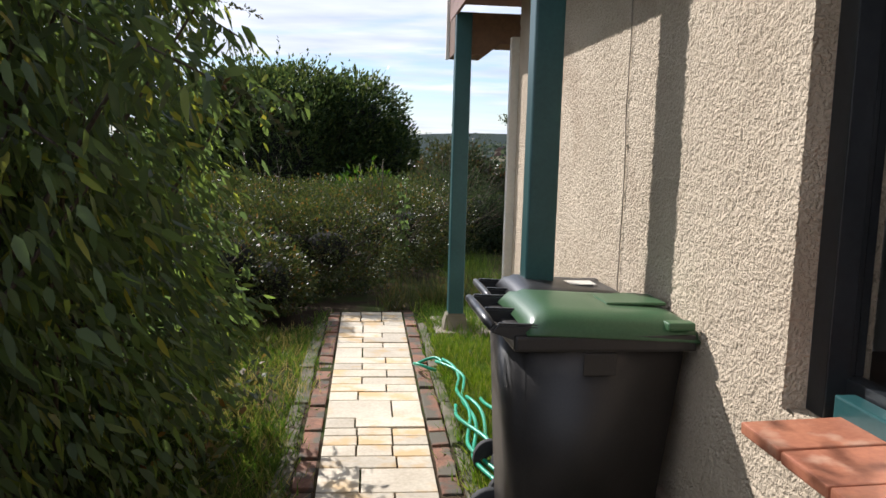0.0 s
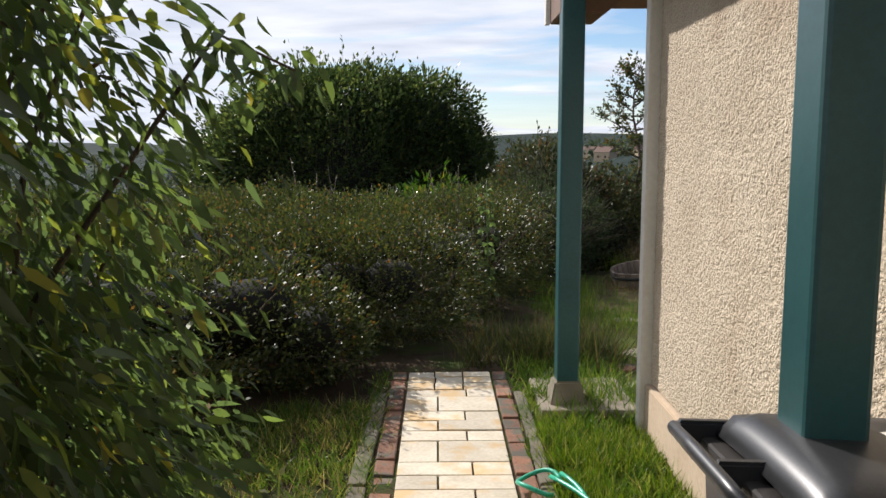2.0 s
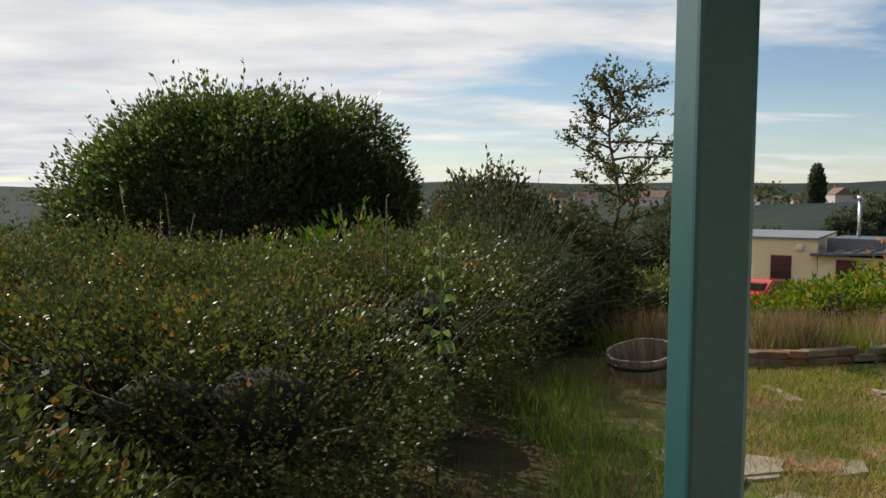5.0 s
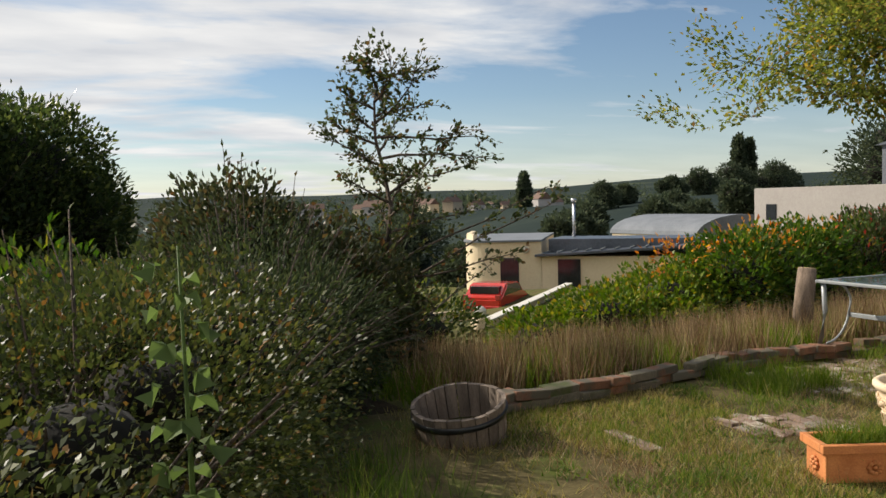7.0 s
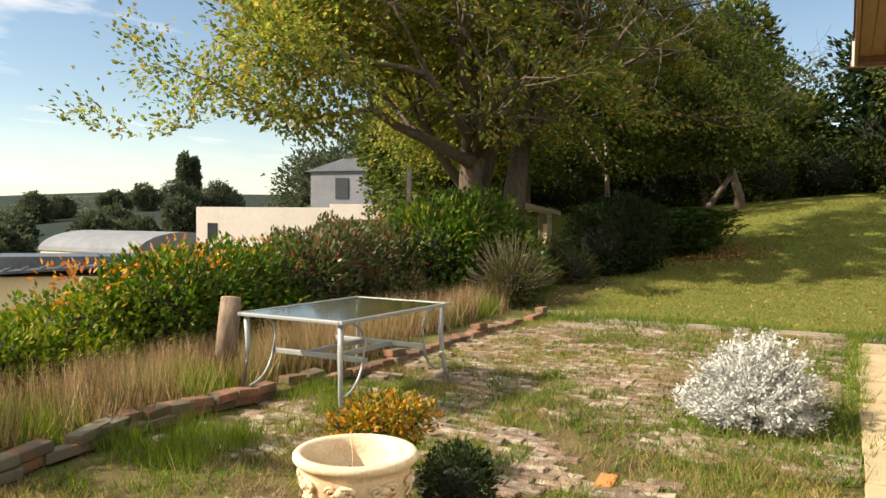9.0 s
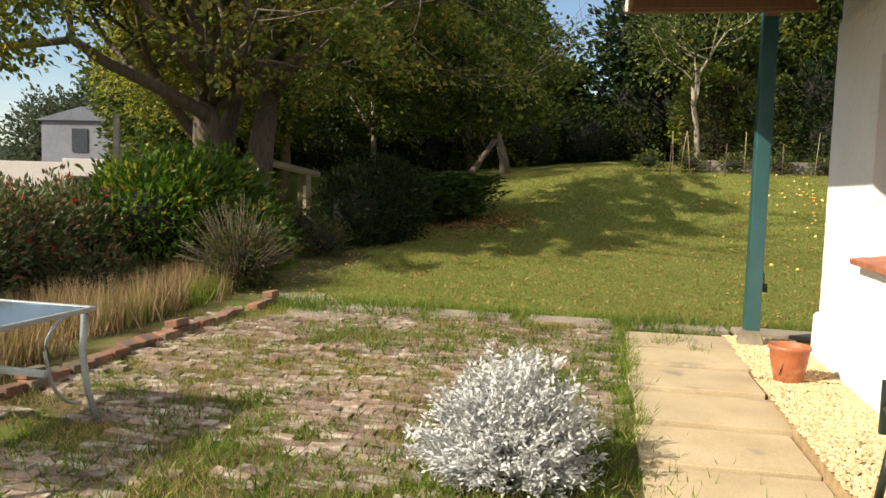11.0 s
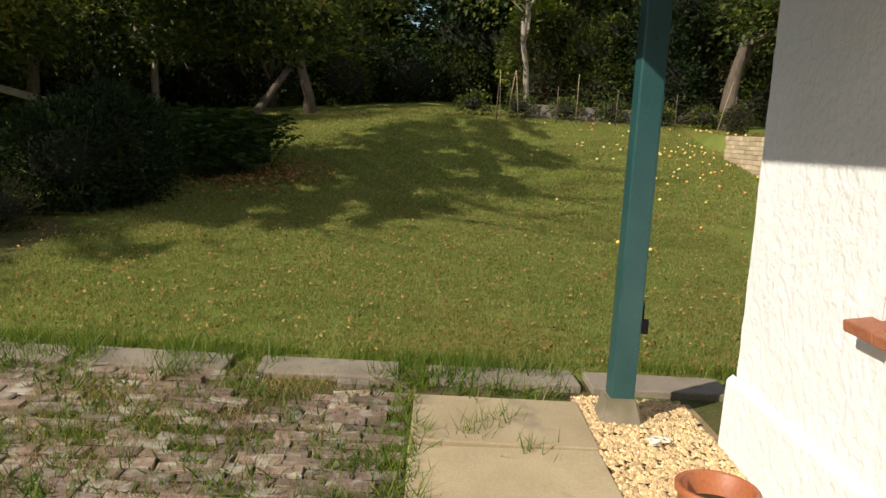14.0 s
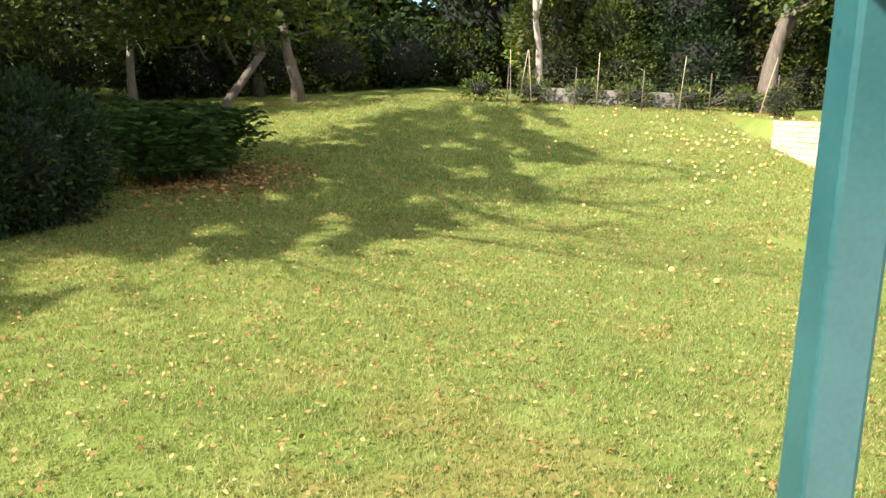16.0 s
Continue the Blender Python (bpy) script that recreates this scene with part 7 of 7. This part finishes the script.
# ---- neighbours and distance ----
def cream_house():
    """A flat-roofed house with a curved end, a metal lean-to and a barrel roof beyond."""
    gx, gy = 22.3, 41.95
    zb = -3.6
    t = thing("cream_bungalow", (gx, gy, zb), "cream rendered bungalow with flat grey roof and curved end", "house")
    top = 2.95
    # plan: corner towards us at the origin, curved wall running west, straight wall running east
    arc = [(-2.7 + 1.25 * math.cos(a), 1.7 + 1.7 * math.sin(a)) for a in np.linspace(-1.5, -3.1, 10)]
    outline = [(0, 0), (-1.2, -0.02), (-2.5, 0.0)] + arc + [(-3.95, 9.0), (1.0, 9.0)]
    prism("wall", outline, "z", 0, top, M_RENDER_CREAM, t)
    prism("roof", [(x * 1.03, y * 1.03 - 0.12) for x, y in outline], "z", top + 0.002, top + 0.10, M_ROOF_GREY, t)
    prism("parapet", [(-3.9, 6), (-3.94, 2.2), (-3.5, 0.7), (-3.3, 0.85), (-3.7, 2.3), (-3.65, 6)], "z", top + 0.10, top + 0.40, M_RENDER_CREAM, t)
    box("door", -2.1, -1.15, -0.06, 0.0, 0.1, 2.15, M_DARK_GLASS, t, 0.01, "dark glazed door")
    w = thing("bungalow_wing", (gx, gy, zb), "cream wing with a dark seamed metal roof", "house")
    prism("wall", [(0.02, 0), (7.5, -3.0), (9.5, 4), (1.0, 9)], "z", 0, 2.2, M_RENDER_CREAM, w)
    a = math.atan2(-3.0, 7.5)
    m = Matrix.Rotation(a, 4, "Z")
    bm = bmesh.new(); add_box(bm, 0.85, 2.0, -0.07, -0.01, 0.45, 2.05, 0.01, m); part("window", bm, M_DARK_GLASS, w, "dark window")
    bm = bmesh.new(); add_box(bm, -0.1, 10.5, -0.5, 4.4, 2.2, 2.32, 0.01, m @ Matrix.Rotation(-0.06, 4, "Y")); part("roof", bm, M_ROOF_METAL, w)
    for k in range(14):
        bm = bmesh.new(); add_box(bm, 0.3 + k * 0.72, 0.36 + k * 0.72, -0.48, 4.38, 2.322, 2.40, 0, m @ Matrix.Rotation(-0.06, 4, "Y")); part("roof_seam", bm, M_ALU, w)
    bm = bmesh.new(); add_box(bm, 0.1, 8.0, 1.2, 4.6, 2.35, 3.02, 0.02, m); part("upper_roof", bm, M_ROOF_METAL, w)
    fl = rods("flue", [[((-0.3 + 2.6, 3.2, 2.5), 0.09), ((2.3, 3.2, 4.9), 0.09)], [((2.3, 3.2, 4.9), 0.15), ((2.3, 3.2, 5.1), 0.15)]], M_CHROME, w, "stainless steel flue", 10)
    bm = bmesh.new()
    bmesh.ops.create_icosphere(bm, subdivisions=2, radius=0.24, matrix=Matrix.Translation((-0.8, -0.1, 2.55)) @ Matrix.Diagonal((0.8, 0.4, 0.8, 1)))
    part("satellite_dish", bm, M_PALE_BOARD, t, "white wall lamp dome", True)
    b = thing("barrel_roof_hall", (38.3, 46.1, -2.9), "grey barrel roofed building", "house")
    b.scale = (0.74, 0.8, 0.9)
    arcs = [(5.0 * math.cos(a), 2.2 + 1.35 * math.sin(a)) for a in np.linspace(0, math.pi, 16)]
    prism("roof", arcs, "y", -2.5, 8, M_ROOF_GREY, b)
    box("wall", -4.9, 4.9, -2.3, 7.8, 0, 2.198, M_RENDER_CREAM, b)
    wl = thing("garden_wall", (0, 0, 0), "pale rendered boundary wall beside the drive", "wall")
    for k, (xa, ya, xb, yb) in enumerate(((12.6, 28.4, 21.5, 36.0),)):
        a = math.atan2(yb - ya, xb - xa)
        L = math.hypot(xb - xa, yb - ya)
        bm = bmesh.new(); add_box(bm, 0, L, -0.12, 0.12, 0, 1.1, 0.01, Matrix.Translation((xa, ya, -3.4)) @ Matrix.Rotation(a, 4, "Z")); part("wall", bm, M_RENDER_CREAM, wl)
        bm = bmesh.new(); add_box(bm, -0.05, L, -0.17, 0.17, 1.1, 1.17, 0.01, Matrix.Translation((xa, ya, -3.4)) @ Matrix.Rotation(a, 4, "Z")); part("coping", bm, M_PALE_BOARD, wl)
    box("pier", 12.2, 12.65, 28.0, 28.45, -3.5, -2.1, M_RENDER_CREAM, wl, 0.02)
    bm = bmesh.new(); bmesh.ops.create_icosphere(bm, subdivisions=2, radius=0.2, matrix=Matrix.Translation((12.42, 28.22, -1.92))); part("ball_finial", bm, M_PALE_BOARD, wl, "white ball finial", True)
    pk = thing("low_wall", (0, 0, 0), "low pinkish wall across the drive", "wall")
    box("wall", 10.0, 14.6, 32.6, 32.85, -3.6, -2.5, M_STONE_WALL, pk, 0.02)


cream_house()
bpy.data.objects["cream_bungalow"].rotation_euler.z = radians(-31)
bpy.data.objects["bungalow_wing"].rotation_euler.z = radians(-24)
for name in ("garden_wall", "low_wall"):
    bpy.data.objects[name].matrix_basis = Matrix.Translation((0.07, 6.74, 0)) @ Matrix.Rotation(radians(2.1), 4, "Z") @ Matrix.Translation((-0.07, -6.74, 0))


def car():
    t = thing("red_car", (17.0, 37.2, -3.4), "red hatchback parked on the drive below", "car")
    t.rotation_euler.z = radians(42)
    side = [(-1.95, 0.35), (1.95, 0.35), (1.98, 0.75), (1.25, 0.95), (0.65, 1.38), (-1.0, 1.45), (-1.7, 1.0), (-1.98, 0.9)]
    prism("body", side, "y", -0.82, 0.82, M_CAR_RED, t, bevel=0.07)
    prism("side_window", [(-1.45, 0.98), (0.95, 0.98), (0.55, 1.32), (-0.95, 1.38)], "y", -0.826, 0.826, M_DARK_GLASS, t)
    box("rear_window", -1.62, -1.10, -0.62, 0.62, 1.06, 1.36, M_DARK_GLASS, t, 0.02)
    for x in (-1.25, 1.3):
        for y in (-0.8, 0.8):
            w = turned("wheel", [(0.05, -0.09), (0.30, -0.09), (0.32, -0.06), (0.32, 0.06), (0.30, 0.09), (0.05, 0.09)], M_RUBBER, t, sides=20)
            w.matrix_basis = pose(x, y, 0.32, 90, 0, 0)
            r = turned("rim", [(0.001, -0.10), (0.2, -0.098), (0.2, 0.098), (0.001, 0.10)], M_ALU, w, sides=16)
    for y in (-0.7, 0.7):
        box("tail_light", -2.0, -1.86, y - 0.1, y + 0.1, 0.85, 1.05, M_RED_PLASTIC, t, 0.02)
    box("bumper", -2.06, -1.9, -0.78, 0.78, 0.38, 0.62, M_CAR_RED, t, 0.05)


car()


def grey_house():
    t = thing("modern_house", (37.0, 41.9, -2.0), "long pale grey flat roofed modern house", "house")
    box("wall", 0, 6, -13.2, 0, -2, 3.82, M_RENDER_GREY, t, 0.02)
    box("wall", -0.4, 0.0, -13.2, -9.6, 3.2, 4.0, M_RENDER_GREY, t, 0.02, "projecting pale canopy")
    box("window", -0.05, 0.02, -1.6, -0.9, 2.0, 2.9, M_DARK_GLASS, t, 0, "dark window")
    box("window", -0.05, 0.02, -12.6, -9.9, 2.2, 3.1, M_DARK_GLASS, t, 0, "shaded strip window")
    box("upper_storey", 4.0, 9.5, -11.8, -5.2, 3.83, 6.0, M_SLATE_CLAD, t, 0.02, "slate grey clad upper storey")
    prism("upper_roof", [(-12.2, 6.0), (-4.9, 6.0), (-7.6, 6.7), (-10.2, 6.7)], "x", 3.8, 9.7, M_ROOF_METAL, t)
    box("upper_window", 3.94, 4.01, -7.9, -7.0, 4.4, 5.6, M_DARK_GLASS, t, 0, "dark window")
    # a bare pole, with no lamp on it
    p = thing("street_lamp", (14.2, 15.1, ground_at(14.2, 15.1)), "plain grey timber pole behind the hedge", "pole")
    rods("pole", [[((0, 0, -0.1), 0.05), ((0, 0, 2.5), 0.045)]], M_SLEEPER, p, sides=8)
    w = thing("white_house", (60.0, 2.2, 5.0), "white house glimpsed above the trees", "house")
    box("wall", -2, 4, -5, 2, -4, 5.2, M_PALE_BOARD, w, 0.02)
    for k in range(5):
        box("window", -2.05, -1.98, -4.4 + k * 1.25, -3.6 + k * 1.25, 2.6, 4.6, M_DARK_GLASS, w)
    prism("roof", [(-5.4, 5.2), (2.4, 5.2), (-1.5, 8.0)], "x", -2.3, 4.3, M_ROOF_TILE, w)


grey_house()


def far_trees():
    rng = random.Random(88)
    def poplar(x, y, h, w):
        L = [(0, 0, h * (0.12 + 0.2 * k), w * (0.62, 0.72, 0.66, 0.5, 0.26)[k], w * 0.6, h * 0.16) for k in range(5)]
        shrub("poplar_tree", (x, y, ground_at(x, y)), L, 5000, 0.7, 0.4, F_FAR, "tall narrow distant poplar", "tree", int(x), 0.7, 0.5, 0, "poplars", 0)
    poplar(98, 168, 7.5 - ground_at(98, 168), 2.4)
    poplar(105, 109.5, 10.9 - ground_at(105, 109.5), 1.7)
    poplar(106.8, 109.0, 10.2 - ground_at(106.8, 109.0), 1.5)
    spots = [(26 + k * 3.2, 58 + 4 * math.sin(k * 2), 3.0 + math.sin(k * 1.9) * 0.6) for k in range(9)] + [(92 + k * 7, 104 + 6 * math.sin(k * 3), 4.2 + 1.2 * math.sin(k)) for k in range(-3, 4)]
    spots += [(55, 46, 6.5), (50, 38, 7.5), (46, 30, 6.6), (54, 30, 6.4)] + [(6 + k * 5, 75 + rng.uniform(-8, 8), 6) for k in range(6)]
    for k, (x, y, h) in enumerate(spots):
        z = ground_at(x, y)
        w = h * 0.6
        L = [(0, 0, h * 0.4, w, w, h * 0.45), (rng.uniform(-1, 1) * w * 0.6, 0, h * 0.7, w * 0.55, w * 0.6, h * 0.3), (rng.uniform(-1, 1) * w, 0, h * 0.35, w * 0.7, w * 0.6, h * 0.36), (rng.uniform(-1, 1) * w, 0.4, h * 0.5, w * 0.5, w * 0.5, h * 0.3)]
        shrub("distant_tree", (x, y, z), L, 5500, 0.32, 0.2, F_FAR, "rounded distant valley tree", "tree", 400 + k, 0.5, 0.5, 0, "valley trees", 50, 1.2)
    # woods and hedges across the valley
    nr = np.random.default_rng(5)
    n = 1500
    ang = nr.uniform(-0.2, 2.3, n)
    r = 420 + 1600 * nr.uniform(0, 1, n) ** 1.3
    band = np.sin(r * 0.02 + ang * 3) + np.sin(ang * 17 + r * 0.004)
    ok = band > -0.3
    ang, r = ang[ok], r[ok]
    P, U = [], []
    for a, q in zip(ang, r):
        x, y = q * math.cos(a), q * math.sin(a)
        s = (3.0 + q * 0.004) * nr.uniform(0.6, 1.2)
        z = ground_at(x, y)
        m = 46
        u = nr.normal(0, 1, (m, 3)); u /= np.linalg.norm(u, axis=1)[:, None]
        P.append(np.array([x, y, z + s * 0.7]) + u * np.array([s * 1.4, s * 1.4, s * 0.8])); U.append(u)
    P, U = np.concatenate(P), np.concatenate(U)
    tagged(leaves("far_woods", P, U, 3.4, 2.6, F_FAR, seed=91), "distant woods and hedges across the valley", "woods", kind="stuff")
    for k in range(26):
        a, q = rng.uniform(0.95, 1.5), rng.uniform(240, 600)
        x, y = q * math.cos(a), q * math.sin(a)
        z = ground_at(x, y)
        t = thing("village_house", (x, y, z), "distant village house with a tiled roof", "house", "village houses")
        t.rotation_euler.z = rng.uniform(0, 3.1)
        L, W, H = rng.uniform(7, 11), rng.uniform(5, 7), rng.uniform(3, 5)
        box("wall", -L / 2, L / 2, -W / 2, W / 2, -1, H, rng.choice((M_RENDER_CREAM, M_RENDER_GREY, M_STONE_WALL)), t)
        prism("roof", [(-W / 2 - 0.3, H), (W / 2 + 0.3, H), (0, H + W * 0.42)], "x", -L / 2 - 0.3, L / 2 + 0.3, M_ROOF_TILE, t)
        box("chimney", L * 0.3, L * 0.3 + 0.7, -0.4, 0.4, H + 1, H + W * 0.42 + 0.9, M_BRICK, t)
        for s in (-1, 1):
            box("window", -L * 0.3, -L * 0.3 + 1.1, s * W / 2 - 0.03, s * W / 2 + 0.03, 1.0, 2.1, M_DARK_GLASS, t)
            box("window", L * 0.15, L * 0.15 + 1.1, s * W / 2 - 0.03, s * W / 2 + 0.03, 1.0, 2.1, M_DARK_GLASS, t)


far_trees()
